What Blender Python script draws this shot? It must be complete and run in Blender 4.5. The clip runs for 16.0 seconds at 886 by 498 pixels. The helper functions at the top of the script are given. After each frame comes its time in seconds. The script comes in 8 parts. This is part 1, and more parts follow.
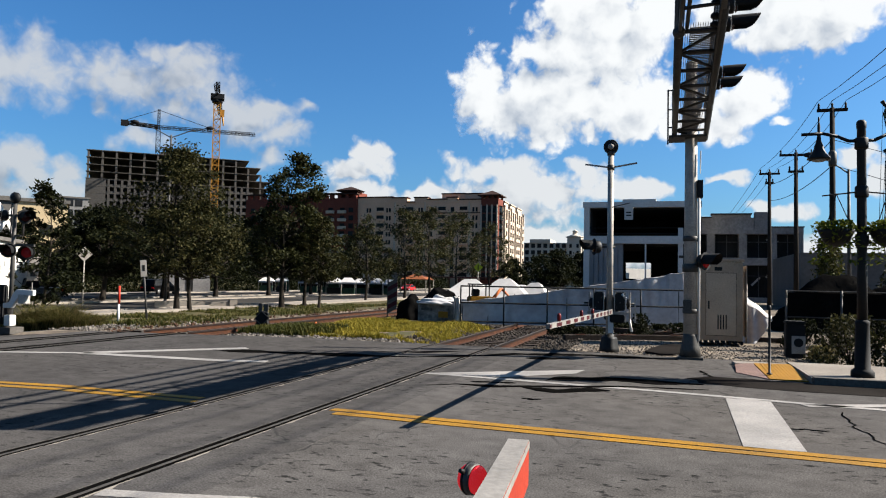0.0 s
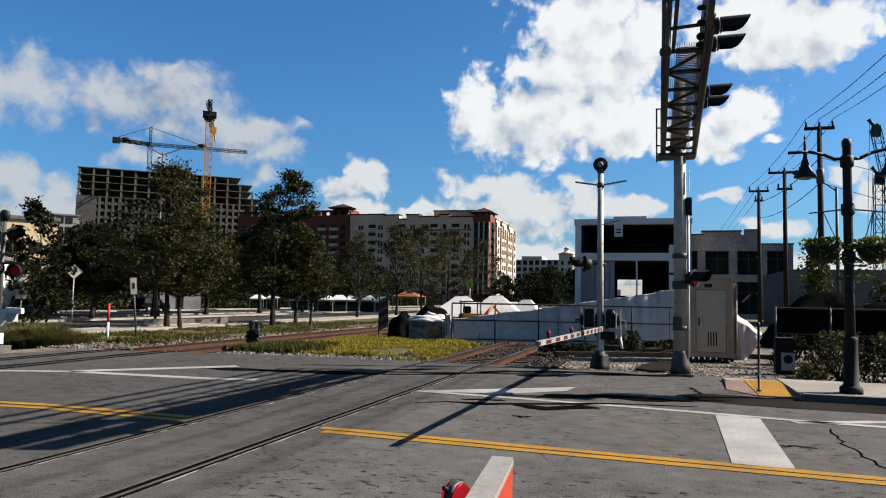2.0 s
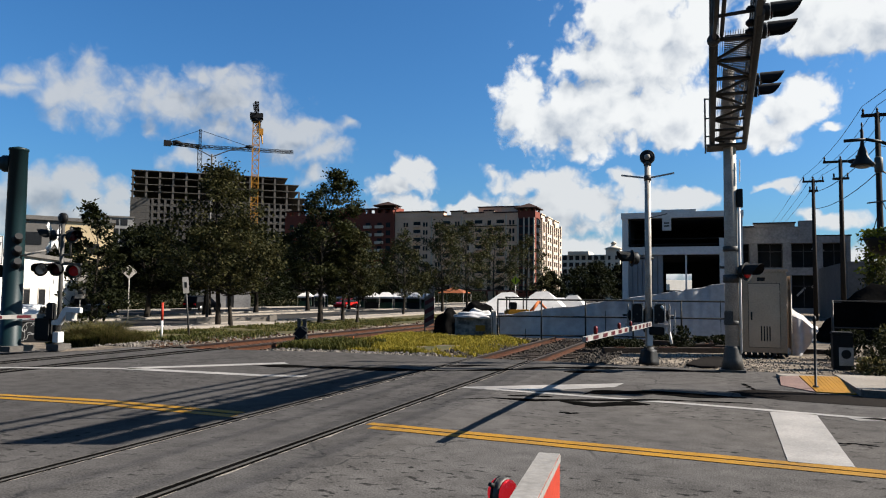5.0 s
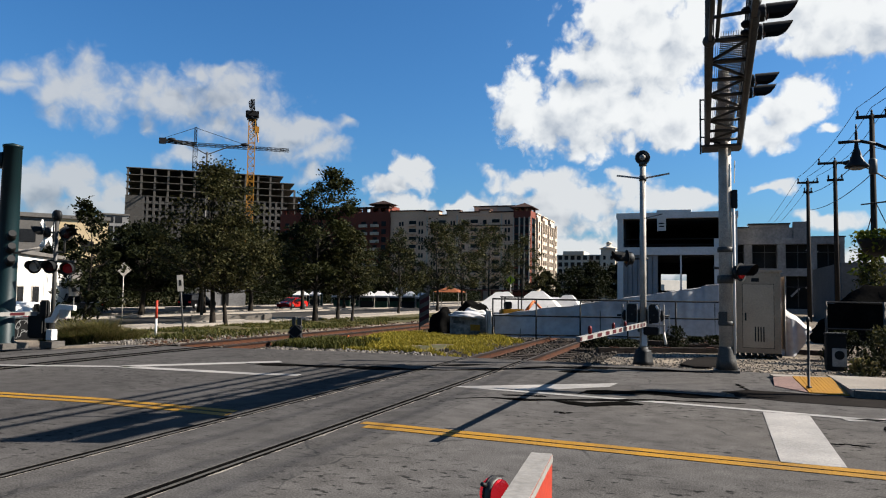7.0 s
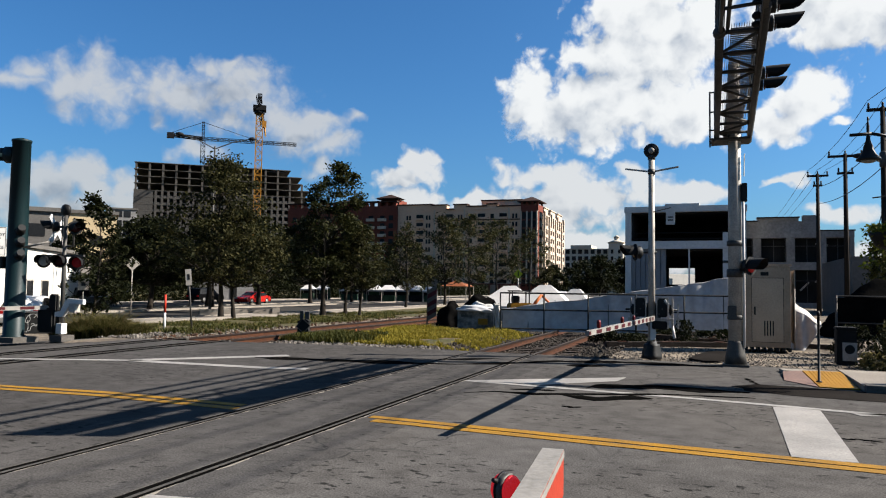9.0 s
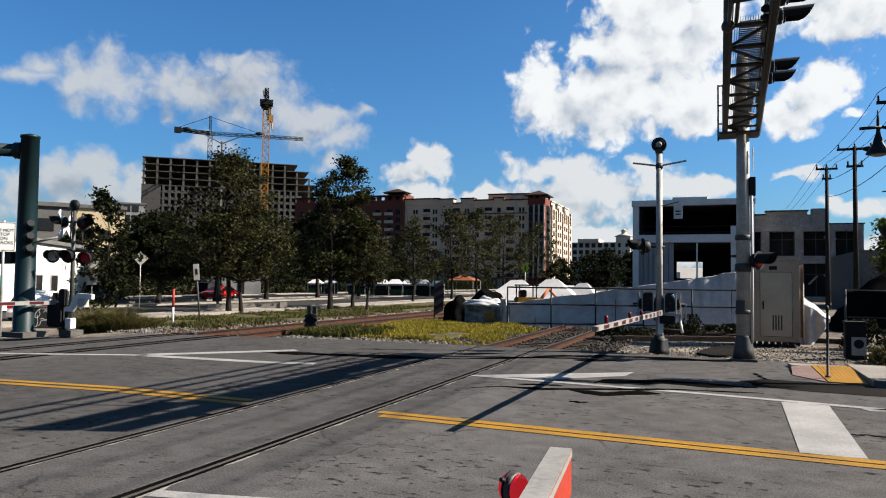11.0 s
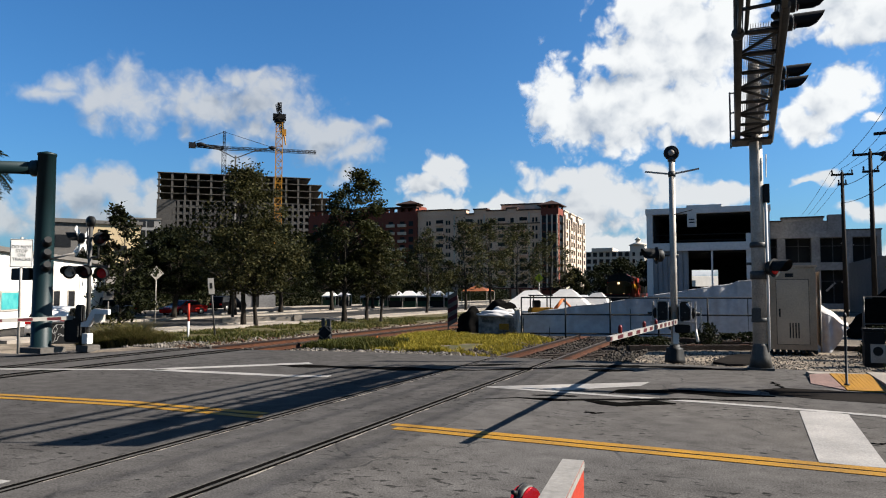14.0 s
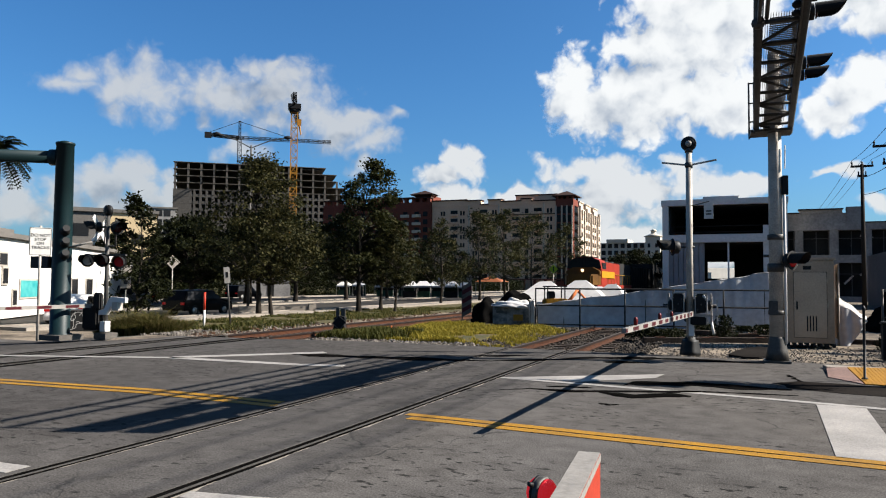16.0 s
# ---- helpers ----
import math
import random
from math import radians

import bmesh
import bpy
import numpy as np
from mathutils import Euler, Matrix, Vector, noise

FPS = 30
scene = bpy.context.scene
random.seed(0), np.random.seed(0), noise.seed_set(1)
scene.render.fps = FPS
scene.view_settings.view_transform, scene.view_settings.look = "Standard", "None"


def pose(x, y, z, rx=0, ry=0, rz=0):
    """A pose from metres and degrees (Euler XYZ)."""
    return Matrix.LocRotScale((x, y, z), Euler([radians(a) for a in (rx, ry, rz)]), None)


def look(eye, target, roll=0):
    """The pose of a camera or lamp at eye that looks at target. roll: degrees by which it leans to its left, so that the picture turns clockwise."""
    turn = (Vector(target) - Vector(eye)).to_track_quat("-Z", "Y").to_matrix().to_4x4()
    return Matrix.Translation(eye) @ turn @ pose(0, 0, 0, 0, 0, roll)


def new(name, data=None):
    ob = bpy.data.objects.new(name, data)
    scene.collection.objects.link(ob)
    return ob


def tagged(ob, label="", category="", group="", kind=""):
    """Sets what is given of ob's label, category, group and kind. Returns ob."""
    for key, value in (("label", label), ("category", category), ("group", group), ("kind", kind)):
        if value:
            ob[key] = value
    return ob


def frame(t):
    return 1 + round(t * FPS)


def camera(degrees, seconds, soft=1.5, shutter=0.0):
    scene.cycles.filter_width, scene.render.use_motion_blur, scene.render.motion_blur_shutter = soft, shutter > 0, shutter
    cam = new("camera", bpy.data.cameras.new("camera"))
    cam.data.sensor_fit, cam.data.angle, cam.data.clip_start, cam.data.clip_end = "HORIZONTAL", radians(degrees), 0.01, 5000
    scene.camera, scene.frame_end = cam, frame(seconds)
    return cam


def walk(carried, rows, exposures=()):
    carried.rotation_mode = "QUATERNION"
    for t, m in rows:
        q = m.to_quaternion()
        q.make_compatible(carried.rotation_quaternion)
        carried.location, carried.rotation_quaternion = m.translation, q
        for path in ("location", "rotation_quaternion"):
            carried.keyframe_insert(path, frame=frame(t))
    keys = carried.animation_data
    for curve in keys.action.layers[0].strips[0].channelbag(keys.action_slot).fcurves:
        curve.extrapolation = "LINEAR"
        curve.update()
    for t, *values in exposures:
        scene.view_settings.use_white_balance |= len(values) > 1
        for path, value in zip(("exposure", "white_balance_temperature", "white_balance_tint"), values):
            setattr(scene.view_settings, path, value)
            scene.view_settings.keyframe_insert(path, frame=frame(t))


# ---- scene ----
EXPOSURE = 1.81
cam = camera(63, 16.0, 1.1)
walk(cam, [
    (0, pose(-0.035, -0.011, 1.603, 92.533, -1.175, 17.241)),
    (0.5, pose(-0.022, -0.009, 1.601, 92.914, -0.967, 17.146)),
    (1, pose(-0.008, -0.028, 1.606, 93.566, -1.122, 16.221)),
    (1.5, pose(-0.002, -0.030, 1.609, 94.039, -1.021, 16.245)),
    (2, pose(0.002, -0.031, 1.607, 93.900, -1.082, 16.616)),
    (2.5, pose(0.004, -0.034, 1.609, 93.881, -0.970, 17.838)),
    (3, pose(-0.009, -0.015, 1.604, 93.938, -0.948, 19.895)),
    (3.5, pose(-0.007, -0.024, 1.607, 93.881, -0.825, 20.674)),
    (4, pose(-0.000, -0.021, 1.605, 93.520, -0.634, 20.671)),
    (6.5, pose(0.007, -0.014, 1.603, 93.653, -0.706, 19.607)),
    (7, pose(0.010, -0.011, 1.605, 93.513, -0.846, 19.847)),
    (7.5, pose(0.000, -0.002, 1.604, 93.161, -0.927, 19.525)),
    (8, pose(0.003, -0.006, 1.606, 93.016, -0.642, 19.637)),
    (8.5, pose(-0.005, 0.010, 1.603, 93.043, -0.720, 20.013)),
    (9, pose(-0.010, 0.013, 1.605, 93.031, -0.835, 20.425)),
    (11.5, pose(-0.013, 0.017, 1.625, 92.530, -0.563, 21.209)),
    (12, pose(-0.007, 0.014, 1.622, 92.706, -0.390, 21.457)),
    (12.5, pose(-0.003, 0.012, 1.621, 92.478, -0.613, 20.858)),
    (13, pose(0.005, 0.004, 1.628, 92.734, -0.445, 20.702)),
    (13.5, pose(0.002, 0.013, 1.628, 93.165, -0.348, 21.540)),
    (14, pose(0.005, 0.014, 1.629, 93.414, -0.099, 22.078)),
    (14.5, pose(0.008, 0.007, 1.626, 93.563, -0.071, 22.671)),
    (15, pose(0.003, 0.013, 1.623, 93.634, -0.092, 22.663)),
    (15.5, pose(0.004, -0.003, 1.634, 93.049, -0.016, 23.019)),
    (16, pose(-0.008, 0.019, 1.631, 92.649, -0.460, 23.185)),
], [(0.0, EXPOSURE + 0.05), (1.5, EXPOSURE - 0.01), (2.5, EXPOSURE - 0.06), (4.0, EXPOSURE - 0.04), (8.5, EXPOSURE - 0.05), (11.5, EXPOSURE), (16.0, EXPOSURE + 0.02)])

# ---- world, sun ----
SUN_TO = Vector((1.3, 0.48, 1.0)).normalized()
world = bpy.data.worlds.new("sky")
scene.world = world
world.use_nodes = True
wn = world.node_tree.nodes
sky = wn.new("ShaderNodeTexSky")
sky.sky_type = "NISHITA"
sky.sun_disc = False
sky.sun_elevation = math.asin(SUN_TO.z)
sky.sun_rotation = math.atan2(SUN_TO.x, SUN_TO.y)
sky.air_density = 1.0
sky.dust_density = 1.6
sky.ozone_density = 2.0
wn["Background"].inputs["Strength"].default_value = 0.0302
deep = wn.new("ShaderNodeHueSaturation")
deep.inputs["Saturation"].default_value = 1.06
tint = wn.new("ShaderNodeMix")
tint.data_type, tint.blend_type = "RGBA", "MULTIPLY"
tint.inputs[0].default_value = 1.0
tint.inputs[7].default_value = (0.6, 1.01, 1.4, 1)
world.node_tree.links.new(sky.outputs[0], tint.inputs[6])
world.node_tree.links.new(tint.outputs[2], deep.inputs["Color"])
world.node_tree.links.new(deep.outputs[0], wn["Background"].inputs["Color"])
sun_data = bpy.data.lights.new("sun", "SUN")
sun_data.energy, sun_data.angle, sun_data.color = 5.0, radians(0.5), (1.0, 0.94, 0.86)
sun = new("sun", sun_data)
sun.matrix_world = look(SUN_TO * 50, (0, 0, 0))


# ---- materials ----
TONE = (0.585, 0.558, 0.523)


def mat(name, a, b=None, scale=3.0, rough=0.7, metal=0.0, bump=0.0, fine=40.0, rnd=0.0, stretch=(1, 1, 1), emit=0.0, stain=0.25, spec=0.12):
    """A surface of two colours mixed by noise at two scales, with relief; rnd varies it from piece to piece."""
    m = bpy.data.materials.new(name)
    m.use_nodes = True
    nt = m.node_tree
    N, L = nt.nodes, nt.links
    p = N["Principled BSDF"]
    b = b or tuple(c * 0.72 for c in a)
    a, b = tuple(c * k for c, k in zip(a, TONE)), tuple(c * k for c, k in zip(b, TONE))
    tc = N.new("ShaderNodeTexCoord")
    mp = N.new("ShaderNodeMapping")
    mp.inputs["Scale"].default_value = stretch
    L.new(tc.outputs["Object"], mp.inputs["Vector"])
    n1 = N.new("ShaderNodeTexNoise")
    n1.inputs["Scale"].default_value, n1.inputs["Detail"].default_value = scale, 6
    n2 = N.new("ShaderNodeTexNoise")
    n2.inputs["Scale"].default_value, n2.inputs["Detail"].default_value = fine, 4
    L.new(mp.outputs[0], n1.inputs["Vector"])
    L.new(mp.outputs[0], n2.inputs["Vector"])
    r1 = N.new("ShaderNodeMapRange")
    r1.inputs["From Min"].default_value, r1.inputs["From Max"].default_value = 0.35, 0.65
    L.new(n1.outputs[0], r1.inputs["Value"])
    mix = N.new("ShaderNodeMix")
    mix.data_type = "RGBA"
    mix.inputs[6].default_value, mix.inputs[7].default_value = (*a, 1), (*b, 1)
    L.new(r1.outputs[0], mix.inputs[0])
    hsv = N.new("ShaderNodeHueSaturation")
    L.new(mix.outputs[2], hsv.inputs["Color"])
    val = N.new("ShaderNodeMapRange")
    val.inputs["From Min"].default_value, val.inputs["From Max"].default_value = 0.3, 0.7
    val.inputs["To Min"].default_value, val.inputs["To Max"].default_value = 1 - stain, 1 + stain
    L.new(n2.outputs[0], val.inputs["Value"])
    out = val.outputs[0]
    if rnd:
        oi = N.new("ShaderNodeObjectInfo")
        rr = N.new("ShaderNodeMapRange")
        rr.inputs["To Min"].default_value, rr.inputs["To Max"].default_value = 1 - rnd, 1 + rnd
        L.new(oi.outputs["Random"], rr.inputs["Value"])
        mu = N.new("ShaderNodeMath")
        mu.operation = "MULTIPLY"
        L.new(out, mu.inputs[0])
        L.new(rr.outputs[0], mu.inputs[1])
        out = mu.outputs[0]
    L.new(out, hsv.inputs["Value"])
    L.new(hsv.outputs[0], p.inputs["Base Color"])
    p.inputs["Roughness"].default_value, p.inputs["Metallic"].default_value = rough, metal
    p.inputs["Specular IOR Level"].default_value = spec
    if bump:
        bp = N.new("ShaderNodeBump")
        bp.inputs["Strength"].default_value, bp.inputs["Distance"].default_value = bump, 0.02
        L.new(n2.outputs[0], bp.inputs["Height"])
        L.new(bp.outputs[0], p.inputs["Normal"])
    if emit:
        p.inputs["Emission Color"].default_value, p.inputs["Emission Strength"].default_value = (*a, 1), emit
    return m


def leafmat(name, a, b):
    """Leaves: colour varies from leaf to leaf, with some light let through."""
    a, b = tuple(c * k for c, k in zip(a, TONE)), tuple(c * k for c, k in zip(b, TONE))
    m = bpy.data.materials.new(name)
    m.use_nodes = True
    N, L = m.node_tree.nodes, m.node_tree.links
    p = N["Principled BSDF"]
    g = N.new("ShaderNodeNewGeometry")
    mix = N.new("ShaderNodeMix")
    mix.data_type = "RGBA"
    mix.inputs[6].default_value, mix.inputs[7].default_value = (*a, 1), (*b, 1)
    L.new(g.outputs["Random Per Island"], mix.inputs[0])
    L.new(mix.outputs[2], p.inputs["Base Color"])
    p.inputs["Roughness"].default_value = 0.65
    p.inputs["Specular IOR Level"].default_value = 0.05
    t = N.new("ShaderNodeBsdfTranslucent")
    L.new(mix.outputs[2], t.inputs["Color"])
    s = N.new("ShaderNodeMixShader")
    s.inputs[0].default_value = 0.27
    L.new(p.outputs[0], s.inputs[1])
    L.new(t.outputs[0], s.inputs[2])
    L.new(s.outputs[0], N["Material Output"].inputs["Surface"])
    return m


def asphalt(name, a, b, warm):
    """Worn asphalt: broad patches, streaks along the road, speckled aggregate and fine cracks."""
    m = bpy.data.materials.new(name)
    m.use_nodes = True
    N, L = m.node_tree.nodes, m.node_tree.links
    p = N["Principled BSDF"]
    tc = N.new("ShaderNodeTexCoord")

    def tex(scale, detail, stretch=(1, 1, 1), lo=0.35, hi=0.65, out=(0, 1)):
        mp = N.new("ShaderNodeMapping")
        mp.inputs["Scale"].default_value = stretch
        L.new(tc.outputs["Object"], mp.inputs["Vector"])
        n = N.new("ShaderNodeTexNoise")
        n.inputs["Scale"].default_value, n.inputs["Detail"].default_value = scale, detail
        L.new(mp.outputs[0], n.inputs["Vector"])
        r = N.new("ShaderNodeMapRange")
        for k, v in zip(("From Min", "From Max", "To Min", "To Max"), (lo, hi, *out)):
            r.inputs[k].default_value = v
        L.new(n.outputs[0], r.inputs["Value"])
        return r.outputs[0], n.outputs[0]

    def mix(fac, c0, c1, mode="MIX"):
        n = N.new("ShaderNodeMix")
        n.data_type, n.blend_type = "RGBA", mode
        for s, v in zip((n.inputs[0], n.inputs[6], n.inputs[7]), (fac, c0, c1)):
            if isinstance(v, (float, int)):
                s.default_value = v
            elif isinstance(v, tuple):
                s.default_value = (*v, 1)
            else:
                L.new(v, s)
        return n.outputs[2]

    patch, _ = tex(0.28, 6)
    streak, _ = tex(0.7, 5, (0.8, 0.5, 1))
    tone, _ = tex(0.16, 3, (1, 1, 1), 0.42, 0.62)
    speck, raw = tex(55, 3, (1, 1, 1), 0.3, 0.7, (0.64, 1.36))
    grain, _ = tex(3, 8, (1, 1, 1), 0.3, 0.7, (0.8, 1.2))
    spots, _ = tex(4.0, 5, (0.7, 1.6, 1), 0.71, 0.75)
    c = mix(patch, a, b)
    c = mix(streak, c, tuple(x * 1.18 for x in a))
    c = mix(tone, c, warm)
    gm_ = N.new("ShaderNodeMath")
    gm_.operation = "MULTIPLY"
    L.new(speck, gm_.inputs[0])
    L.new(grain, gm_.inputs[1])
    hs = N.new("ShaderNodeHueSaturation")
    L.new(c, hs.inputs["Color"])
    L.new(gm_.outputs[0], hs.inputs["Value"])
    c = mix(spots, hs.outputs[0], (0.02, 0.019, 0.018))
    pits, _ = tex(9, 5, (0.8, 1.3, 1), 0.575, 0.65)
    area, _ = tex(0.6, 4, (1, 1, 1), 0.42, 0.56, (0.0, 0.95))
    pm = N.new("ShaderNodeMath")
    pm.operation = "MULTIPLY"
    L.new(pits, pm.inputs[0])
    L.new(area, pm.inputs[1])
    c = mix(pm.outputs[0], c, (0.014, 0.0135, 0.013))
        # crack network where the surface is worn
    vo = N.new("ShaderNodeTexVoronoi")
    vo.feature = "DISTANCE_TO_EDGE"
    vo.inputs["Scale"].default_value = 0.55
    wob = N.new("ShaderNodeTexNoise")
    wob.inputs["Scale"].default_value, wob.inputs["Detail"].default_value = 1.6, 6
    L.new(tc.outputs["Object"], wob.inputs["Vector"])
    va = N.new("ShaderNodeVectorMath")
    va.operation = "MULTIPLY_ADD"
    va.inputs[1].default_value = (0.7, 0.7, 0)
    L.new(wob.outputs["Color"], va.inputs[0])
    L.new(tc.outputs["Object"], va.inputs[2])
    L.new(va.outputs[0], vo.inputs["Vector"])
    ln = N.new("ShaderNodeMapRange")
    for k, v in zip(("From Min", "From Max", "To Min", "To Max"), (0.002, 0.011, 1, 0)):
        ln.inputs[k].default_value = v
    L.new(vo.outputs["Distance"], ln.inputs["Value"])
    wear, _ = tex(0.5, 2, (1, 1, 1), 0.5, 0.6)
    cm = N.new("ShaderNodeMath")
    cm.operation = "MULTIPLY"
    L.new(ln.outputs[0], cm.inputs[0])
    L.new(wear, cm.inputs[1])
    cs = N.new("ShaderNodeMath")
    cs.operation = "MULTIPLY"
    cs.inputs[1].default_value = 0.75
    L.new(cm.outputs[0], cs.inputs[0])
    c = mix(cs.outputs[0], c, (0.02, 0.02, 0.02))
    L.new(c, p.inputs["Base Color"])
    p.inputs["Roughness"].default_value = 0.9
    p.inputs["Specular IOR Level"].default_value = 0.0
    bp = N.new("ShaderNodeBump")
    bp.inputs["Strength"].default_value, bp.inputs["Distance"].default_value = 0.35, 0.012
    L.new(raw, bp.inputs["Height"])
    L.new(bp.outputs[0], p.inputs["Normal"])
    return m


ASPHALT = asphalt("asphalt", (0.0535, 0.05, 0.0472), (0.041, 0.0385, 0.0366), (0.062, 0.057, 0.052))
ASPHALT_WEST = asphalt("worn_asphalt", (0.0395, 0.037, 0.0353), (0.031, 0.0292, 0.0282), (0.0435, 0.0405, 0.038))
CROSSING = asphalt("crossing_asphalt", (0.043, 0.0405, 0.0387), (0.031, 0.0292, 0.0282), (0.05, 0.0466, 0.0438))
# street colour lowered to take in the shade of the trees over it
STREET = mat("street_asphalt", (0.045, 0.042, 0.039), (0.028, 0.026, 0.024), 0.2, 0.9, 0, 0.2, 8)
ASPHALT_DARK = mat("asphalt_dark", (0.03, 0.028, 0.027), (0.014, 0.013, 0.013), 0.6, 0.9, 0, 0.4, 60, spec=0.0)
# black for tar and cracks; also stands for road shadow streaks and groove shade
TAR = mat("tar", (0.004, 0.004, 0.004), (0.007, 0.007, 0.007), 2, 0.95, 0, 0.3, 40, spec=0.0)
YELLOW = mat("road_yellow", (0.36, 0.185, 0.014), (0.25, 0.135, 0.022), 1.5, 0.7, 0, 0.3, 45, stain=0.25)
WHITE_LINE = mat("road_white", (0.36, 0.35, 0.34), (0.25, 0.245, 0.24), 1.3, 0.7, 0, 0.3, 45, stain=0.22)
CONCRETE = mat("concrete", (0.3, 0.272, 0.24), (0.22, 0.2, 0.178), 0.8, 0.85, 0, 0.4, 30)
CONCRETE_DK = mat("concrete_grey", (0.12, 0.112, 0.104), (0.08, 0.075, 0.07), 0.5, 0.9, 0, 0.3, 20)
TACTILE = mat("tactile_yellow", (0.36, 0.18, 0.013), (0.3, 0.15, 0.014), 3, 0.7, 0, 0.2, 40)
BRICK_RED = mat("brick_pink", (0.25, 0.165, 0.145), (0.2, 0.135, 0.12), 2, 0.85, 0, 0.3, 30)
DIRT = mat("dirt", (0.25, 0.21, 0.165), (0.07, 0.058, 0.046), 0.9, 0.95, 0, 0.8, 12, stain=0.4)
GRASSY = mat("grassy_soil", (0.05, 0.055, 0.018), (0.1, 0.08, 0.04), 0.5, 0.95, 0, 0.8, 9, stain=0.5)
BALLAST = mat("ballast", (0.07, 0.06, 0.049), (0.035, 0.029, 0.024), 4, 0.95, 0, 0.9, 14, stain=0.5)
PALE_STONE = mat("pale_gravel", (0.26, 0.238, 0.212), (0.05, 0.046, 0.042), 5, 0.9, 0, 0.3, 30)
RUSTY_STONE = mat("rust_stained_stone", (0.105, 0.053, 0.031), (0.032, 0.019, 0.012), 5, 0.9, 0, 0.3, 30)
STONE = mat("stone", (0.085, 0.074, 0.062), (0.026, 0.022, 0.018), 5, 0.9, 0, 0.3, 30)
RUST = mat("rusty_rail", (0.1, 0.04, 0.02), (0.05, 0.022, 0.013), 6, 0.75, 0.3, 0.3, 50)
RAIL_DARK = mat("dark_rail_head", (0.022, 0.013, 0.01), (0.012, 0.008, 0.007), 6, 0.8, 0, 0.2, 50)
RAIL_TOP = mat("worn_rail_head", (0.08, 0.075, 0.07), (0.055, 0.051, 0.047), 4, 0.7, 0.0, 0.1, 40)
TIE = mat("timber_tie", (0.03, 0.022, 0.017), (0.055, 0.042, 0.034), 4, 0.95, 0, 0.6, 30, rnd=0.3)
GALV = mat("galvanised_steel", (0.52, 0.49, 0.45), (0.37, 0.348, 0.32), 3, 0.55, 0.12, 0.15, 40)
GALV_DK = mat("weathered_steel_grey", (0.1, 0.099, 0.096), (0.07, 0.069, 0.067), 3, 0.55, 0.4, 0.15, 40)
ALU = mat("aluminium_case", (0.5, 0.385, 0.29), (0.39, 0.3, 0.228), 1.2, 0.38, 0.75, 0.05, 25, stain=0.1, spec=0.3)
ALU_DOOR = mat("brushed_door_sheet", (0.63, 0.5, 0.385), (0.52, 0.412, 0.32), 1.6, 0.38, 0.75, 0.05, 25, stain=0.12, spec=0.3)
BLACK = mat("black_paint", (0.007, 0.007, 0.007), (0.011, 0.011, 0.011), 4, 0.6, 0, 0.1, 40, spec=0.2)
BLACK_MATT = mat("black_matt", (0.006, 0.006, 0.006), (0.01, 0.01, 0.01), 4, 0.8, 0, 0.1, 40, spec=0.2)
GREEN_POLE = mat("dark_green_paint", (0.0035, 0.019, 0.023), (0.0025, 0.014, 0.017), 2, 0.5, 0, 0.1, 30, spec=0.2)
# dark red that puts the gate arm's shaded side into the colour
ARM_DARK = mat("dark_red_sheeting", (0.075, 0.009, 0.013), (0.05, 0.007, 0.01), 3, 0.5, 0, 0.05, 40, stain=0.2)
WHITE = mat("white_paint", (0.78, 0.78, 0.77), (0.68, 0.68, 0.67), 1.5, 0.6, 0, 0.1, 30, stain=0.08)
RED = mat("red_reflective", (0.55, 0.05, 0.025), (0.45, 0.04, 0.02), 3, 0.45, 0, 0.05, 40, stain=0.1)
RED_LENS = mat("red_lens", (0.38, 0.012, 0.014), (0.28, 0.01, 0.01), 8, 0.2, 0, 0.3, 60, emit=0.06)
RED_LIT = mat("red_lens_lit", (0.2, 0.012, 0.018), (0.13, 0.01, 0.014), 8, 0.25, 0, 0, 60, emit=0.05)
LENS_DK = mat("dark_lens", (0.05, 0.008, 0.01), (0.04, 0.01, 0.01), 8, 0.2, 0, 0, 60)
ARM_WHITE = mat("dusty_white_arm", (0.29, 0.282, 0.27), (0.22, 0.214, 0.205), 3, 0.6, 0, 0.1, 40, stain=0.15)
ARM_RED = mat("faded_red_arm", (0.4, 0.045, 0.022), (0.32, 0.038, 0.022), 3, 0.5, 0, 0.05, 40, stain=0.15)
FABRIC = mat("white_tarp", (0.6, 0.6, 0.625), (0.48, 0.482, 0.5), 0.9, 0.75, 0, 0.5, 5, stain=0.12)
TENT = mat("white_tent", (0.62, 0.61, 0.6), (0.5, 0.5, 0.5), 1.2, 0.7, 0, 0.6, 5, stain=0.1)
BLACK_TARP = mat("black_tarp", (0.005, 0.005, 0.005), (0.008, 0.008, 0.008), 2, 0.95, 0, 0.6, 9, spec=0.0)
STUCCO = mat("white_stucco", (0.78, 0.77, 0.73), (0.7, 0.69, 0.66), 0.4, 0.9, 0, 0.2, 12, stain=0.08)
BEIGE = mat("beige_stucco", (0.9, 0.6, 0.43), (0.77, 0.515, 0.37), 0.1, 0.9, 0, 0, 3, stain=0.1)
TAN = mat("tan_stucco", (0.68, 0.57, 0.46), (0.58, 0.49, 0.4), 0.1, 0.9, 0, 0, 3, stain=0.1)
COPING = mat("dark_coping", (0.055, 0.03, 0.024), (0.04, 0.022, 0.018), 0.3, 0.9, 0, 0, 3)
BRICKY = mat("terracotta_stucco", (0.2, 0.06, 0.042), (0.165, 0.05, 0.036), 0.15, 0.9, 0, 0, 3, stain=0.15)
TOWER_G = mat("tower_grey", (0.1, 0.096, 0.092), (0.075, 0.072, 0.069), 0.05, 0.9, 0, 0, 2)
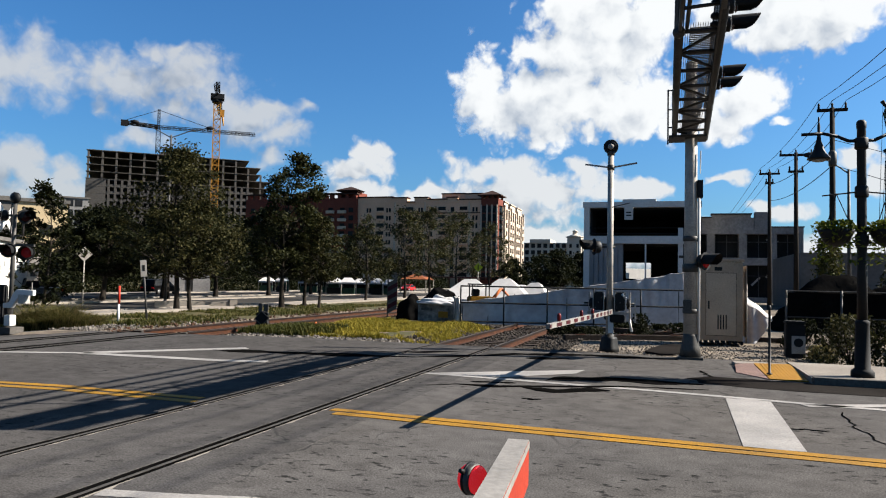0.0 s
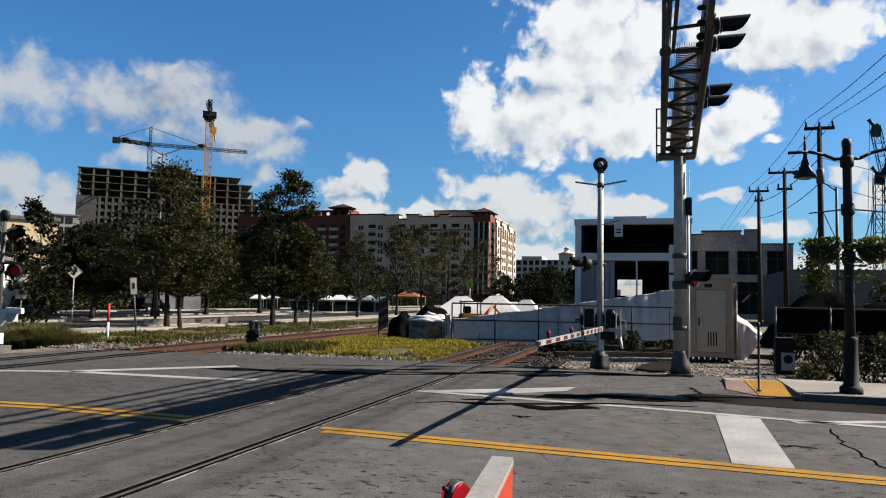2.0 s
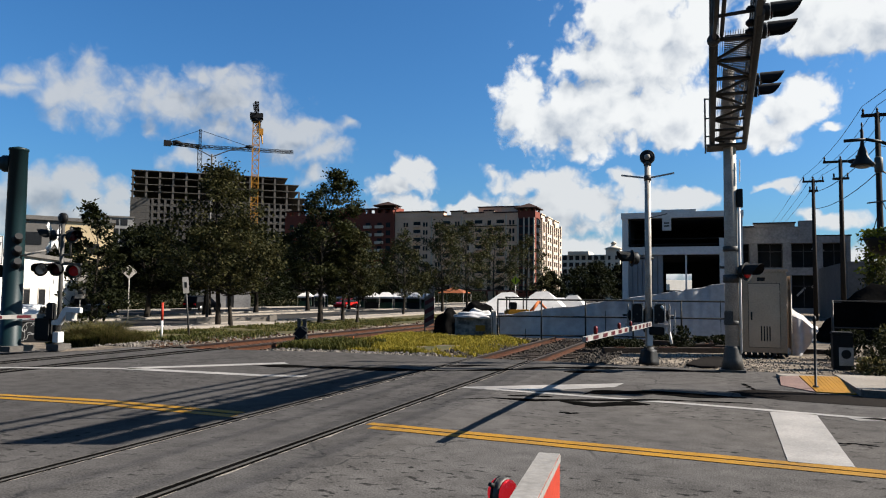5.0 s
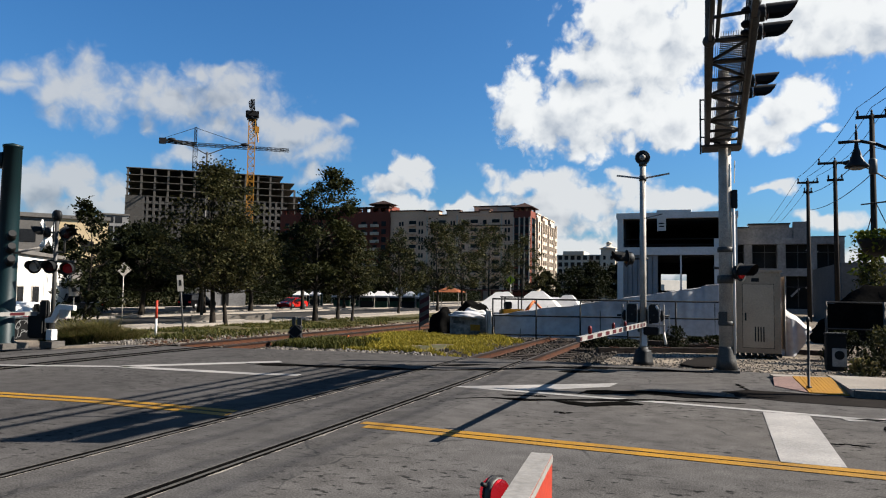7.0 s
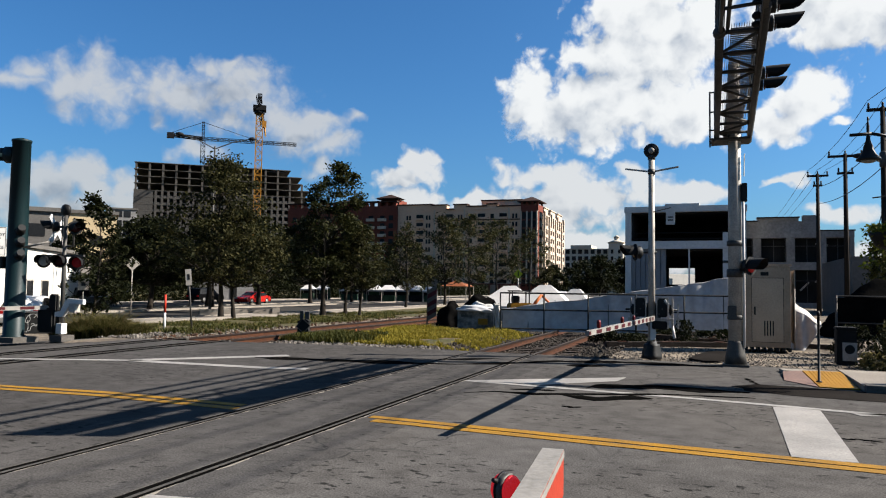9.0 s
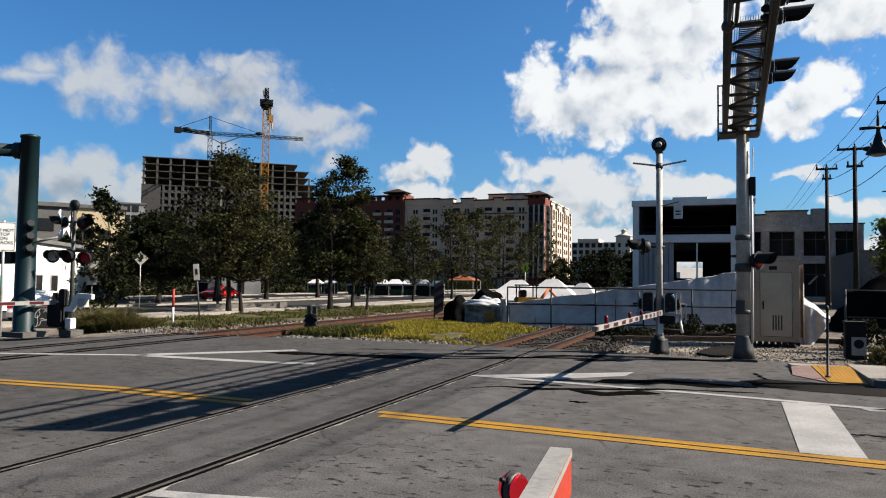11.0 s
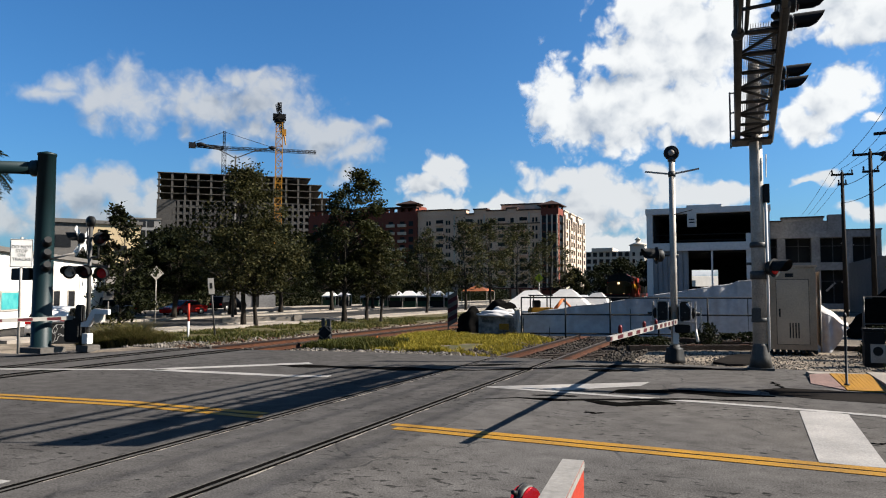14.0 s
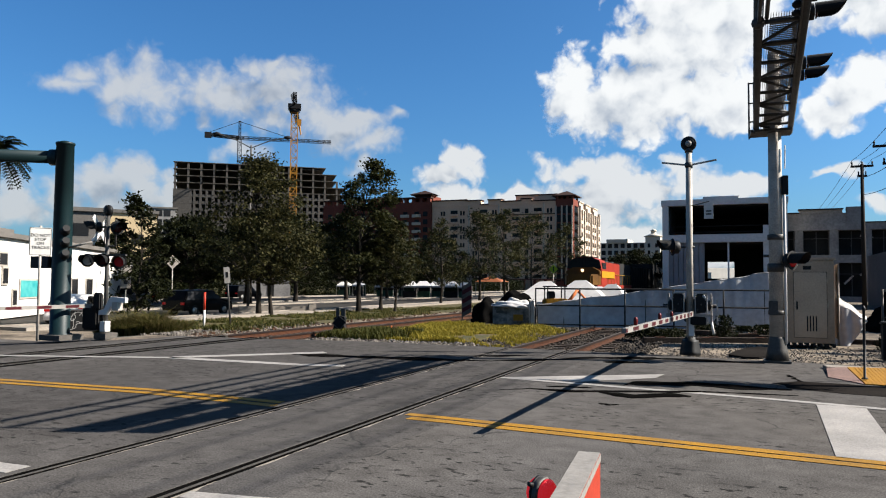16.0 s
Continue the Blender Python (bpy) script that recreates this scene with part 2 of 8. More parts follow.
DIRTY_SHEET = mat("dirty_sheet", (0.3, 0.29, 0.28), (0.08, 0.075, 0.07), 3.5, 0.8, 0, 0.4, 9, stain=0.3)
FRAME_GREY = mat("grey_concrete_frame", (0.3, 0.3, 0.305), (0.2, 0.2, 0.205), 0.4, 0.9, 0, 0.2, 4, stain=0.2)
GREYWALL = mat("grey_block", (0.16, 0.153, 0.147), (0.115, 0.111, 0.107), 0.25, 0.9, 0, 0.2, 4, stain=0.15)
SIDING = mat("siding_panel", (0.34, 0.345, 0.36), (0.25, 0.255, 0.27), 0.3, 0.7, 0, 0.1, 6, stain=0.1)
BUILD_WHITE = mat("pale_panel", (0.82, 0.81, 0.8), (0.7, 0.695, 0.68), 0.3, 0.85, 0, 0.1, 6, stain=0.1)
HOTEL = mat("pale_hotel_stucco", (0.66, 0.61, 0.53), (0.58, 0.53, 0.46), 0.1, 0.9, 0, 0, 3, stain=0.1)
YELLOWWALL = mat("yellow_stucco", (0.62, 0.5, 0.32), (0.54, 0.43, 0.27), 0.2, 0.9)
GLASS = mat("dark_glass", (0.012, 0.013, 0.015), (0.02, 0.022, 0.025), 0.3, 0.15, 0, 0, 5, rnd=0.5, spec=0.06)
BLUEGLASS = mat("blue_glass", (0.05, 0.08, 0.13), (0.06, 0.1, 0.15), 0.3, 0.15)
TEAL = mat("teal_poster", (0.03, 0.3, 0.33), (0.1, 0.42, 0.42), 2, 0.4)
# near-black that puts bay and room shade into the colour; also a stall table
DARKIN = mat("dark_interior_shade", (0.03, 0.03, 0.03), (0.02, 0.02, 0.02), 0.8, 0.9)
BARK = mat("bark", (0.034, 0.028, 0.022), (0.018, 0.015, 0.012), 5, 0.95, 0, 0.8, 25, stretch=(1, 1, 0.25))
WOODPOLE = mat("pole_timber", (0.03, 0.024, 0.019), (0.02, 0.016, 0.013), 4, 0.9, 0, 0.4, 20, stretch=(1, 1, 0.2))
CRANE_Y = mat("crane_yellow", (0.52, 0.25, 0.035), (0.4, 0.19, 0.03), 0.5, 0.6)
CRANE_D = mat("crane_dark", (0.016, 0.016, 0.018), (0.011, 0.011, 0.012), 0.5, 0.6)
LEAF = leafmat("leaf_green", (0.009, 0.013, 0.004), (0.043, 0.045, 0.015))
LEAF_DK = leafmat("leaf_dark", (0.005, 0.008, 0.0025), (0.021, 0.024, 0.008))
LEAF_OLIVE = leafmat("leaf_olive", (0.012, 0.016, 0.005), (0.075, 0.071, 0.028))
LEAF_LIGHT = leafmat("leaf_light", (0.02, 0.027, 0.007), (0.11, 0.105, 0.03))
LEAF_LIME = leafmat("leaf_lime", (0.06, 0.09, 0.012), (0.16, 0.18, 0.025))
GRASS_Y = leafmat("grass_yellowgreen", (0.12, 0.118, 0.012), (0.36, 0.285, 0.042))
GRASS_D = leafmat("grass_green", (0.03, 0.042, 0.01), (0.085, 0.082, 0.022))
GRASS_B = leafmat("grass_straw", (0.21, 0.165, 0.075), (0.11, 0.11, 0.035))
CAR_RED = mat("car_red", (0.46, 0.018, 0.012), (0.4, 0.016, 0.011), 1, 0.25)
CAR_BLACK = mat("car_black", (0.0025, 0.0025, 0.003), (0.0035, 0.0035, 0.004), 1, 0.35, spec=0.04)
CAR_GREY = mat("car_grey", (0.1, 0.1, 0.105), (0.085, 0.085, 0.09), 1, 0.3)
CAR_WHITE = mat("car_white", (0.75, 0.75, 0.75), (0.7, 0.7, 0.7), 1, 0.3)
TYRE = mat("rubber", (0.015, 0.015, 0.015), (0.02, 0.02, 0.02), 5, 0.9)
RIM = mat("wheel_rim", (0.4, 0.4, 0.41), (0.3, 0.3, 0.3), 5, 0.35, 0.7)
LOCO_RED = mat("loco_red", (0.3, 0.032, 0.018), (0.25, 0.028, 0.017), 0.7, 0.5)
LOCO_YEL = mat("loco_yellow", (0.5, 0.25, 0.012), (0.44, 0.22, 0.012), 0.7, 0.5)
LOCO_OR = mat("loco_gold", (0.15, 0.068, 0.009), (0.085, 0.038, 0.007), 0.7, 0.5)
WAGON_D = mat("wagon_dark", (0.016, 0.015, 0.014), (0.011, 0.01, 0.01), 0.7, 0.7)
GRAFFITI = mat("chalky_white_paint", (0.4, 0.4, 0.4), (0.25, 0.25, 0.25), 9, 0.8)
LAMP_LIT = mat("headlight", (1.0, 0.75, 0.4), (1.0, 0.75, 0.4), 3, 0.3, emit=1.2)
PINK = mat("cone_orange", (0.7, 0.2, 0.06), (0.6, 0.17, 0.05), 3, 0.6)
TIP_RED = mat("tip_lens", (0.6, 0.02, 0.03), (0.3, 0.012, 0.018), 25, 0.25, 0, 0.5, 90, emit=0.3)
STALL_G = mat("stall_green", (0.05, 0.1, 0.06), (0.035, 0.075, 0.045), 1.5, 0.8)
CANOPY_O = mat("canopy_orange", (0.3, 0.1, 0.04), (0.25, 0.085, 0.035), 2, 0.7)
ARM_LAMP = mat("arm_lamp_red", (0.16, 0.012, 0.014), (0.1, 0.01, 0.01), 8, 0.4)
SIGN_Y = mat("sign_yellow_green", (0.55, 0.6, 0.03), (0.5, 0.55, 0.03), 3, 0.5)


# ---- mesh helpers ----
def box(bm, x0, y0, z0, x1, y1, z1, m=None):
    v = [bm.verts.new((x, y, z)) for z in (z0, z1) for x, y in ((x0, y0), (x1, y0), (x1, y1), (x0, y1))]
    if m is not None:
        for q in v:
            q.co = m @ q.co
    for f in ((3, 2, 1, 0), (4, 5, 6, 7), (0, 1, 5, 4), (1, 2, 6, 5), (2, 3, 7, 6), (3, 0, 4, 7)):
        bm.faces.new([v[i] for i in f])
    return v


def tube(bm, a, b, r0, r1=None, n=8, caps=True):
    a, b = Vector(a), Vector(b)
    r1 = r0 if r1 is None else r1
    d = (b - a).normalized()
    u = d.orthogonal().normalized()
    w = d.cross(u)
    A, B = [], []
    for i in range(n):
        t = 2 * math.pi * i / n
        o = u * math.cos(t) + w * math.sin(t)
        A.append(bm.verts.new(a + o * r0))
        B.append(bm.verts.new(b + o * r1))
    for i in range(n):
        j = (i + 1) % n
        f = bm.faces.new((A[i], A[j], B[j], B[i]))
        f.smooth = n > 6
    if caps:
        bm.faces.new(A[::-1])
        bm.faces.new(B)


def lathe(bm, prof, n=16, m=None):
    """Turns a profile of (radius, height) about z."""
    rings = []
    for r, z in prof:
        ring = []
        for i in range(n):
            t = 2 * math.pi * i / n
            q = Vector((r * math.cos(t), r * math.sin(t), z))
            ring.append(bm.verts.new(m @ q if m is not None else q))
        rings.append(ring)
    for a, b in zip(rings, rings[1:]):
        for i in range(n):
            j = (i + 1) % n
            f = bm.faces.new((a[i], a[j], b[j], b[i]))
            f.smooth = True
    bm.faces.new(rings[0][::-1])
    bm.faces.new(rings[-1])


def prism(bm, pts, z0, z1, m=None):
    """A plate over the outline pts (x, y), from z0 to z1."""
    lo = [bm.verts.new((x, y, z0)) for x, y in pts]
    hi = [bm.verts.new((x, y, z1)) for x, y in pts]
    if m is not None:
        for q in lo + hi:
            q.co = m @ q.co
    n = len(pts)
    bm.faces.new(lo[::-1])
    bm.faces.new(hi)
    for i in range(n):
        j = (i + 1) % n
        bm.faces.new((lo[i], lo[j], hi[j], hi[i]))


def mesh_of(name, bm, material, bevel=0.0):
    if bevel:
        bmesh.ops.bevel(bm, geom=bm.edges[:], offset=bevel, segments=2, affect="EDGES", clamp_overlap=True)
    bmesh.ops.recalc_face_normals(bm, faces=bm.faces[:])
    me = bpy.data.meshes.new(name)
    bm.to_mesh(me)
    bm.free()
    me.materials.append(material)
    return me


def thing(name, label, category, x=0, y=0, z=0, rz=0, group="", kind=""):
    ob = new(name)
    ob.matrix_basis = pose(x, y, z, 0, 0, rz)
    return tagged(ob, label, category, group, kind)


def part(name, bm, material, parent, label="", bevel=0.0):
    ob = new(name, mesh_of(name, bm, material, bevel))
    ob.parent = parent
    return tagged(ob, label)


def piece(name, me, parent, m=None):
    ob = new(name, me)
    ob.parent = parent
    if m is not None:
        ob.matrix_basis = m
    return ob


def solid(name, bm, material, label="", category="", kind="", group="", bevel=0.0):
    return tagged(new(name, mesh_of(name, bm, material, bevel)), label, category, group, kind)


def B():
    return bmesh.new()


def text_mesh(body, size, material):
    cu = bpy.data.curves.new("lettering", "FONT")
    cu.body, cu.size, cu.extrude, cu.align_x, cu.align_y = body, size, 0.002, "CENTER", "CENTER"
    cu.space_line = 0.95
    ob = bpy.data.objects.new("lettering", cu)
    scene.collection.objects.link(ob)
    me = bpy.data.meshes.new_from_object(ob.evaluated_get(bpy.context.evaluated_depsgraph_get()))
    bpy.data.objects.remove(ob)
    me.materials.clear()
    me.materials.append(material)
    return me


def low(x):
    """Height of the ground: the crossing lies a little higher than the streets beyond the tracks."""
    if x > -17.0:
        return 0.0
    return -0.6 * min(1.0, (-17.0 - x) / 7.0)


# ---- clouds ----
def cloud_sheet(name, az0, az1, blobs, seed, radius, thick, glow, edge=0.26, grow=1.5):
    """A far curved sheet of sky that carries one bank of cumulus: billowing edges, sunlit from the east."""
    R, bm = radius, B()
    uvl = bm.loops.layers.uv.new("sky")
    na, ne = 24, 14
    grid = {}
    for i in range(na + 1):
        for j in range(ne + 1):
            a, e = az0 + (az1 - az0) * i / na, 0.5 + 36.0 * j / ne
            ra, re = radians(a), radians(e)
            grid[i, j] = (bm.verts.new((R * math.cos(re) * math.sin(ra), R * math.cos(re) * math.cos(ra), R * math.sin(re))), a, e)
    for i in range(na):
        for j in range(ne):
            q = [grid[i, j], grid[i + 1, j], grid[i + 1, j + 1], grid[i, j + 1]]
            f = bm.faces.new([k[0] for k in q])
            f.smooth = True
            for lp, k in zip(f.loops, q):
                lp[uvl].uv = (k[1] / 100.0 + 0.6, k[2] / 100.0)
    m = bpy.data.materials.new(name)
    m.use_nodes = True
    nt = m.node_tree
    N, L = nt.nodes, nt.links
    N.remove(N["Principled BSDF"])
    uv = N.new("ShaderNodeUVMap")
    uv.uv_map = "sky"

    def vec(kind, a, b):
        n = N.new("ShaderNodeVectorMath")
        n.operation = kind
        for s, v in zip(n.inputs, (a, b)):
            if isinstance(v, tuple):
                s.default_value = v
            elif v is not None:
                L.new(v, s)
        return n.outputs["Value"] if kind == "LENGTH" else n.outputs[0]

    def fbm(at, scale, detail, rough, colour=False):
        n = N.new("ShaderNodeTexNoise")
        n.inputs["Scale"].default_value, n.inputs["Detail"].default_value, n.inputs["Roughness"].default_value = scale, detail, rough
        L.new(at, n.inputs["Vector"])
        return n.outputs["Color"] if colour else n.outputs[0]

    def op(kind, a, b, clamp=False):
        n = N.new("ShaderNodeMath")
        n.operation, n.use_clamp = kind, clamp
        n.inputs[2].default_value = 0.3
        for s, v in zip(n.inputs, (a, b)):
            if isinstance(v, (int, float)):
                s.default_value = v
            else:
                L.new(v, s)
        return n.outputs[0]

    def rng(v, a, b, c, d):
        n = N.new("ShaderNodeMapRange")
        n.interpolation_type = "SMOOTHSTEP"
        L.new(v, n.inputs["Value"])
        for k, q in zip(("From Min", "From Max", "To Min", "To Max"), (a, b, c, d)):
            n.inputs[k].default_value = q
        return n.outputs[0]

    def body(at, detail):
        """How deep in the cloud a place of the sky lies, and the fine part of it."""
        seeded = vec("ADD", at, (seed, seed * 0.7, seed))
        wob = vec("MULTIPLY", vec("SUBTRACT", fbm(seeded, 15, 3, 0.5, True), (0.5, 0.5, 0.5)), (0.05, 0.045, 0))
        wob2 = vec("MULTIPLY", vec("SUBTRACT", fbm(seeded, 55, 2, 0.5, True), (0.5, 0.5, 0.5)), (0.014, 0.014, 0))
        p = vec("ADD", vec("ADD", at, wob), wob2)
        dens = None
        for a, e, ra, re in blobs:
            d = vec("MULTIPLY", vec("SUBTRACT", p, (a / 100.0 + 0.6, e / 100.0, 0)), (100.0 / (ra * grow), 100.0 / (re * grow), 0))
            d = op("SUBTRACT", 1.0, vec("LENGTH", d, None))
            dens = d if dens is None else op("SMOOTH_MAX", dens, d)
        vo = N.new("ShaderNodeTexVoronoi")
        vo.feature = "SMOOTH_F1"
        vo.inputs["Scale"].default_value, vo.inputs["Detail"].default_value, vo.inputs["Roughness"].default_value = 62, 3, 0.55
        L.new(vec("ADD", seeded, wob2), vo.inputs["Vector"])
        puffs = op("MULTIPLY", op("SUBTRACT", 0.42, vo.outputs["Distance"]), 0.55)
        return op("ADD", op("ADD", dens, puffs), op("MULTIPLY", op("SUBTRACT", fbm(seeded, 30, detail, 0.56), 0.48), 1.0)), dens

    full, core = body(uv.outputs[0], 10)
    here = body(uv.outputs[0], 2)[0]
    east = body(vec("ADD", uv.outputs[0], (0.014, 0.016, 0)), 2)[0]
    alpha = op("MULTIPLY", rng(full, 0.0, edge, 0.0, thick), rng(core, -0.3, -0.06, 0.0, 1.0))
    wisp = fbm(vec("MULTIPLY", uv.outputs[0], (1.0, 2.2, 1.0)), 11, 5, 0.5)
    deep = rng(here, 0.3, 1.0, 0.0, 0.22)
    tone = op("SUBTRACT", op("ADD", 0.87, op("MULTIPLY", op("SUBTRACT", here, east), 0.66)), deep)
    tone = op("ADD", tone, op("MULTIPLY", op("SUBTRACT", wisp, 0.5), 0.62), True)
    ramp = N.new("ShaderNodeMix")
    ramp.data_type = "RGBA"
    ramp.inputs[6].default_value, ramp.inputs[7].default_value = (0.43, 0.5, 0.6, 1), (0.96, 0.985, 1.0, 1)
    L.new(rng(tone, 0.3, 1.0, 0.0, 1.0), ramp.inputs[0])
    em = N.new("ShaderNodeEmission")
    em.inputs["Strength"].default_value = glow
    L.new(ramp.outputs[2], em.inputs["Color"])
    tr = N.new("ShaderNodeBsdfTransparent")
    mx = N.new("ShaderNodeMixShader")
    L.new(alpha, mx.inputs[0])
    L.new(tr.outputs[0], mx.inputs[1])
    L.new(em.outputs[0], mx.inputs[2])
    L.new(mx.outputs[0], N["Material Output"].inputs["Surface"])
    me = bpy.data.meshes.new(name)
    bm.to_mesh(me)
    bm.free()
    me.materials.append(m)
    return tagged(new(name, me), "distant sky with white cumulus clouds", "sky", kind="structure")


clouds = [
    cloud_sheet("backdrop_clouds_west", -66, -14, (
        (-46.8, 14.1, 2.1, 2.1), (-48.3, 13.9, 1.9, 1.9), (-50.9, 14.9, 1.1, 1.0), (-51.5, 14.0, 2.2, 0.9), (-43.2, 13.9, 1.3, 1.4), (-41.3, 13.5, 2.3, 1.7),
        (-39.0, 14.0, 2.6, 2.0), (-36.9, 13.7, 2.7, 2.1), (-35.0, 12.9, 2.5, 2.0), (-32.9, 12.0, 2.6, 1.6), (-30.9, 10.9, 2.2, 1.1), (-39.4, 15.7, 0.8, 0.6),
        (-37.4, 15.7, 0.8, 0.5), (-31.7, 12.8, 1.1, 0.6), (-29.4, 13.0, 1.0, 0.5), (-40.3, 9.9, 1.6, 1.1), (-31.1, 8.9, 0.9, 1.1)), 0.7, 3300.0, 0.84, 0.192, 0.7, 1.8),
    cloud_sheet("backdrop_clouds_north", -26, 30, (
        (-5.2, 20.9, 6.0, 3.1), (-7.6, 18.0, 5.1, 2.8), (-13.6, 14.7, 2.8, 2.6), (-9.8, 13.9, 5.1, 2.9), (-5.2, 14.1, 5.0, 3.0), (-2.0, 12.7, 3.3, 2.3),
        (-1.5, 19.9, 3.3, 2.2), (-0.5, 14.1, 1.8, 2.0), (0.6, 11.8, 1.5, 1.5), (4.6, 20.6, 4.7, 2.2), (9.2, 19.3, 5.0, 2.8), (12.8, 19.3, 3.4, 2.3),
        (6.0, 14.0, 2.8, 2.4), (4.5, 11.9, 2.4, 1.9), (6.9, 12.4, 1.4, 1.5), (8.6, 11.6, 0.7, 0.5), (-5.8, 25.7, 8.7, 3.2), (4.6, 25.4, 9.2, 3.5),
        (13.8, 23.9, 5.9, 2.9), (-4.3, 16.6, 4.2, 3.0), (-2.2, 18.0, 3.6, 2.4),
        (7.4, 20.4, 5.0, 2.6), (11.0, 17.9, 3.0, 1.7)), 2.3, 3400.0, 1.0, 0.276, 0.34, 1.42),
    cloud_sheet("backdrop_clouds_low_west", -66, -34, (
        (-47.1, 7.5, 1.9, 1.4), (-44.5, 7.3, 1.1, 0.9), (-45.8, 6.0, 2.8, 1.4), (-49.7, 6.8, 2.0, 1.7), (-52.1, 6.2, 2.5, 1.8), (-49.0, 5.0, 4.4, 1.3),
        (-55.5, 5.5, 3.0, 2.0)), 8.4, 3550.0, 0.86, 0.185, 0.6, 1.6),
    cloud_sheet("backdrop_clouds_low", -34, 30, (
        (-23.1, 9.3, 1.6, 1.2), (-22.3, 10.0, 0.9, 0.5), (-24.7, 8.4, 1.5, 1.0), (-24.0, 6.8, 2.7, 1.2), (-18.5, 6.8, 2.7, 0.6), (-14.1, 9.3, 2.2, 1.2),
        (-11.1, 8.4, 2.7, 1.2), (-6.2, 8.5, 1.6, 1.2), (-9.7, 7.2, 6.9, 1.3), (-2.5, 6.9, 3.1, 0.8), (3.6, 7.3, 2.2, 0.36), (13.5, 9.3, 1.4, 0.7),
        (14.1, 7.8, 1.6, 0.9), (7.6, 5.6, 2.4, 0.6), (-13.8, 5.6, 8.1, 1.3), (-9.0, 3.4, 9.0, 1.4), (0.0, 2.4, 10.0, 1.5), (14.0, 3.0, 9.0, 1.6)), 5.1, 3500.0, 0.95, 0.232, 0.4)]


# ---- ground, road, tracks ----
TRACKS = (-4.88, -13.85)
GAUGE = 0.752
RAILS = [c + s * GAUGE for c in TRACKS for s in (-1, 1)]


def road_edge(x):
    pts = ((-300, 14.0), (-20, 15.2), (-16.5, 16.3), (-12.8, 17.0), (-9, 17.6), (-2, 17.5), (0.4, 17.0), (1.7, 16.5), (300, 16.3))
    for (a, p), (b, q) in zip(pts, pts[1:]):
        if a <= x <= b:
            return p + (q - p) * (x - a) / (b - a)
    return 16.0


def ground_z(x, y):
    z = low(x) - 0.05
    if y > 16 and -17.5 < x < -1.5:
        d = min(abs(x - c) for c in TRACKS)
        z -= 0.17 * max(0.0, min(1.0, (2.2 - d) / 0.8))
    if y < road_edge(x) - 0.3 and x < 1.6:
        z = low(x) - 0.12
    if y > 18:
        z += 0.05 * noise.noise((x * 0.5, y * 0.5, 0))
    return z


def steps(*runs):
    out = []
    for a, b, n in runs:
        out += [a + (b - a) * i / n for i in range(n)]
    return out + [runs[-1][1]]


xs = steps((-2600, -200, 8), (-200, -60, 14), (-60, -22, 20), (-22, 6, 70), (6, 40, 12), (40, 200, 8), (200, 2600, 8))
ys = steps((-800, -20, 6), (-20, 15, 10), (15, 32, 42), (32, 90, 30), (90, 300, 12), (300, 4200, 8))
gv = [(x, y, ground_z(x, y)) for y in ys for x in xs]
nx = len(xs)
gf = [(j * nx + i, j * nx + i + 1, (j + 1) * nx + i + 1, (j + 1) * nx + i) for j in range(len(ys) - 1) for i in range(nx - 1)]
gm = bpy.data.meshes.new("ground")
gm.from_pydata(gv, [], gf)
gm.materials.append(DIRT)
gm.materials.append(GRASSY)
gm.materials.append(BALLAST)
gm.materials.append(ASPHALT)
for poly in gm.polygons:
    c = poly.center
    poly.use_smooth = True
    near = min(abs(c.x - k) for k in TRACKS)
    if near < 1.9 and c.y > 16:
        poly.material_index = 2
    elif c.x < -16 and c.y > 19 and not (c.x < -21 and c.y < 24) or c.x < -60 or (-12 < c.x < -7 and noise.noise((c.x * 0.6, c.y * 0.6, 4)) > 0.0):
        poly.material_index = 1
    elif c.x < -17 and c.y < 18.8:
        poly.material_index = 3
tagged(new("ground", gm), "bare soil, gravel and patchy grass beside the tracks", "ground", kind="structure")


def road_strip(bm, x0, x1):
    n = max(1, int((x1 - x0) / 1.5)) if x1 - x0 < 60 else 24
    cuts = [x0 + (x1 - x0) * i / n for i in range(n + 1)]
    top, far, bot, fbot = [], [], [], []
    for x in cuts:
        z = low(x)
        top.append(bm.verts.new((x, -14, z)))
        far.append(bm.verts.new((x, road_edge(x) + 0.12 * noise.noise((x * 1.7, 0, 0)), z)))
        bot.append(bm.verts.new((x, -14, z - 0.3)))
        fbot.append(bm.verts.new((far[-1].co.x, far[-1].co.y + 0.1, z - 0.3)))
    for i in range(n):
        bm.faces.new((top[i], top[i + 1], far[i + 1], far[i]))
        bm.faces.new((far[i], far[i + 1], fbot[i + 1], fbot[i]))
        bm.faces.new((top[i + 1], top[i], bot[i], bot[i + 1]))
    bm.faces.new((top[0], far[0], fbot[0], bot[0]))
    bm.faces.new((far[-1], top[-1], bot[-1], fbot[-1]))


GAP = 0.058
bm = B()
cur = -300.0
for r in sorted(RAILS):
    road_strip(bm, cur, r - 0.036 - GAP)
    cur = r + 0.036 + GAP
road_strip(bm, cur, 300)
road = solid("road", bm, ASPHALT, "worn grey asphalt road over the level crossing", "road", "structure")
road.data.materials.append(ASPHALT_WEST)
for poly in road.data.polygons:
    poly.material_index = 1 if poly.center.x < -3.6 else 0
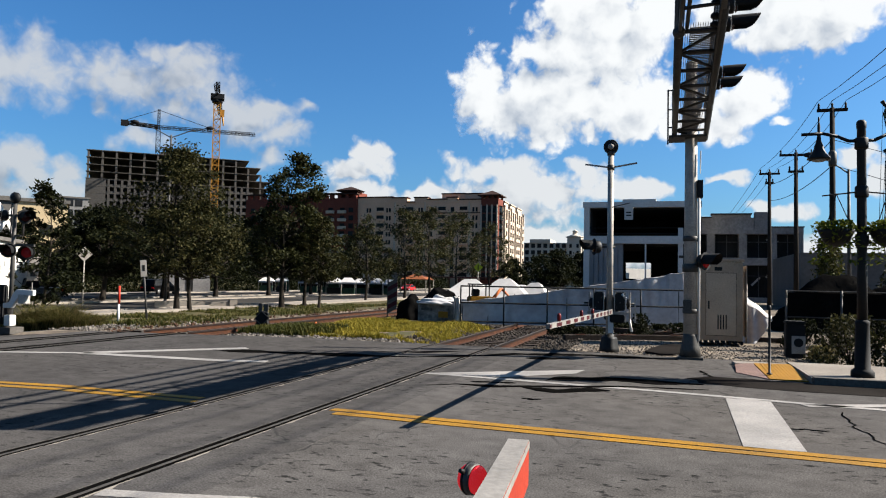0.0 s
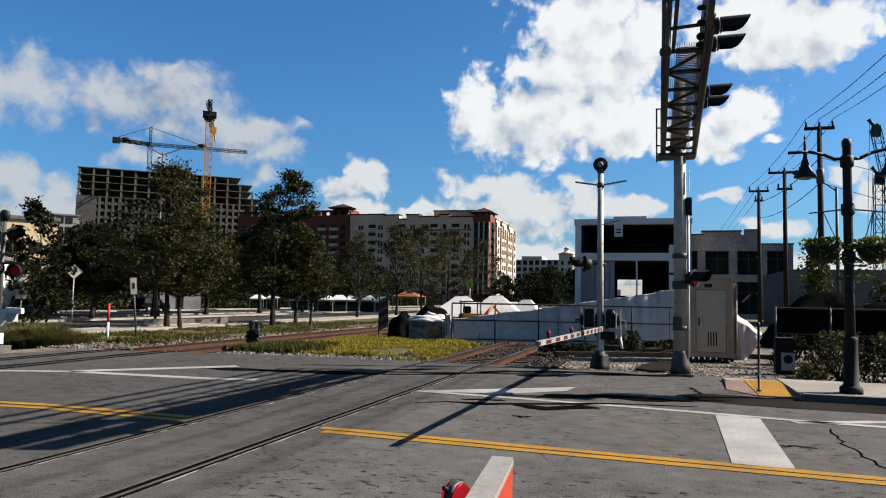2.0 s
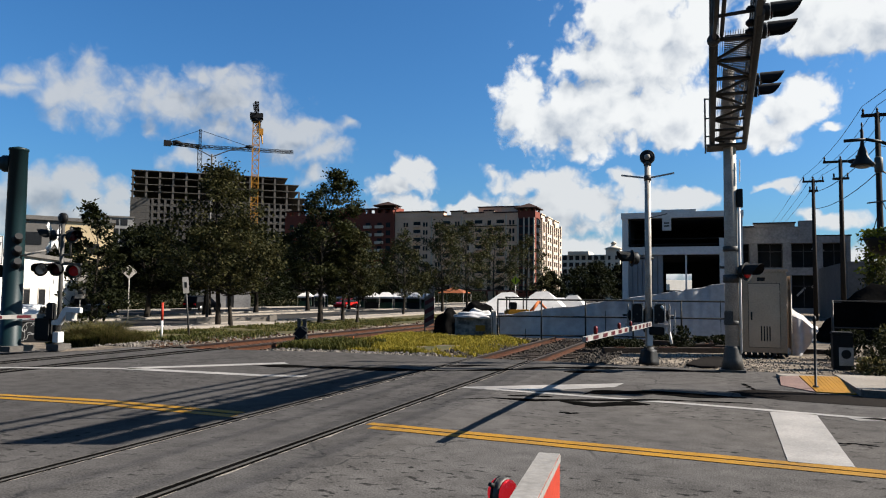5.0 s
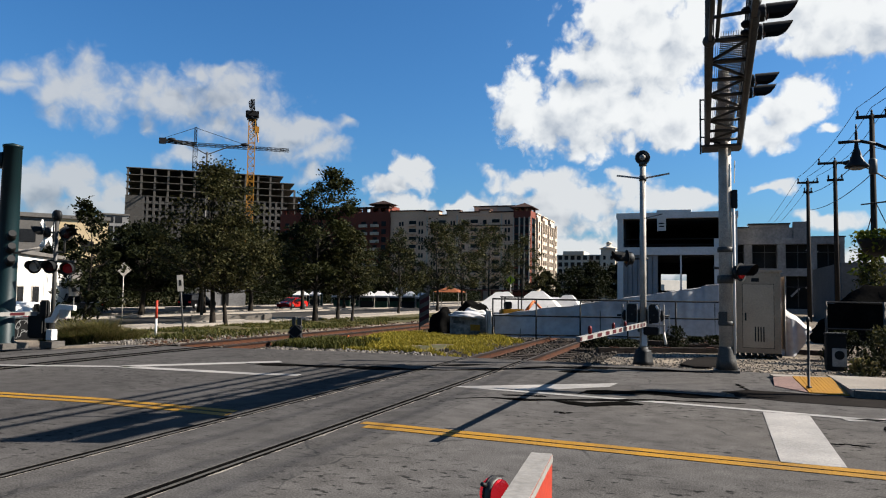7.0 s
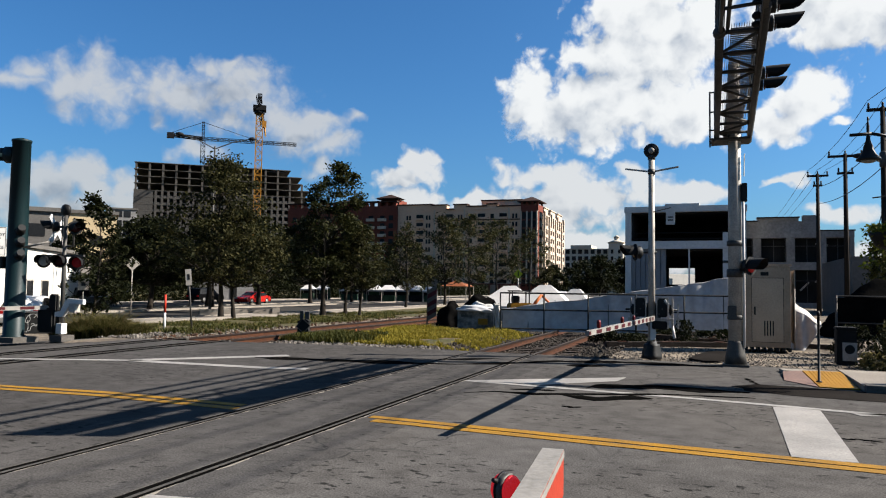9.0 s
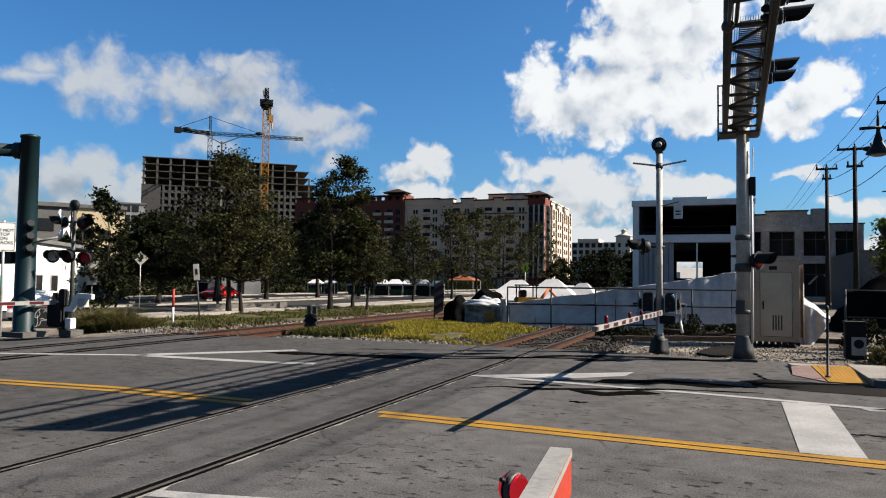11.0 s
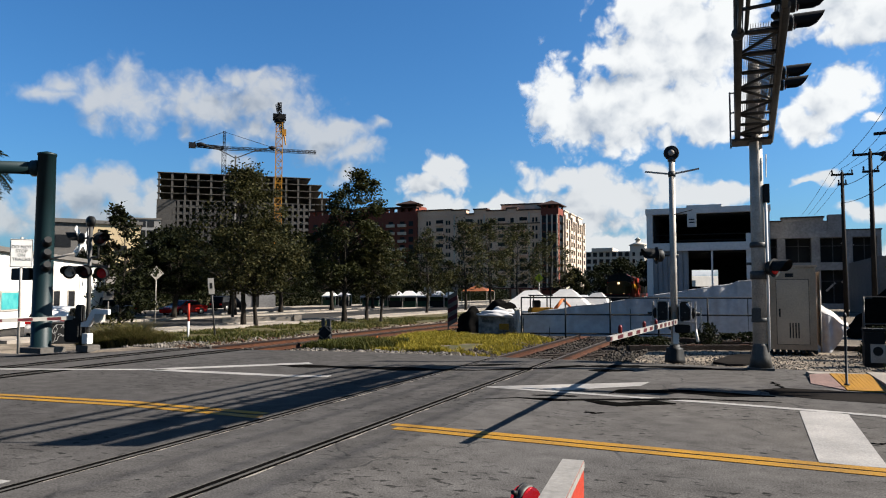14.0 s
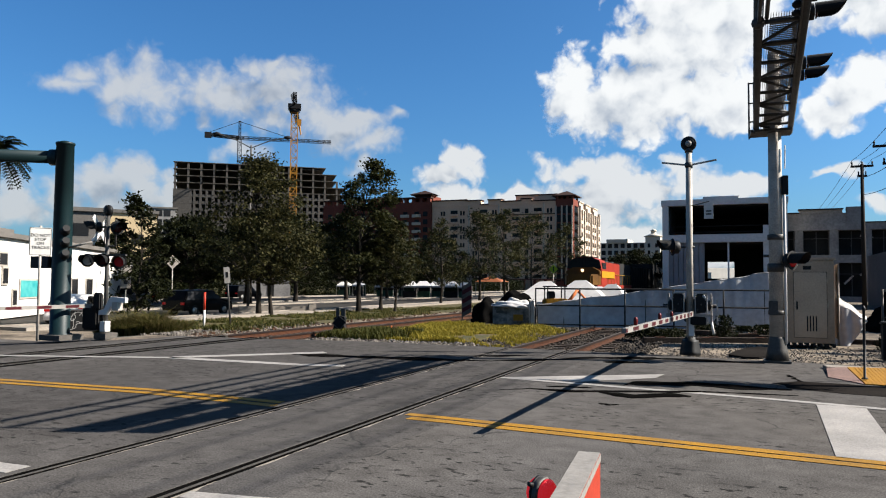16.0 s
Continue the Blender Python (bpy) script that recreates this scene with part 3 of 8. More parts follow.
# lighter worn panels between and beside the rails
for c in TRACKS:
    for a, b in ((c - GAUGE - 0.95, c - GAUGE - 0.095), (c - GAUGE + 0.095, c + GAUGE - 0.095), (c + GAUGE + 0.095, c + GAUGE + 0.8)):
        bm = B()
        prism(bm, [(a, -14), (b, -14), (b, road_edge(c) - 0.2), (a, road_edge(c) - 0.2)], 0.0005, 0.002)
        solid("crossing_panel", bm, CROSSING, "rough dark asphalt panel beside the rails", "crossing panel", "structure")

# rails and ties
tie_me = None
for k, c in enumerate(TRACKS):
    trk = thing("railway_track", "rusty rails on dark timber ties in grey ballast", "railway track", c, 0, 0, group="tracks", kind="structure")
    for s in (-1, 1):
        bm = B()
        x = s * GAUGE
        prof = ((-0.075, -0.16), (0.075, -0.16), (0.075, -0.148), (0.012, -0.13), (0.012, -0.045), (0.036, -0.035), (0.036, -0.003), (0.028, 0.003),
                (-0.028, 0.003), (-0.036, -0.003), (-0.036, -0.035), (-0.012, -0.045), (-0.012, -0.13), (-0.075, -0.148))
        a = [bm.verts.new((x + p, 17.6, q)) for p, q in prof]
        b = [bm.verts.new((x + p, 420, q)) for p, q in prof]
        for i in range(len(prof)):
            j = (i + 1) % len(prof)
            bm.faces.new((a[i], a[j], b[j], b[i]))
        bm.faces.new(b)
        bm.faces.new(a[::-1])
        part("rail", bm, RUST, trk, "rusty steel rail")
        # dark band paints the rail head's dark side and the shadow under it
        bm = B()
        box(bm, x - 0.039, 17.62, -0.046, x + 0.039, 420, 0.0025)
        part("rail_side", bm, RAIL_DARK, trk, "dark side of the rail head, shade put into its colour")
        bm = B()
        box(bm, x - 0.02, -14, -0.1, x + 0.02, 17.6, -0.004)
        part("crossing_rail", bm, RAIL_TOP, trk, "dark rail flush with the road")
        for d in (-1, 1):
            # near-flush black strip paints the shade of the flangeway groove
            bm = B()
            box(bm, x + d * 0.0575 - 0.0365, -14, -0.1, x + d * 0.0575 + 0.0365, 17.4, -0.006)
            part("flangeway_shade", bm, TAR, trk, "near-flush black strip for the shaded groove beside the rail")
            if k:
                # poured tar over the worn panel edge
                bm = B()
                cuts = [-14 + 31.2 * i / 60 for i in range(61)]
                e = [0.17 + 0.14 * abs(noise.noise((y * 0.6, d * 3.1 + s, 1))) + 0.05 * noise.noise((y * 2.3, d + s, 5)) for y in cuts]
                lo = [bm.verts.new((x + d * 0.092, y, 0.0032)) for y in cuts]
                hi = [bm.verts.new((x + d * (0.096 + max(0.04, q)), y, 0.0032)) for y, q in zip(cuts, e)]
                for i in range(60):
                    bm.faces.new((lo[i], lo[i + 1], hi[i + 1], hi[i]) if d < 0 else (lo[i], hi[i], hi[i + 1], lo[i + 1]))
                part("tar_edge", bm, TAR, trk, "ragged black tar along the rail")
        # rolled head, polished by wheels
        bm = B()
        box(bm, x - 0.024, 17.6, 0.0035, x + 0.024, 420, 0.006)
        part("rail_head", bm, RAIL_TOP, trk, "worn rail head")
        if not k:
            bm = B()
            d = 1
            cuts = [-2 + 0.11 * i for i in range(175)]
            e = [max(0.0, 0.05 * noise.noise((y * 1.7, s * 3.0, 2)) + 0.045 * noise.noise((y * 7.0, s, 4)) + 0.012) for y in cuts]
            lo = [bm.verts.new((x + d * 0.094, y, 0.0036)) for y in cuts]
            hi = [bm.verts.new((x + d * (0.0945 + q), y, 0.0036)) for y, q in zip(cuts, e)]
            for i in range(174):
                if e[i] + e[i + 1] > 0.01:
                    bm.faces.new((lo[i], hi[i], hi[i + 1], lo[i + 1]))
            part("crumbled_edge", bm, CONCRETE, trk, "pale crumbled edge along the rail")
    if tie_me is None:
        bm = B()
        box(bm, -1.3, -0.11, -0.16, 1.3, 0.11, 0.0)
        for s in (-1, 1):
            for d in (-0.13, 0.13):
                box(bm, s * GAUGE + d - 0.035, -0.06, 0, s * GAUGE + d + 0.035, 0.06, 0.025)
        tie_me = mesh_of("tie", bm, TIE)
    rr = random.Random(3 + k)
    y = 18.0
    while y < (60 if k == 0 else 110):
        piece("tie", tie_me, trk, pose(rr.uniform(-0.05, 0.05), y, -0.165 - 0.012 * rr.random(), 0, 0, rr.uniform(-1.5, 1.5)))
        y += 0.53 + rr.uniform(-0.03, 0.03)


def scatter_stones(name, label, n, seed, area, size, material):
    rr = random.Random(seed)
    ico = [Vector(v).normalized() for v in ((1, 0, .6), (-1, 0, .6), (0, 1, .6), (0, -1, .6), (0, 0, 1), (.7, .7, -.4), (-.7, .7, -.4), (0, -.9, -.5))]
    fs = ((4, 0, 2), (4, 2, 1), (4, 1, 3), (4, 3, 0), (0, 5, 2), (2, 6, 1), (1, 7, 3), (3, 7, 0), (2, 5, 6), (0, 7, 5), (1, 6, 7))
    V, F = [], []
    for _ in range(n):
        x, y = area(rr)
        s = size * rr.uniform(0.5, 1.4)
        z = ground_z(x, y) + s * 0.25
        e = Euler((rr.uniform(0, 6), rr.uniform(0, 6), rr.uniform(0, 6))).to_matrix()
        k = len(V)
        sc = (s * rr.uniform(0.7, 1.2), s * rr.uniform(0.6, 1.1), s * rr.uniform(0.5, 0.9))
        for q in ico:
            V.append(Vector((x, y, z)) + e @ Vector((q.x * sc[0], q.y * sc[1], q.z * sc[2])))
        F += [[k + i for i in f] for f in fs]
    me = bpy.data.meshes.new(name)
    me.from_pydata(V, [], F)
    me.materials.append(material)
    return tagged(new(name, me), label, "gravel", kind="stuff")


scatter_stones("ballast_stones", "loose grey ballast stones along the track", 5200, 5,
               lambda r: (TRACKS[0] + r.uniform(-2.3, 2.5), 17.3 + 14 * r.random() ** 1.5), 0.05, STONE)
scatter_stones("ballast_stones", "rust-stained ballast stones between the far rails", 3600, 25,
               lambda r: (TRACKS[1] + r.uniform(-2.2, 2.3), 17.6 + 26 * r.random() ** 1.4), 0.055, RUSTY_STONE)
scatter_stones("gravel", "pale gravel and rubble at the road edge", 3000, 6,
               lambda r: (r.uniform(-3.0, 3.2), 16.9 + 5.5 * r.random() ** 1.3), 0.024, PALE_STONE)
scatter_stones("gravel", "pale gravel along the track edge", 2600, 7,
               lambda r: (r.uniform(-17.5, -11.2), 17.0 + 8 * r.random() ** 1.6), 0.05, PALE_STONE)
scatter_stones("gravel", "pale gravel strip before the grass", 1600, 8,
               lambda r: (r.uniform(-12, -6.2), 17.6 + 1.4 * r.random() ** 1.5), 0.045, PALE_STONE)


# ---- road markings ----
def stripe(bm, pts, w, z=0.004, h=0.003, rag=0.0, seed=0):
    """A painted line through the points, w wide."""
    for (x0, y0), (x1, y1) in zip(pts, pts[1:]):
        n = max(1, int(math.hypot(x1 - x0, y1 - y0) / 0.5))
        d = Vector((x1 - x0, y1 - y0)).normalized()
        o = Vector((-d.y, d.x)) * w / 2
        for i in range(n):
            a = Vector((x0, y0)).lerp((x1, y1), i / n)
            b = Vector((x0, y0)).lerp((x1, y1), (i + 1) / n)
            k = [rag * noise.noise((q.x * 3 + seed, q.y * 3, s)) for q in (a, b) for s in (0, 5)]
            z0, z1 = low(a.x) + z, low(b.x) + z
            q = [bm.verts.new((a.x - o.x, a.y - o.y + k[0], z0)), bm.verts.new((b.x - o.x, b.y - o.y + k[2], z1)),
                 bm.verts.new((b.x + o.x, b.y + o.y + k[3], z1)), bm.verts.new((a.x + o.x, a.y + o.y + k[1], z0))]
            t = [bm.verts.new((v.co.x, v.co.y, v.co.z + h)) for v in q]
            bm.faces.new(t)
            for u in range(4):
                bm.faces.new((q[u], q[(u + 1) % 4], t[(u + 1) % 4], t[u]))


def marking(name, label, material, *lines):
    bm = B()
    for i, (pts, w) in enumerate(lines):
        stripe(bm, pts, w, rag=0.02, seed=i * 7)
    return solid(name, bm, material, label, "road marking", "structure")


marking("centre_line", "worn double yellow centre line", YELLOW, (((-3.95, 8.13), (30, 5.9)), 0.155), (((-3.82, 7.92), (30, 5.69)), 0.155))
marking("centre_line", "worn double yellow centre line ending at the rails", YELLOW,
        (((-5.85, 8.17), (-8.2, 8.27), (-11.5, 8.0), (-40, 6.5)), 0.15), (((-5.78, 7.92), (-8.1, 8.02), (-11.5, 7.75), (-40, 6.25)), 0.15))
bm = B()
prism(bm, [(0.70, 7.86), (1.28, 7.88), (1.36, 11.2), (0.77, 11.2)], 0.004, 0.007)
solid("stop_line", bm, WHITE_LINE, "thick white stop line, slightly worn", "road marking", "structure")
marking("edge_line", "white line parting from the edge line", WHITE_LINE, (((1.76, 10.95), (2.89, 11.45), (9.0, 13.0)), 0.2))
marking("edge_line", "white edge line of the road", WHITE_LINE, (((-4.0, 11.95), (-0.2, 11.5), (2.1, 11.1), (30, 8.2)), 0.17))
bm = B()
prism(bm, [(-4.05, 11.95), (-2.7, 12.0), (-1.58, 13.1), (-1.5, 13.7)], 0.004, 0.0065)
solid("gore_marking", bm, WHITE_LINE, "worn white painted wedge beside the rails", "road marking", "structure")
marking("gore_marking", "white painted lines meeting in a point", WHITE_LINE, (((-11.3, 11.9), (-9.05, 14.3)), 0.36), (((-11.3, 11.85), (-8.2, 11.97), (-7.3, 12.2)), 0.3), (((-16.5, 9.9), (-13.2, 11.1), (-11.2, 11.9)), 0.22))
marking("edge_line", "short white road line", WHITE_LINE, (((-4.0, 4.38), (-2.9, 4.6), (8, 4.2)), 0.16), (((-5.8, 4.35), (-30, 3.2)), 0.22))

# cracks in the asphalt, and dark streaks that paint cast shadows
bm = B()
for pts, w in ((((2.11, 10.55), (2.05, 9.5), (2.12, 8.4), (2.6, 7.2)), 0.02), (((1.29, 9.1), (1.5, 9.12), (1.7, 9.08)), 0.03), (((1.6, 6.6), (2.1, 5.9)), 0.006),
               (((-1.94, 9.98), (-1.83, 9.9), (-1.73, 9.97)), 0.05), (((0.7, 13.75), (0.62, 14.3), (0.55, 14.6)), 0.05)):
    fine = []
    for (a, b), (c, d) in zip(pts, pts[1:]):
        fine += [(a + (c - a) * i / 6 + random.uniform(-.05, .05), b + (d - b) * i / 6 + random.uniform(-.05, .05)) for i in range(6)]
    stripe(bm, fine + [pts[-1]], w, 0.0045, 0.002)

def shadow_streak(bm, pts, w, seed):
    """A painted shadow streak through the points, swelling and thinning along its way."""
    fine = []
    for (x0, y0), (x1, y1) in zip(pts, pts[1:]):
        n = max(3, int(math.hypot(x1 - x0, y1 - y0) / 0.12))
        fine += [(x0 + (x1 - x0) * i / n, y0 + (y1 - y0) * i / n) for i in range(n)]
    fine.append(pts[-1])
    m = len(fine) - 1
    lo, hi = [], []
    for i, (x, y) in enumerate(fine):
        k = w * (0.75 + 0.9 * noise.noise((x * 1.3, seed, 0)) + 0.4 * noise.noise((x * 5, seed, 2))) * min(1.0, 0.15 + 4 * min(i, m - i) / m)
        y += 0.05 * noise.noise((x * 1.1, seed, 7))
        z = low(x) + 0.0074
        lo.append(bm.verts.new((x, y - max(0.01, k) / 2, z)))
        hi.append(bm.verts.new((x, y + max(0.01, k) / 2, z)))
    for i in range(m):
        q = (lo[i], lo[i + 1], hi[i + 1], hi[i])
        bm.faces.new(q)
        r = [bm.verts.new(v.co - Vector((0, 0, 0.006))) for v in q]
        for a in (0, 2):
            bm.faces.new((r[a], r[a + 1], q[a + 1], q[a]))


# black streaks stand for the cast shadows that cross the road
for i, (pts, w) in enumerate(((((-9.5, 13.6), (-5.93, 14.11), (-5.03, 14.38)), 0.62), (((-5.03, 14.38), (-4.03, 15.18), (-3.35, 15.98), (-2.55, 16.33), (-1.62, 16.6), (-0.8, 16.57), (0.19, 16.52)), 0.6),
                              (((-6.3, 14.98), (-5.37, 15.38), (-4.57, 16.0)), 0.42), (((-1.94, 11.95), (-1.87, 12.27), (-0.88, 12.62), (-0.19, 12.49), (0.54, 12.6)), 0.55),
                              (((-3.58, 10.58), (-3.17, 10.94), (-2.54, 10.9), (-1.77, 11.29), (-0.58, 11.8), (0.59, 11.99)), 0.2), (((-3.04, 11.27), (-2.65, 11.37), (-2.35, 11.43)), 0.36),
                              (((-2.14, 11.01), (-1.61, 10.82), (-1.18, 11.18), (-0.85, 11.2)), 0.36), (((-2.9, 15.3), (-2.4, 15.45), (-2.0, 15.6)), 0.4))):
    shadow_streak(bm, pts, w, i * 3.7)
solid("cracks", bm, TAR, "dark cracks and painted shadow streaks in the road", "crack", "structure")

# dark asphalt apron between the two masts
bm = B()
prism(bm, [(-0.55, 18.35), (-0.2, 17.85), (0.1, 17.95), (0.32, 18.25), (0.42, 20.9), (0.1, 21.0), (-0.2, 20.4), (-0.45, 19.2)], -0.1, 0.004)
solid("apron", bm, ASPHALT_DARK, "dark asphalt apron among the gravel", "apron", "structure")

# ---- pavement on the near right ----
bm = B()
prism(bm, [(2.3, 13.6), (40, 13.0), (40, 16.2), (2.3, 16.2)], -0.1, 0.1)
prism(bm, [(1.3, 15.9), (2.3, 15.75), (2.3, 16.3), (1.25, 16.3)], -0.1, 0.06)
solid("pavement", bm, CONCRETE, "pale concrete pavement", "pavement", "structure")
bm = B()
v = [bm.verts.new(q) for q in ((1.68, 13.8, 0.02), (2.28, 13.75, 0.02), (2.28, 15.75, 0.1), (1.62, 15.75, 0.09))]
w = [bm.verts.new(q.co - Vector((0, 0, 0.1))) for q in v]
bm.faces.new(v)
for i in range(4):
    bm.faces.new((w[i], w[(i + 1) % 4], v[(i + 1) % 4], v[i]))
tact = thing("tactile_paving", "orange-yellow tactile ramp slab", "tactile paving", kind="structure")
part("slab", bm, TACTILE, tact)
bm = B()
for i in range(9):
    for j in range(26):
        x, y = 1.73 + i * 0.062, 13.85 + j * 0.073
        tube(bm, (x, y, 0.018 + (y - 13.8) * 0.041), (x, y, 0.0235 + (y - 13.8) * 0.041), 0.012, 0.008, 5)
part("studs", bm, TACTILE, tact)
bm = B()
v = [bm.verts.new(q) for q in ((1.2, 14.6, 0.012), (1.66, 13.8, 0.016), (1.6, 15.75, 0.085), (1.28, 15.85, 0.05))]
w = [bm.verts.new(q.co - Vector((0, 0, 0.1))) for q in v]
bm.faces.new(v)
for i in range(4):
    bm.faces.new((w[i], w[(i + 1) % 4], v[(i + 1) % 4], v[i]))
solid("ramp_flare", bm, BRICK_RED, "pinkish concrete flare of the kerb ramp", "pavement", "structure")
bm = B()
for i in range(20):
    x0, x1 = 2.31 + i * 1.8, 2.31 + (i + 1) * 1.8 - 0.015
    prism(bm, [(x0, 13.42 - (x0 - 2.3) * 0.016), (x1, 13.42 - (x1 - 2.3) * 0.016), (x1, 13.58 - (x1 - 2.3) * 0.016), (x0, 13.58 - (x0 - 2.3) * 0.016)], -0.1, 0.125)
solid("kerb", bm, CONCRETE_DK, "grey concrete kerb", "kerb", "structure")
bm = B()
prism(bm, [(0.28, 13.34), (0.45, 13.1), (0.47, 12.77), (1.24, 12.51), (1.87, 12.42), (6, 12.3), (30, 11.9), (30, 12.9), (6, 13.3), (2.1, 13.55), (1.36, 13.73), (0.68, 13.75)], 0.003, 0.006)
solid("gutter", bm, ASPHALT_DARK, "dark asphalt gutter along the kerb", "gutter", "structure")

# ---- streets beyond the tracks ----
for nm, x0, x1, y0, y1, m, lab in (("street", -41, -31.5, 14.2, 400, STREET, "pale street beyond the trees"), ("street", -58, -47, 18, 400, STREET, "pale street with parked cars"),
                                   ("pavement", -44.5, -41.6, 22, 400, CONCRETE_DK, "grey concrete median walk"), ("pavement", -30.9, -29.2, 22, 400, CONCRETE, "pale concrete walk along the street"),
                                   ("pavement", -62, -58.4, 18, 300, CONCRETE, "pale concrete pavement")):
    bm = B()
    prism(bm, [(x0, y0), (x1, y0), (x1, y1), (x0, y1)], -0.8, -0.59 if nm == "street" else -0.5)
    solid(nm, bm, m, lab, nm, "structure")
bm = B()
for x in (-41.3, -31.2, -46.7, -58.2):
    for i in range(40):
        box(bm, x - 0.12, 19 + i * 4, -0.8, x + 0.12, 19 + i * 4 + 3.98, -0.45)
solid("kerb", bm, CONCRETE, "pale concrete kerbs along the streets", "kerb", "structure")


wl_ = thing("garden_wall", "low pale concrete wall at the edge of the verge", "wall", -32.0, 43.7, -0.65, 42)
bm = B()
box(bm, -2.6, -0.2, 0, 2.4, 0.2, 0.46)
part("wall", bm, CONCRETE, wl_, bevel=0.02)
bm = B()
box(bm, 2.4, -0.3, 0, 2.95, 0.3, 0.6)
part("end_pier", bm, CONCRETE, wl_, bevel=0.02)

# ---- cantilever signal bridge ----
def flasher(parent, x, y, z, yaw, lit=None, disc=0.2, nm="flasher", k=1.0):
    """A round flasher: housing, background disc, lens, visor. Faces local +x turned by yaw."""
    m = pose(x, y, z, 0, 0, yaw) @ Matrix.Diagonal((1.0 if k == 1 else 1.05, k, k, 1))
    bm = B()
    lathe(bm, ((0.1, -0.16), (0.15, -0.12), (0.155, -0.02), (0.15, 0.0)), 14, m @ pose(0, 0, 0, 0, 90, 0))
    h = part(nm, bm, BLACK, parent, "black round flasher housing")
    if disc:
        bm = B()
        lathe(bm, ((disc, 0.0), (disc, 0.012)), 24, m @ pose(0, 0, 0, 0, 90, 0))
        part("background_disc", bm, BLACK_MATT, h)
    bm = B()
    lathe(bm, ((0.142, 0.014), (0.13, 0.03), (0.07, 0.045), (0.02, 0.05)), 16, m @ pose(0, 0, 0, 0, 90, 0))
    part("lens", bm, lit or LENS_DK, h, "red glass lens")
    bm = B()
    n = 14
    rings = []
    for L, r in ((0.013, 0.155), (0.34, 0.16)):
        ring = []
        for i in range(n + 1):
            a = radians(-25 + 230 * i / n)
            ll = L if L < 0.1 else 0.36 * (0.5 + 0.5 * math.sqrt((math.sin(a) + 0.43) / 1.43))
            ring.append((ll, r * math.cos(a), r * math.sin(a)))
        rings.append(ring)
    for s in (0, 0.006):
        A = [[bm.verts.new(m @ Vector((q[0], q[1] * (1 + s * 6), q[2] * (1 + s * 6)))) for q in ring] for ring in rings]
        for i in range(n):
            bm.faces.new((A[0][i], A[0][i + 1], A[1][i + 1], A[1][i]))
    part("visor", bm, BLACK_MATT, h, "black metal visor")
    return h


cant = thing("signal_cantilever", "grey steel cantilever signal bridge reaching over the road", "signal bridge", 0.45, 16.93, 0)
bm = B()
tube(bm, (0, 0, 0.3), (0, 0, 6.6), 0.15, 0.125, 20)
part("mast", bm, GALV, cant, "grey galvanised steel mast")
bm = B()
prism(bm, [(-0.26, -0.26), (0.26, -0.26), (0.26, 0.26), (-0.26, 0.26)], 0.0, 0.05)
lathe(bm, ((0.235, 0.05), (0.2, 0.25), (0.155, 0.5), (0.15, 0.55)), 16)
part("base_flange", bm, GALV_DK, cant, "dark steel base flange")
for zc, r, h in ((2.0, 0.175, 0.09), (2.65, 0.17, 0.06), (1.05, 0.168, 0.05)):
    bm = B()
    lathe(bm, ((r - 0.02, zc - h), (r, zc - h + 0.01), (r, zc + h - 0.01), (r - 0.02, zc + h)), 18)
    part("collar", bm, GALV_DK, cant)
bm = B()
tube(bm, (0.17, -0.06, 0.4), (0.17, -0.06, 3.9), 0.03, 0.03, 8)
tube(bm, (0.19, -0.06, 4.1), (0.2, -0.05, 4.6), 0.012, 0.012, 6)
part("conduit", bm, WHITE, cant, "pale plastic conduit")
bm = B()
box(bm, -0.16, -0.23, 1.0, 0.02, -0.13, 1.3)
part("control_box", bm, GALV_DK, cant, "small steel control box", bevel=0.01)
bm = B()
box(bm, 0.13, -0.12, 3.55, 0.25, 0.06, 3.95)
part("junction_box", bm, BLACK, cant, bevel=0.01)
# truss arm, narrowing to its tip
XL, ZB, ZT = -0.36, 5.0, 5.75
YM, Y1, ARM_END = -6.9, -7.75, -8.6


def xr(y):
    return 0.31 + 0.02 * y


def member(name, p, q, r, material=GALV_DK, n=8):
    bm = B()
    tube(bm, p, q, r, r, n)
    return part(name, bm, material, cant)


member("chord", (XL, 0.6, ZB), (XL, YM, ZB), 0.06, GALV_DK, 10)
member("chord", (XL, 0.6, ZT - 0.2), (XL, YM, ZT - 0.2), 0.03)
member("chord", (xr(0.6), 0.6, ZB), (xr(Y1), Y1, ZB), 0.06, GALV_DK, 10)
member("chord", (xr(0.6), 0.6, ZT), (xr(Y1), Y1, ZT), 0.05, GALV_DK, 10)
bm = B()
lathe(bm, ((0.03, -0.07), (0.075, -0.05), (0.085, 0), (0.075, 0.05), (0.03, 0.07)), 12, pose(XL, YM, ZB, 90, 0, 0))
part("chord_cap", bm, GALV_DK, cant)
# handrails running on past the walkway
for x, z in ((XL + 0.01, ZB), (XL + 0.1, ZB + 0.05)):
    member("handrail", (x, YM, z), (x + 0.02, -8.65, z), 0.026)
for y in (-7.7, -8.6):
    member("cross_bar", (XL, y, ZB + 0.02), (xr(y) if y > -8 else XL + 0.14, y, ZB + 0.05), 0.024)
n = 8
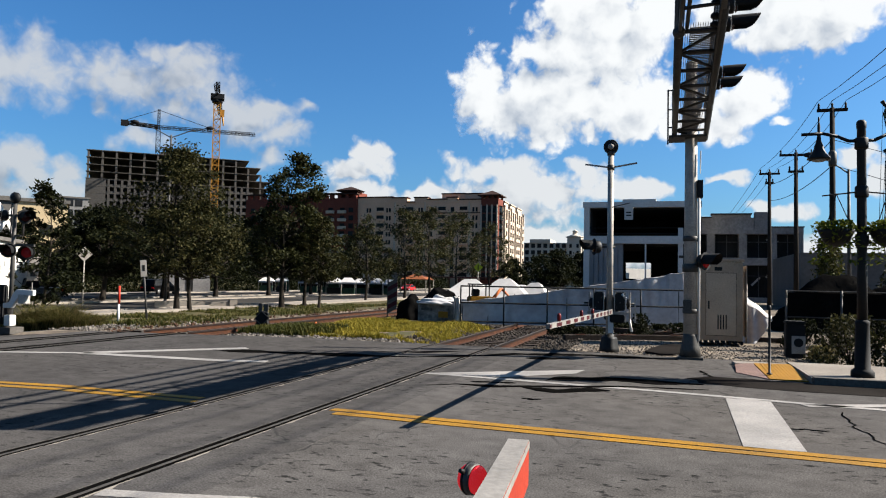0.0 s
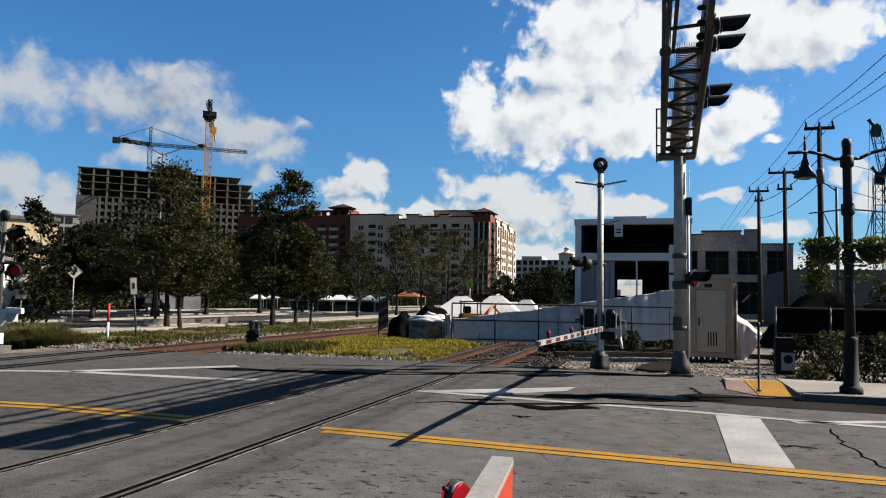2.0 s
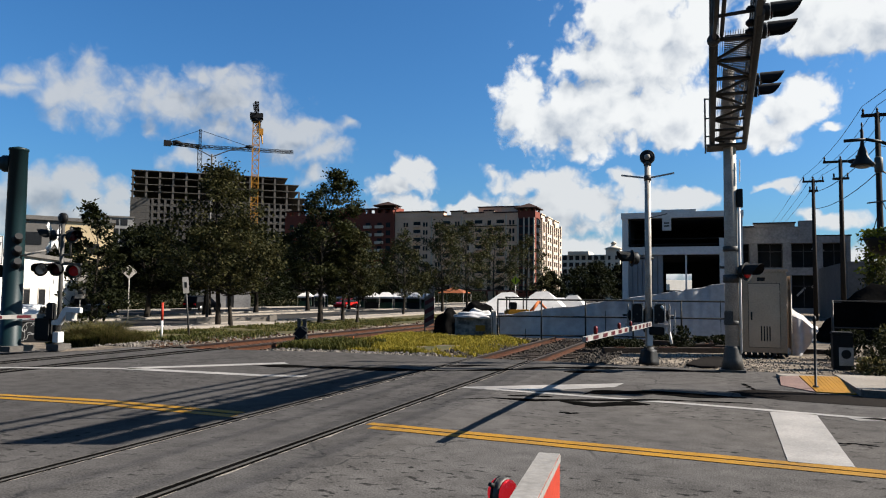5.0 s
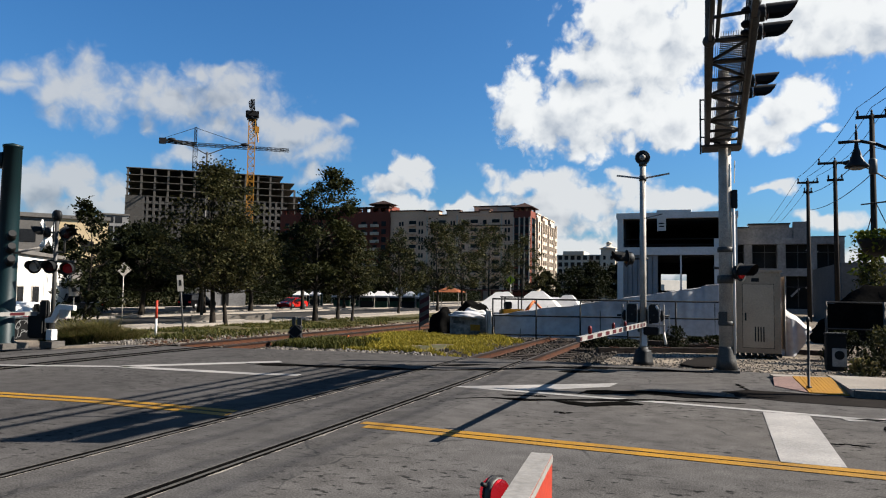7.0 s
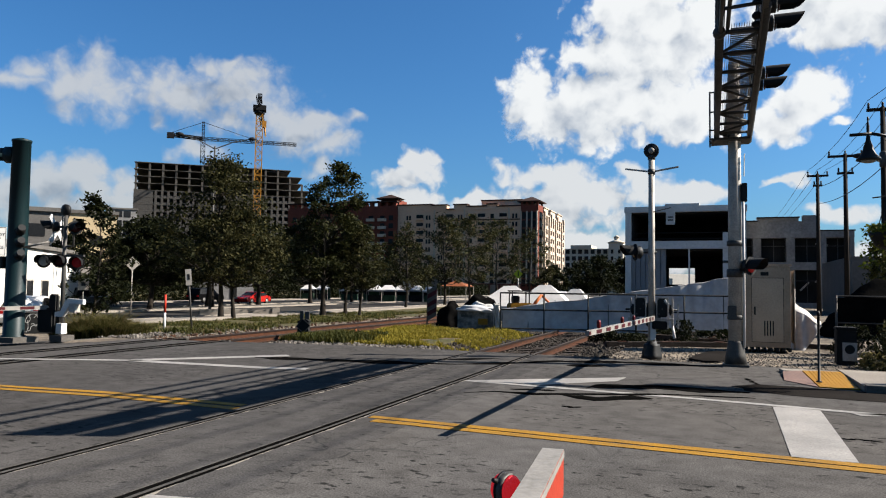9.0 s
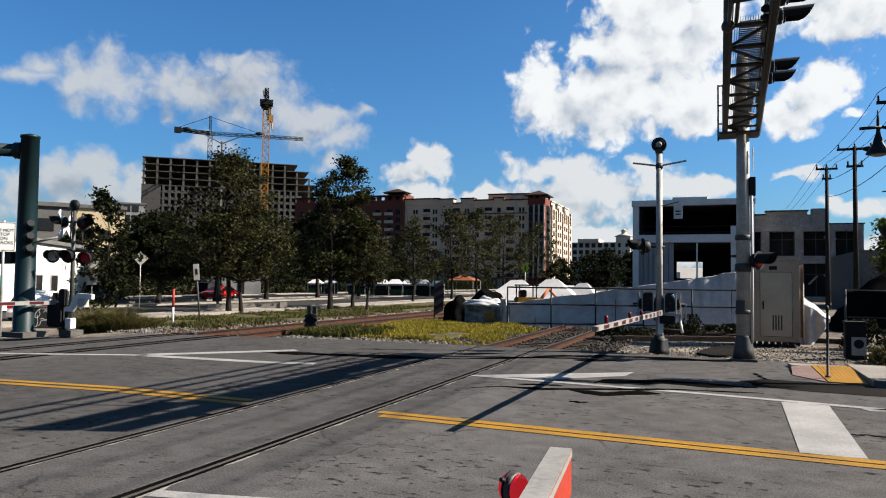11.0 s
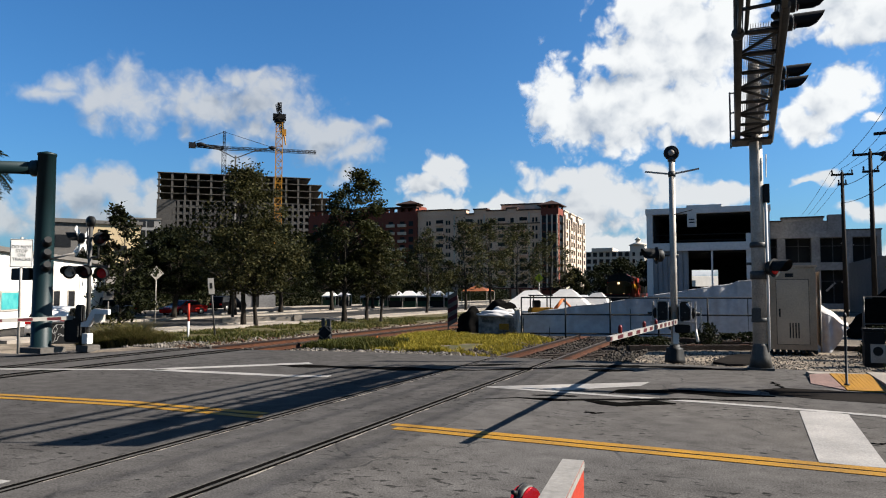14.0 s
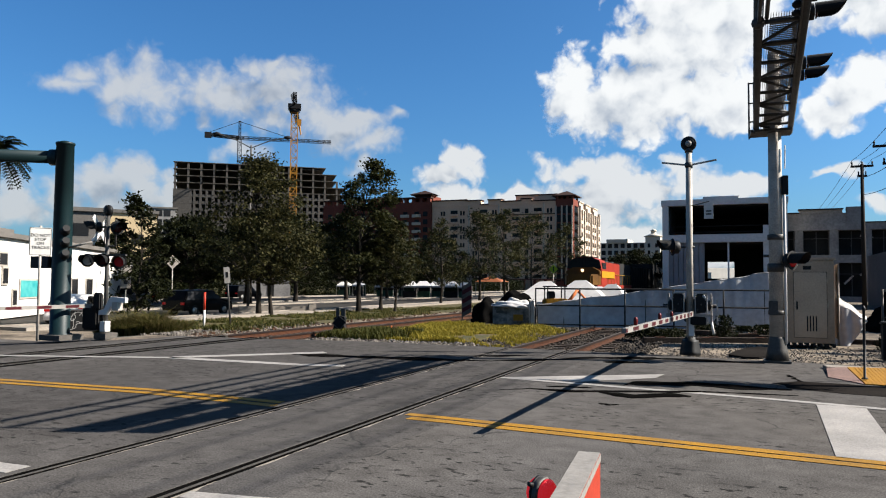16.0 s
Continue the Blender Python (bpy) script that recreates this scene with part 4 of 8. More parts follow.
for i in range(n + 1):
    y, y2 = 0.5 + (YM - 0.5) * i / n, 0.5 + (YM - 0.5) * (i + 1) / n
    member("post", (XL, y, ZB), (XL, y, ZT - 0.2), 0.022)
    member("post", (xr(y), y, ZB), (xr(y), y, ZT), 0.026)
    member("cross_brace", (XL, y, ZB), (xr(y), y, ZB), 0.03)
    if i < n:
        a, b = (ZB, ZT) if i % 2 else (ZT, ZB)
        member("diagonal", (XL, y, a - (0.2 if a == ZT else 0)), (XL, y2, b - (0.2 if b == ZT else 0)), 0.02)
        member("diagonal", (xr(y), y, a), (xr(y2), y2, b), 0.026)
        p, q = (XL, xr(y2)) if i % 2 else (xr(y), XL)
        member("cross_brace", (p, y, ZB), (q, y2, ZB), 0.024)
for y in (-7.3, -7.7):
    member("post", (xr(y), y, ZB), (xr(y), y, ZT), 0.03)
# the arm reaches on a little past the flashers; guard rails along its walkway
for x, z, r in ((xr(Y1), ZT, 0.04),):
    member("chord", (x, Y1 if x > 0 else YM, z), (x - 0.04 if x > 0 else x, ARM_END, z), r, GALV_DK, 10)
for z in (5.88, 6.2):
    member("guard_rail", (XL, 0.5, z), (XL, ARM_END, z), 0.042)
for i in range(7):
    y = 0.4 + (ARM_END - 0.4) * i / 6
    member("guard_post", (XL, y, ZB), (XL, y, 6.2), 0.024)
# steel side screens along the outer half, carrying the flashers
for ya, yb, z0, up in ((-3.4, -5.0, -0.05, 0.15), (-3.9, -5.0, 0.27, 0.44), (-5.0, -6.6, -0.05, 0.17), (-5.0, -6.6, 0.28, 0.52), (-6.6, ARM_END, -0.05, 0.24), (-6.6, ARM_END, 0.36, 0.74)):
    bm = B()
    prism(bm, [(xr(ya) - 0.05, ya), (xr(ya) + 0.02, ya), (xr(yb) + 0.02, yb + 0.02), (xr(yb) - 0.05, yb + 0.02)], ZB + z0, ZB + up)
    part("side_plate", bm, GALV_DK, cant, "dark steel side plate")
# walkway grating
bm = B()
for i in range(92):
    y = 0.4 + (YM - 0.4) * i / 92
    box(bm, -0.22, y - 0.007, ZB + 0.06, 0.12, y + 0.007, ZB + 0.074)
for i in range(15):
    x = -0.27 + i * 0.031
    box(bm, x - 0.0025, YM, ZB + 0.075, x + 0.0025, 0.4, ZB + 0.115)
part("walkway_grating", bm, GALV, cant, "open steel walkway grating")
bm = B()
box(bm, XL + 0.05, ARM_END, ZB + 0.05, XL + 0.062, 0.4, ZB + 0.16)
part("toe_board", bm, GALV_DK, cant, "steel side panel of the walkway")
bm = B()
box(bm, -0.48, -0.3, ZB - 0.12, 0.32, 0.36, ZB - 0.07)
part("mast_platform", bm, GALV_DK, cant)
bm = B()
for x, y in ((-0.5, -0.3), (-0.5, 0.35), (-0.4, -0.3)):
    tube(bm, (x, y, ZB - 0.15), (x, y, ZB + 0.95), 0.018, 0.018, 6)
for z in (ZB + 0.1, ZB + 0.5, ZB + 0.93):
    tube(bm, (-0.5, -0.3, z), (-0.5, 0.35, z), 0.016, 0.016, 6)
    tube(bm, (-0.5, -0.3, z), (-0.38, -0.3, z), 0.016, 0.016, 6)
part("ladder_cage", bm, GALV_DK, cant)
for y in (-7.4, -6.72, -4.4, -3.7):
    bm = B()
    tube(bm, (xr(y), y, ZB + 0.1), (xr(y) + 0.06, y, ZB + 0.1), 0.04, 0.04, 8)
    part("bracket", bm, GALV_DK, cant)
    flasher(cant, xr(y) + 0.12, y, ZB + 0.12, 0, disc=0, k=0.68)
for y, z, r in ((-7.55, ZB + 0.12, 0.045), (-7.35, ZB + 0.02, 0.05), (-7.7, ZB + 0.26, 0.035), (-7.1, ZB + 0.0, 0.04)):
    bm = B()
    lathe(bm, ((r * 0.6, 0), (r, 0.02), (r, 0.07), (r * 0.4, 0.1)), 10, pose(xr(y) - 0.05, y, z, 0, -90, 0))
    part("conduit_fitting", bm, BLACK, cant, "dark conduit fitting")
bm = B()
lathe(bm, ((0.02, 0), (0.06, 0.02), (0.07, 0.06), (0.04, 0.1)), 10, pose(xr(Y1), Y1, ZB + 0.12, 90, 0, 0))
part("end_cap", bm, BLACK, cant)
for s, y, lit in ((1, 0, RED_LENS), (-1, 0, LENS_DK)):
    bm = B()
    tube(bm, (s * 0.14, 0, 2.25), (s * 0.24, -0.05, 2.25), 0.03, 0.03, 8)
    part("bracket", bm, GALV_DK, cant)
flasher(cant, 0.3, -0.17, 2.15, -35, RED_LENS)


# ---- crossing gate on the far side ----
def gate_arm(parent, m, length, lamps, stripe=0.41, thick=1.0):
    """A tapering box arm along local -y from the pivot, striped red and white."""
    n = int(length / stripe)
    for i in range(n + 1):
        a, b = i * stripe, min(length, (i + 1) * stripe)
        if b - a < 0.02:
            continue
        bm = B()
        h0, h1 = thick * (0.078 - 0.04 * a / length), thick * (0.078 - 0.04 * b / length)
        v = [bm.verts.new(m @ Vector(q)) for q in ((-0.022, -a, -h0), (0.022, -a, -h0), (0.022, -a, h0), (-0.022, -a, h0), (-0.022, -b, -h1), (0.022, -b, -h1), (0.022, -b, h1), (-0.022, -b, h1))]
        for f in ((0, 1, 2, 3), (7, 6, 5, 4), (0, 4, 5, 1), (1, 5, 6, 2), (2, 6, 7, 3), (3, 7, 4, 0)):
            bm.faces.new([v[k] for k in f])
        st = part("stripe", bm, ARM_WHITE, parent)
        if i % 2:
            bm = B()
            for s in (-1, 1):
                e0, e1 = h0 * 0.72, h1 * 0.72
                q = [bm.verts.new(m @ Vector((s * 0.025, y, z))) for y, z in ((-a, -e0), (-b, -e1), (-b, e1), (-a, e0))]
                o = [bm.verts.new(m @ Vector((s * 0.02, y, z))) for y, z in ((-a, -e0), (-b, -e1), (-b, e1), (-a, e0))]
                bm.faces.new(q)
                for k in range(4):
                    bm.faces.new((o[k], o[(k + 1) % 4], q[(k + 1) % 4], q[k]))
            part("reflective_patch", bm, ARM_DARK, st, "red reflective patch, darkened for its shaded side")
    for d in lamps:
        bm = B()
        lathe(bm, ((0.016, 0.03), (0.024, 0.045), (0.026, 0.1), (0.02, 0.125), (0.008, 0.13)), 10, m @ pose(0, -d, 0))
        part("arm_lamp", bm, ARM_LAMP, parent, "red gate-arm lamp")


gate = thing("crossing_gate", "crossing gate with lowered striped arm on a steel mast", "crossing gate", -1.36, 17.76, 0, group="crossing gates")
bm = B()
tube(bm, (0, 0, 0.3), (0, 0, 4.75), 0.082, 0.072, 14)
part("mast", bm, GALV, gate, "galvanised mast")
bm = B()
lathe(bm, ((0.24, 0), (0.23, 0.08), (0.19, 0.3), (0.19, 0.34), (0.12, 0.36), (0.11, 0.42)), 4)
part("pedestal", bm, BLACK, gate, "dark cast pedestal")
# white bar that paints the sunlit right edge of the pole
bm = B()
box(bm, -0.02, -0.13, 0.45, 0.1, -0.1, 0.85)
part("conduit", bm, WHITE, gate)
bm = B()
lathe(bm, ((0.1, -0.08), (0.17, -0.06), (0.175, 0.02), (0.13, 0.05), (0.03, 0.07)), 20, pose(0, -0.02, 4.92, 90, 0, 0))
bl = part("bell", bm, BLACK, gate, "round dark crossing bell")
bm = B()
lathe(bm, ((0.075, 0.056), (0.07, 0.07), (0.03, 0.085), (0.008, 0.088)), 16, pose(0, -0.02, 4.92, 90, 0, 0))
part("hub", bm, GALV, bl, "pale bell hub")
bm = B()
lathe(bm, ((0.165, 0.022), (0.178, 0.026), (0.178, 0.034), (0.165, 0.036)), 20, pose(0, -0.02, 4.92, 90, 0, 0))
part("rim", bm, GALV_DK, bl)
bm = B()
lathe(bm, ((0.09, 4.72), (0.09, 4.8), (0.05, 4.84)), 12)
part("bell_bracket", bm, GALV_DK, gate)
for s in (-1, 1):
    bm = B()
    box(bm, 0, -0.012, -0.02, 0.62, 0.012, 0.02, pose(0, 0, 4.42, 0, -9 if s > 0 else -171, 0) if s > 0 else pose(0, 0, 4.42, 0, 189, 0))
    part("cross_arm", bm, GALV, gate)
bm = B()
lathe(bm, ((0.085, 4.36), (0.085, 4.48)), 12)
part("collar", bm, GALV_DK, gate)
bm = B()
box(bm, 0.33, -0.08, 3.15, 0.53, -0.06, 3.5)
sg = part("sign", bm, WHITE, gate, "small white plate")
bm = B()
for i in range(2):
    box(bm, 0.37, -0.085, 3.24 + i * 0.07, 0.49, -0.081, 3.27 + i * 0.07)
part("lettering", bm, BLACK, sg)
bm = B()
tube(bm, (0, -0.05, 3.45), (0.45, -0.07, 3.55), 0.012, 0.012, 6)
tube(bm, (-0.3, 0, 2.5), (0.12, 0, 2.5), 0.025, 0.025, 8)
part("bracket", bm, GALV_DK, gate)
flasher(gate, -0.36, -0.14, 2.5, 205, LENS_DK)
# drive box, counterweights and arm
bm = B()
box(bm, -0.14, 0.1, 0.75, 0.2, 0.5, 1.3)
part("drive_box", bm, GALV_DK, gate, "grey gate drive box", bevel=0.02)
for s in (-1, 1):
    bm = B()
    box(bm, s * 0.25 - 0.12, -0.12, 0.98, s * 0.25 + 0.12, 0.2, 1.42)
    cw = part("counterweight", bm, BLACK, gate, "black counterweight plates", bevel=0.03)
    bm = B()
    for x in (-0.135, 0.115):
        box(bm, s * 0.25 + x, -0.15, 0.96, s * 0.25 + x + 0.022, -0.125, 1.44)
    box(bm, s * 0.25 - 0.135, -0.15, 1.42, s * 0.25 + 0.137, -0.125, 1.445)
    part("plate_rim", bm, GALV, cw, "galvanised edge of the plates")
    for j in range(3):
        bm = B()
        tube(bm, (s * 0.25 - 0.08 + j * 0.08, -0.13, 1.05 + 0.12 * j), (s * 0.25 - 0.08 + j * 0.08, -0.17, 1.05 + 0.12 * j), 0.02, 0.02, 6)
        part("bolt", bm, GALV_DK, cw)
    bm = B()
    lathe(bm, ((0.1, -0.04), (0.13, -0.03), (0.13, 0.03), (0.1, 0.04)), 14, pose(s * 0.44, 0.0, 1.15, 0, 90, 0))
    part("hub", bm, BLACK, gate)
    bm = B()
    tube(bm, (s * 0.16, 0, 1.15), (s * 0.6, 0, 1.15), 0.025, 0.025, 8)
    part("shaft", bm, BLACK, gate)
    bm = B()
    box(bm, s * 0.47 - 0.02, -0.1, 0.75, s * 0.47 + 0.02, -0.02, 1.42)
    part("support_arm", bm, GALV, gate, "galvanised support arm", bevel=0.006)
bm = B()
box(bm, -0.52, -0.18, 0.9, 0.5, -0.11, 0.96)
part("cross_bar", bm, GALV, gate)
bm = B()
tube(bm, (0.47, -0.06, 0.78), (0.52, -0.1, 0.5), 0.03, 0.03, 8)
part("cable_hose", bm, WHITE, gate, "pale cable hose")
bm = B()
tube(bm, (0.3, -0.12, 1.38), (0.38, -0.14, 1.28), 0.03, 0.03, 8)
part("cable_hose", bm, WHITE, gate, "pale cable hose")
bm = B()
box(bm, 0.02, -0.2, 0.7, 0.36, 0.02, 0.89)
part("gear_case", bm, BLACK_MATT, gate, bevel=0.02)
for x, z1 in ((0.38, 1.4), (0.6, 1.3)):
    bm = B()
    box(bm, x - 0.014, -0.2, 0.72, x + 0.014, -0.17, z1)
    part("guard_bar", bm, GALV, gate)
gate_arm(gate, pose(0.07, -0.25, 0.96, -1.0, 0, 0), 9.55, (8.7, 6.3, 4.6), 0.41, 0.72)

# ---- crossing gate at our side: the arm ends before the camera ----
near_gate = thing("crossing_gate", "near crossing gate with a lowered red and white arm", "crossing gate", 0.647, -6.429, 0, 5.0, group="crossing gates")
bm = B()
lathe(bm, ((0.27, 0), (0.2, 0.3), (0.12, 0.46)), 6)
part("pedestal", bm, CONCRETE_DK, near_gate)
bm = B()
tube(bm, (0, 0, 0.3), (0, 0, 4.7), 0.066, 0.06, 14)
part("mast", bm, GALV, near_gate)
for i in range(23):
    b = 9.16 - (i * 0.41 + 0.45 if i else 0)
    a = max(-0.3, 9.16 - (i + 1) * 0.41 - 0.45)
    bm = B()
    box(bm, -0.447, a, 0.86, -0.37, b, 1.02)
    part("stripe", bm, ARM_RED if i % 2 == 0 else ARM_WHITE, near_gate)
bm = B()
box(bm, -0.447, 0, 1.0205, -0.37, 9.16, 1.0235)
part("arm_top", bm, ARM_WHITE, near_gate, "dusty white top face of the arm")
LAMP = pose(-0.543, 8.95, 0.922, 0, 90, -24)
bm = B()
lathe(bm, ((0.044, -0.016), (0.052, -0.014), (0.054, -0.008), (0.054, 0.008), (0.052, 0.014), (0.044, 0.016)), 28, LAMP)
lp = part("tip_lamp", bm, GALV_DK, near_gate, "grey rim of the two-faced tip lamp")
for s in (-1, 1):
    bm = B()
    lathe(bm, ((0.049, s * 0.0165), (0.048, s * 0.026), (0.039, s * 0.037), (0.02, s * 0.044), (0.003, s * 0.045)), 24, LAMP)
    part("lens", bm, TIP_RED, lp, "red ribbed plastic lens")
bm = B()
lathe(bm, ((0.0548, -0.015), (0.0562, -0.014), (0.0562, -0.007), (0.0548, -0.006)), 28, LAMP)
part("gasket", bm, BLACK, lp)
bm = B()
tube(bm, (-0.568, 8.91, 0.955), (-0.578, 8.895, 0.962), 0.009, 0.007, 8)
part("knob", bm, BLACK, lp, "black thumb screw")
bm = B()
tube(bm, (-0.53, 8.95, 0.9), (-0.44, 8.97, 0.9), 0.012, 0.012, 8)
part("lamp_bracket", bm, BLACK, near_gate)
bm = B()
box(bm, -0.3695, 0, 0.995, -0.3675, 9.16, 1.0185)
part("edge_strip", bm, ARM_WHITE, near_gate, "pale edge strip along the arm")

# ---- signal cabinet ----
cab = thing("signal_cabinet", "weathered beige aluminium signal cabinet with louvred door", "cabinet", 1.42, 22.1, 0, 0)
bm = B()
box(bm, -0.62, -0.5, 0.1, 0.54, 0.6, 2.3)
part("body", bm, ALU, cab, bevel=0.02)
bm = B()
box(bm, -0.66, -0.54, 2.3, 0.58, 0.64, 2.37)
part("roof", bm, ALU, cab, bevel=0.015)
bm_g = B()
box(bm_g, -0.432, -0.506, 0.238, 0.372, -0.49, 1.992)
bm = B()
box(bm, -0.42, -0.525, 0.25, 0.36, -0.5, 1.98)
part("door_gasket", bm_g, BLACK, cab, "dark seam round the door")
door = part("door", bm, ALU_DOOR, cab, "sheet-metal door", bevel=0.006)
for i in range(4):
    bm = B()
    box(bm, -0.12 + i * 0.07, -0.532, 0.42, -0.09 + i * 0.07, -0.522, 0.82)
    part("louvre", bm, BLACK, door)
bm = B()
box(bm, -0.37, -0.56, 0.98, -0.33, -0.52, 1.2)
part("handle", bm, BLACK, door, bevel=0.006)
for z in (0.5, 1.1, 1.75):
    bm = B()
    tube(bm, (0.38, -0.52, z - 0.06), (0.38, -0.52, z + 0.06), 0.015, 0.015, 6)
    part("hinge", bm, ALU, door)
bm = B()
box(bm, -0.2, -0.51, 2.05, 0.0, -0.5, 2.15)
part("plate", bm, BLACK, cab)
bm = B()
for i in range(8):
    box(bm, -0.6 + i * 0.155, -0.5, 0.0, -0.53 + i * 0.155, 0.55, 0.1)
part("skids", bm, BLACK, cab)
bm = B()
box(bm, 0.63, -0.45, 0.2, 0.65, 0.5, 2.2)
part("side_door", bm, ALU, cab)

# ---- street lamp with hanging baskets ----
lamp = thing("street_lamp", "black ornamental twin-arm street lamp with hanging flower baskets", "street lamp", 3.18, 14.1, 0.1)
bm = B()
lathe(bm, ((0.185, 0), (0.185, 0.09), (0.165, 0.12), (0.125, 0.15), (0.112, 0.88), (0.118, 0.91), (0.118, 0.95), (0.085, 0.98)), 18)
part("base", bm, BLACK_MATT, lamp)
bm = B()
lathe(bm, ((0.085, 0.85), (0.08, 1.9), (0.072, 4.3), (0.08, 4.32), (0.08, 4.42), (0.05, 4.46)), 18)
part("pole", bm, BLACK, lamp)
for zc in (4.05, 3.2, 2.35):
    bm = B()
    lathe(bm, ((0.095, zc - 0.1), (0.11, zc - 0.08), (0.11, zc + 0.08), (0.095, zc + 0.1)), 16)
    part("collar", bm, BLACK, lamp)
for s in (-1, 1):
    bm = B()
    pts = [(0.05, 4.1), (0.2, 4.1), (0.38, 4.19), (0.62, 4.25), (0.95, 4.24)]
    for (a, b), (c, d) in zip(pts, pts[1:]):
        tube(bm, (s * a, 0, b), (s * c, 0, d), 0.03, 0.028, 8)
    part("arm", bm, BLACK, lamp)
    bm = B()
    lathe(bm, ((0.012, 4.4), (0.02, 4.35), (0.012, 4.3), (0.03, 4.22), (0.03, 4.05), (0.045, 3.92), (0.06, 3.88), (0.09, 3.8), (0.1, 3.74), (0.15, 3.64), (0.22, 3.56), (0.23, 3.53), (0.19, 3.52)), 18, pose(s * 0.67, 0, 0.72) @ Matrix.Diagonal((0.85, 0.85, 0.87, 1)))
    sh = part("shade", bm, BLACK, lamp, "black bell-shaped shade")
    bm = B()
    lathe(bm, ((0.08, 3.75), (0.12, 3.765), (0.12, 3.785)), 12, pose(s * 0.67, 0, 0))
    part("bulb_glass", bm, GALV, sh)
    for z0, z1, reach in ((3.2, 3.14, 0.62), (2.33, 2.28, 0.45)):
        bm = B()
        tube(bm, (s * 0.05, 0, z0), (s * reach, 0, z1), 0.014, 0.012, 6)
        part("basket_arm", bm, BLACK, lamp)
    bk = thing("hanging_basket", "hanging basket overflowing with lime-green trailing leaves", "flower basket", 3.18 + s * 0.4, 14.1, 2.62, group="hanging baskets")
    bm = B()
    lathe(bm, ((0.08, -0.28), (0.2, -0.2), (0.29, -0.02), (0.3, 0.02), (0.27, 0.02)), 16)
    part("bowl", bm, BLACK, bk, "dark coir basket")
    bm = B()
    for i in range(3):
        a = i * 2.094
        tube(bm, (0.27 * math.cos(a), 0.27 * math.sin(a), 0), (0, 0, 0.66), 0.008, 0.008, 5)
    part("chains", bm, BLACK, bk)
    rr = random.Random(31 + s)
    bm = B()
    for i in range(620):
        a = rr.uniform(0, 6.283)
        r = 0.33 * math.sqrt(rr.random())
        z = 0.05 + 0.16 * rr.random() - r * 0.2
        if rr.random() < 0.4:
            r, z = rr.uniform(0.26, 0.42), rr.uniform(-0.6, 0.1) * (1 if a > 2 else 0.5)
        c = Vector((r * math.cos(a), r * math.sin(a), z))
        e = Euler((rr.uniform(-1, 1), rr.uniform(-1, 1), rr.uniform(0, 6))).to_matrix()
        sz = rr.uniform(0.03, 0.055)
        v = [bm.verts.new(c + e @ Vector(q) * sz) for q in ((-1, 0, 0), (0, -0.6, 0.2), (1, 0, 0), (0, 0.6, 0.2))]
        bm.faces.new(v)
    part("foliage", bm, LEAF_LIME, bk)

bm = B()
lathe(bm, ((0.05, 0), (0.05, 0.02), (0.022, 0.03), (0.022, 1.15), (0.03, 1.16), (0.03, 1.2), (0.015, 1.24)), 10, pose(1.72, 14.2, 0.05))
solid("bollard_post", bm, BLACK, "thin black steel post on the ramp", "post")


# ---- black bin with notice ----
bn = thing("litter_bin", "black litter bin with a white notice", "bin", 2.85, 18.85, -0.03)
bn.scale = (0.86, 0.86, 0.86)
bm = B()
box(bm, -0.25, -0.22, 0, 0.22, 0.22, 0.92)
part("body", bm, BLACK_MATT, bn, bevel=0.02)
bm = B()
box(bm, -0.27, -0.24, 0.92, 0.24, 0.24, 1.0)
part("lid", bm, BLACK_MATT, bn, bevel=0.02)
bm = B()
box(bm, -0.12, -0.235, 0.12, 0.22, -0.222, 0.6)
nt_ = part("notice", bm, GALV, bn, "grey notice plate")
bm = B()
lathe(bm, ((0.1, 0), (0.12, 0.002), (0.12, 0.004)), 18, pose(0.05, -0.236, 0.42, 90, 0, 0))
part("symbol", bm, BLACK, nt_)


# ---- fences ----
def mesh_fence(name, label, pts, h, screen, post_gap=2.4, post_mat=GALV, bar=0.02, foot=0.06):
    """Posts, rails and a screen between the points."""
    fe = thing(name, label, "fence")
    for (x0, y0), (x1, y1) in zip(pts, pts[1:]):
        L = math.hypot(x1 - x0, y1 - y0)
        n = max(1, round(L / post_gap))
        for i in range(n + 1):
            x, y = x0 + (x1 - x0) * i / n, y0 + (y1 - y0) * i / n
            bm = B()
            tube(bm, (x, y, low(x) - 0.1), (x, y, low(x) + h), 0.03, 0.03, 8)
            part("post", bm, post_mat, fe)
        for z in (0.08, h * 0.55, h - 0.02):
            bm = B()
            tube(bm, (x0, y0, low(x0) + z), (x1, y1, low(x1) + z), bar, bar, 6)
            part("rail", bm, post_mat, fe)
        if screen:
            bm = B()
            m, k = max(2, int(L / 0.35)), 6
            d = Vector((-(y1 - y0) / L, (x1 - x0) / L, 0))
            V = {}
            for i in range(m + 1):
                for j in range(k + 1):
                    u, w = i / m, j / k
                    p = Vector((x0 + (x1 - x0) * u, y0 + (y1 - y0) * u, low(x0) + foot + (h - 0.06 - foot) * w))
                    p += d * (0.05 + 0.05 * noise.noise(p * 1.3))
                    V[i, j] = bm.verts.new(p)
            for i in range(m):
                for j in range(k):
                    bm.faces.new((V[i, j], V[i + 1, j], V[i + 1, j + 1], V[i, j + 1])).smooth = True
            part("screen", bm, screen, fe, "windscreen fabric")
    return fe


mesh_fence("chain_link_fence", "chain-link fence with dark screening along its upper half", [(2.95, 20.9), (5.5, 20.6), (9, 20.4), (18, 20.2)], 1.55, BLACK_TARP, 1.5, GALV_DK, 0.018, 0.88)
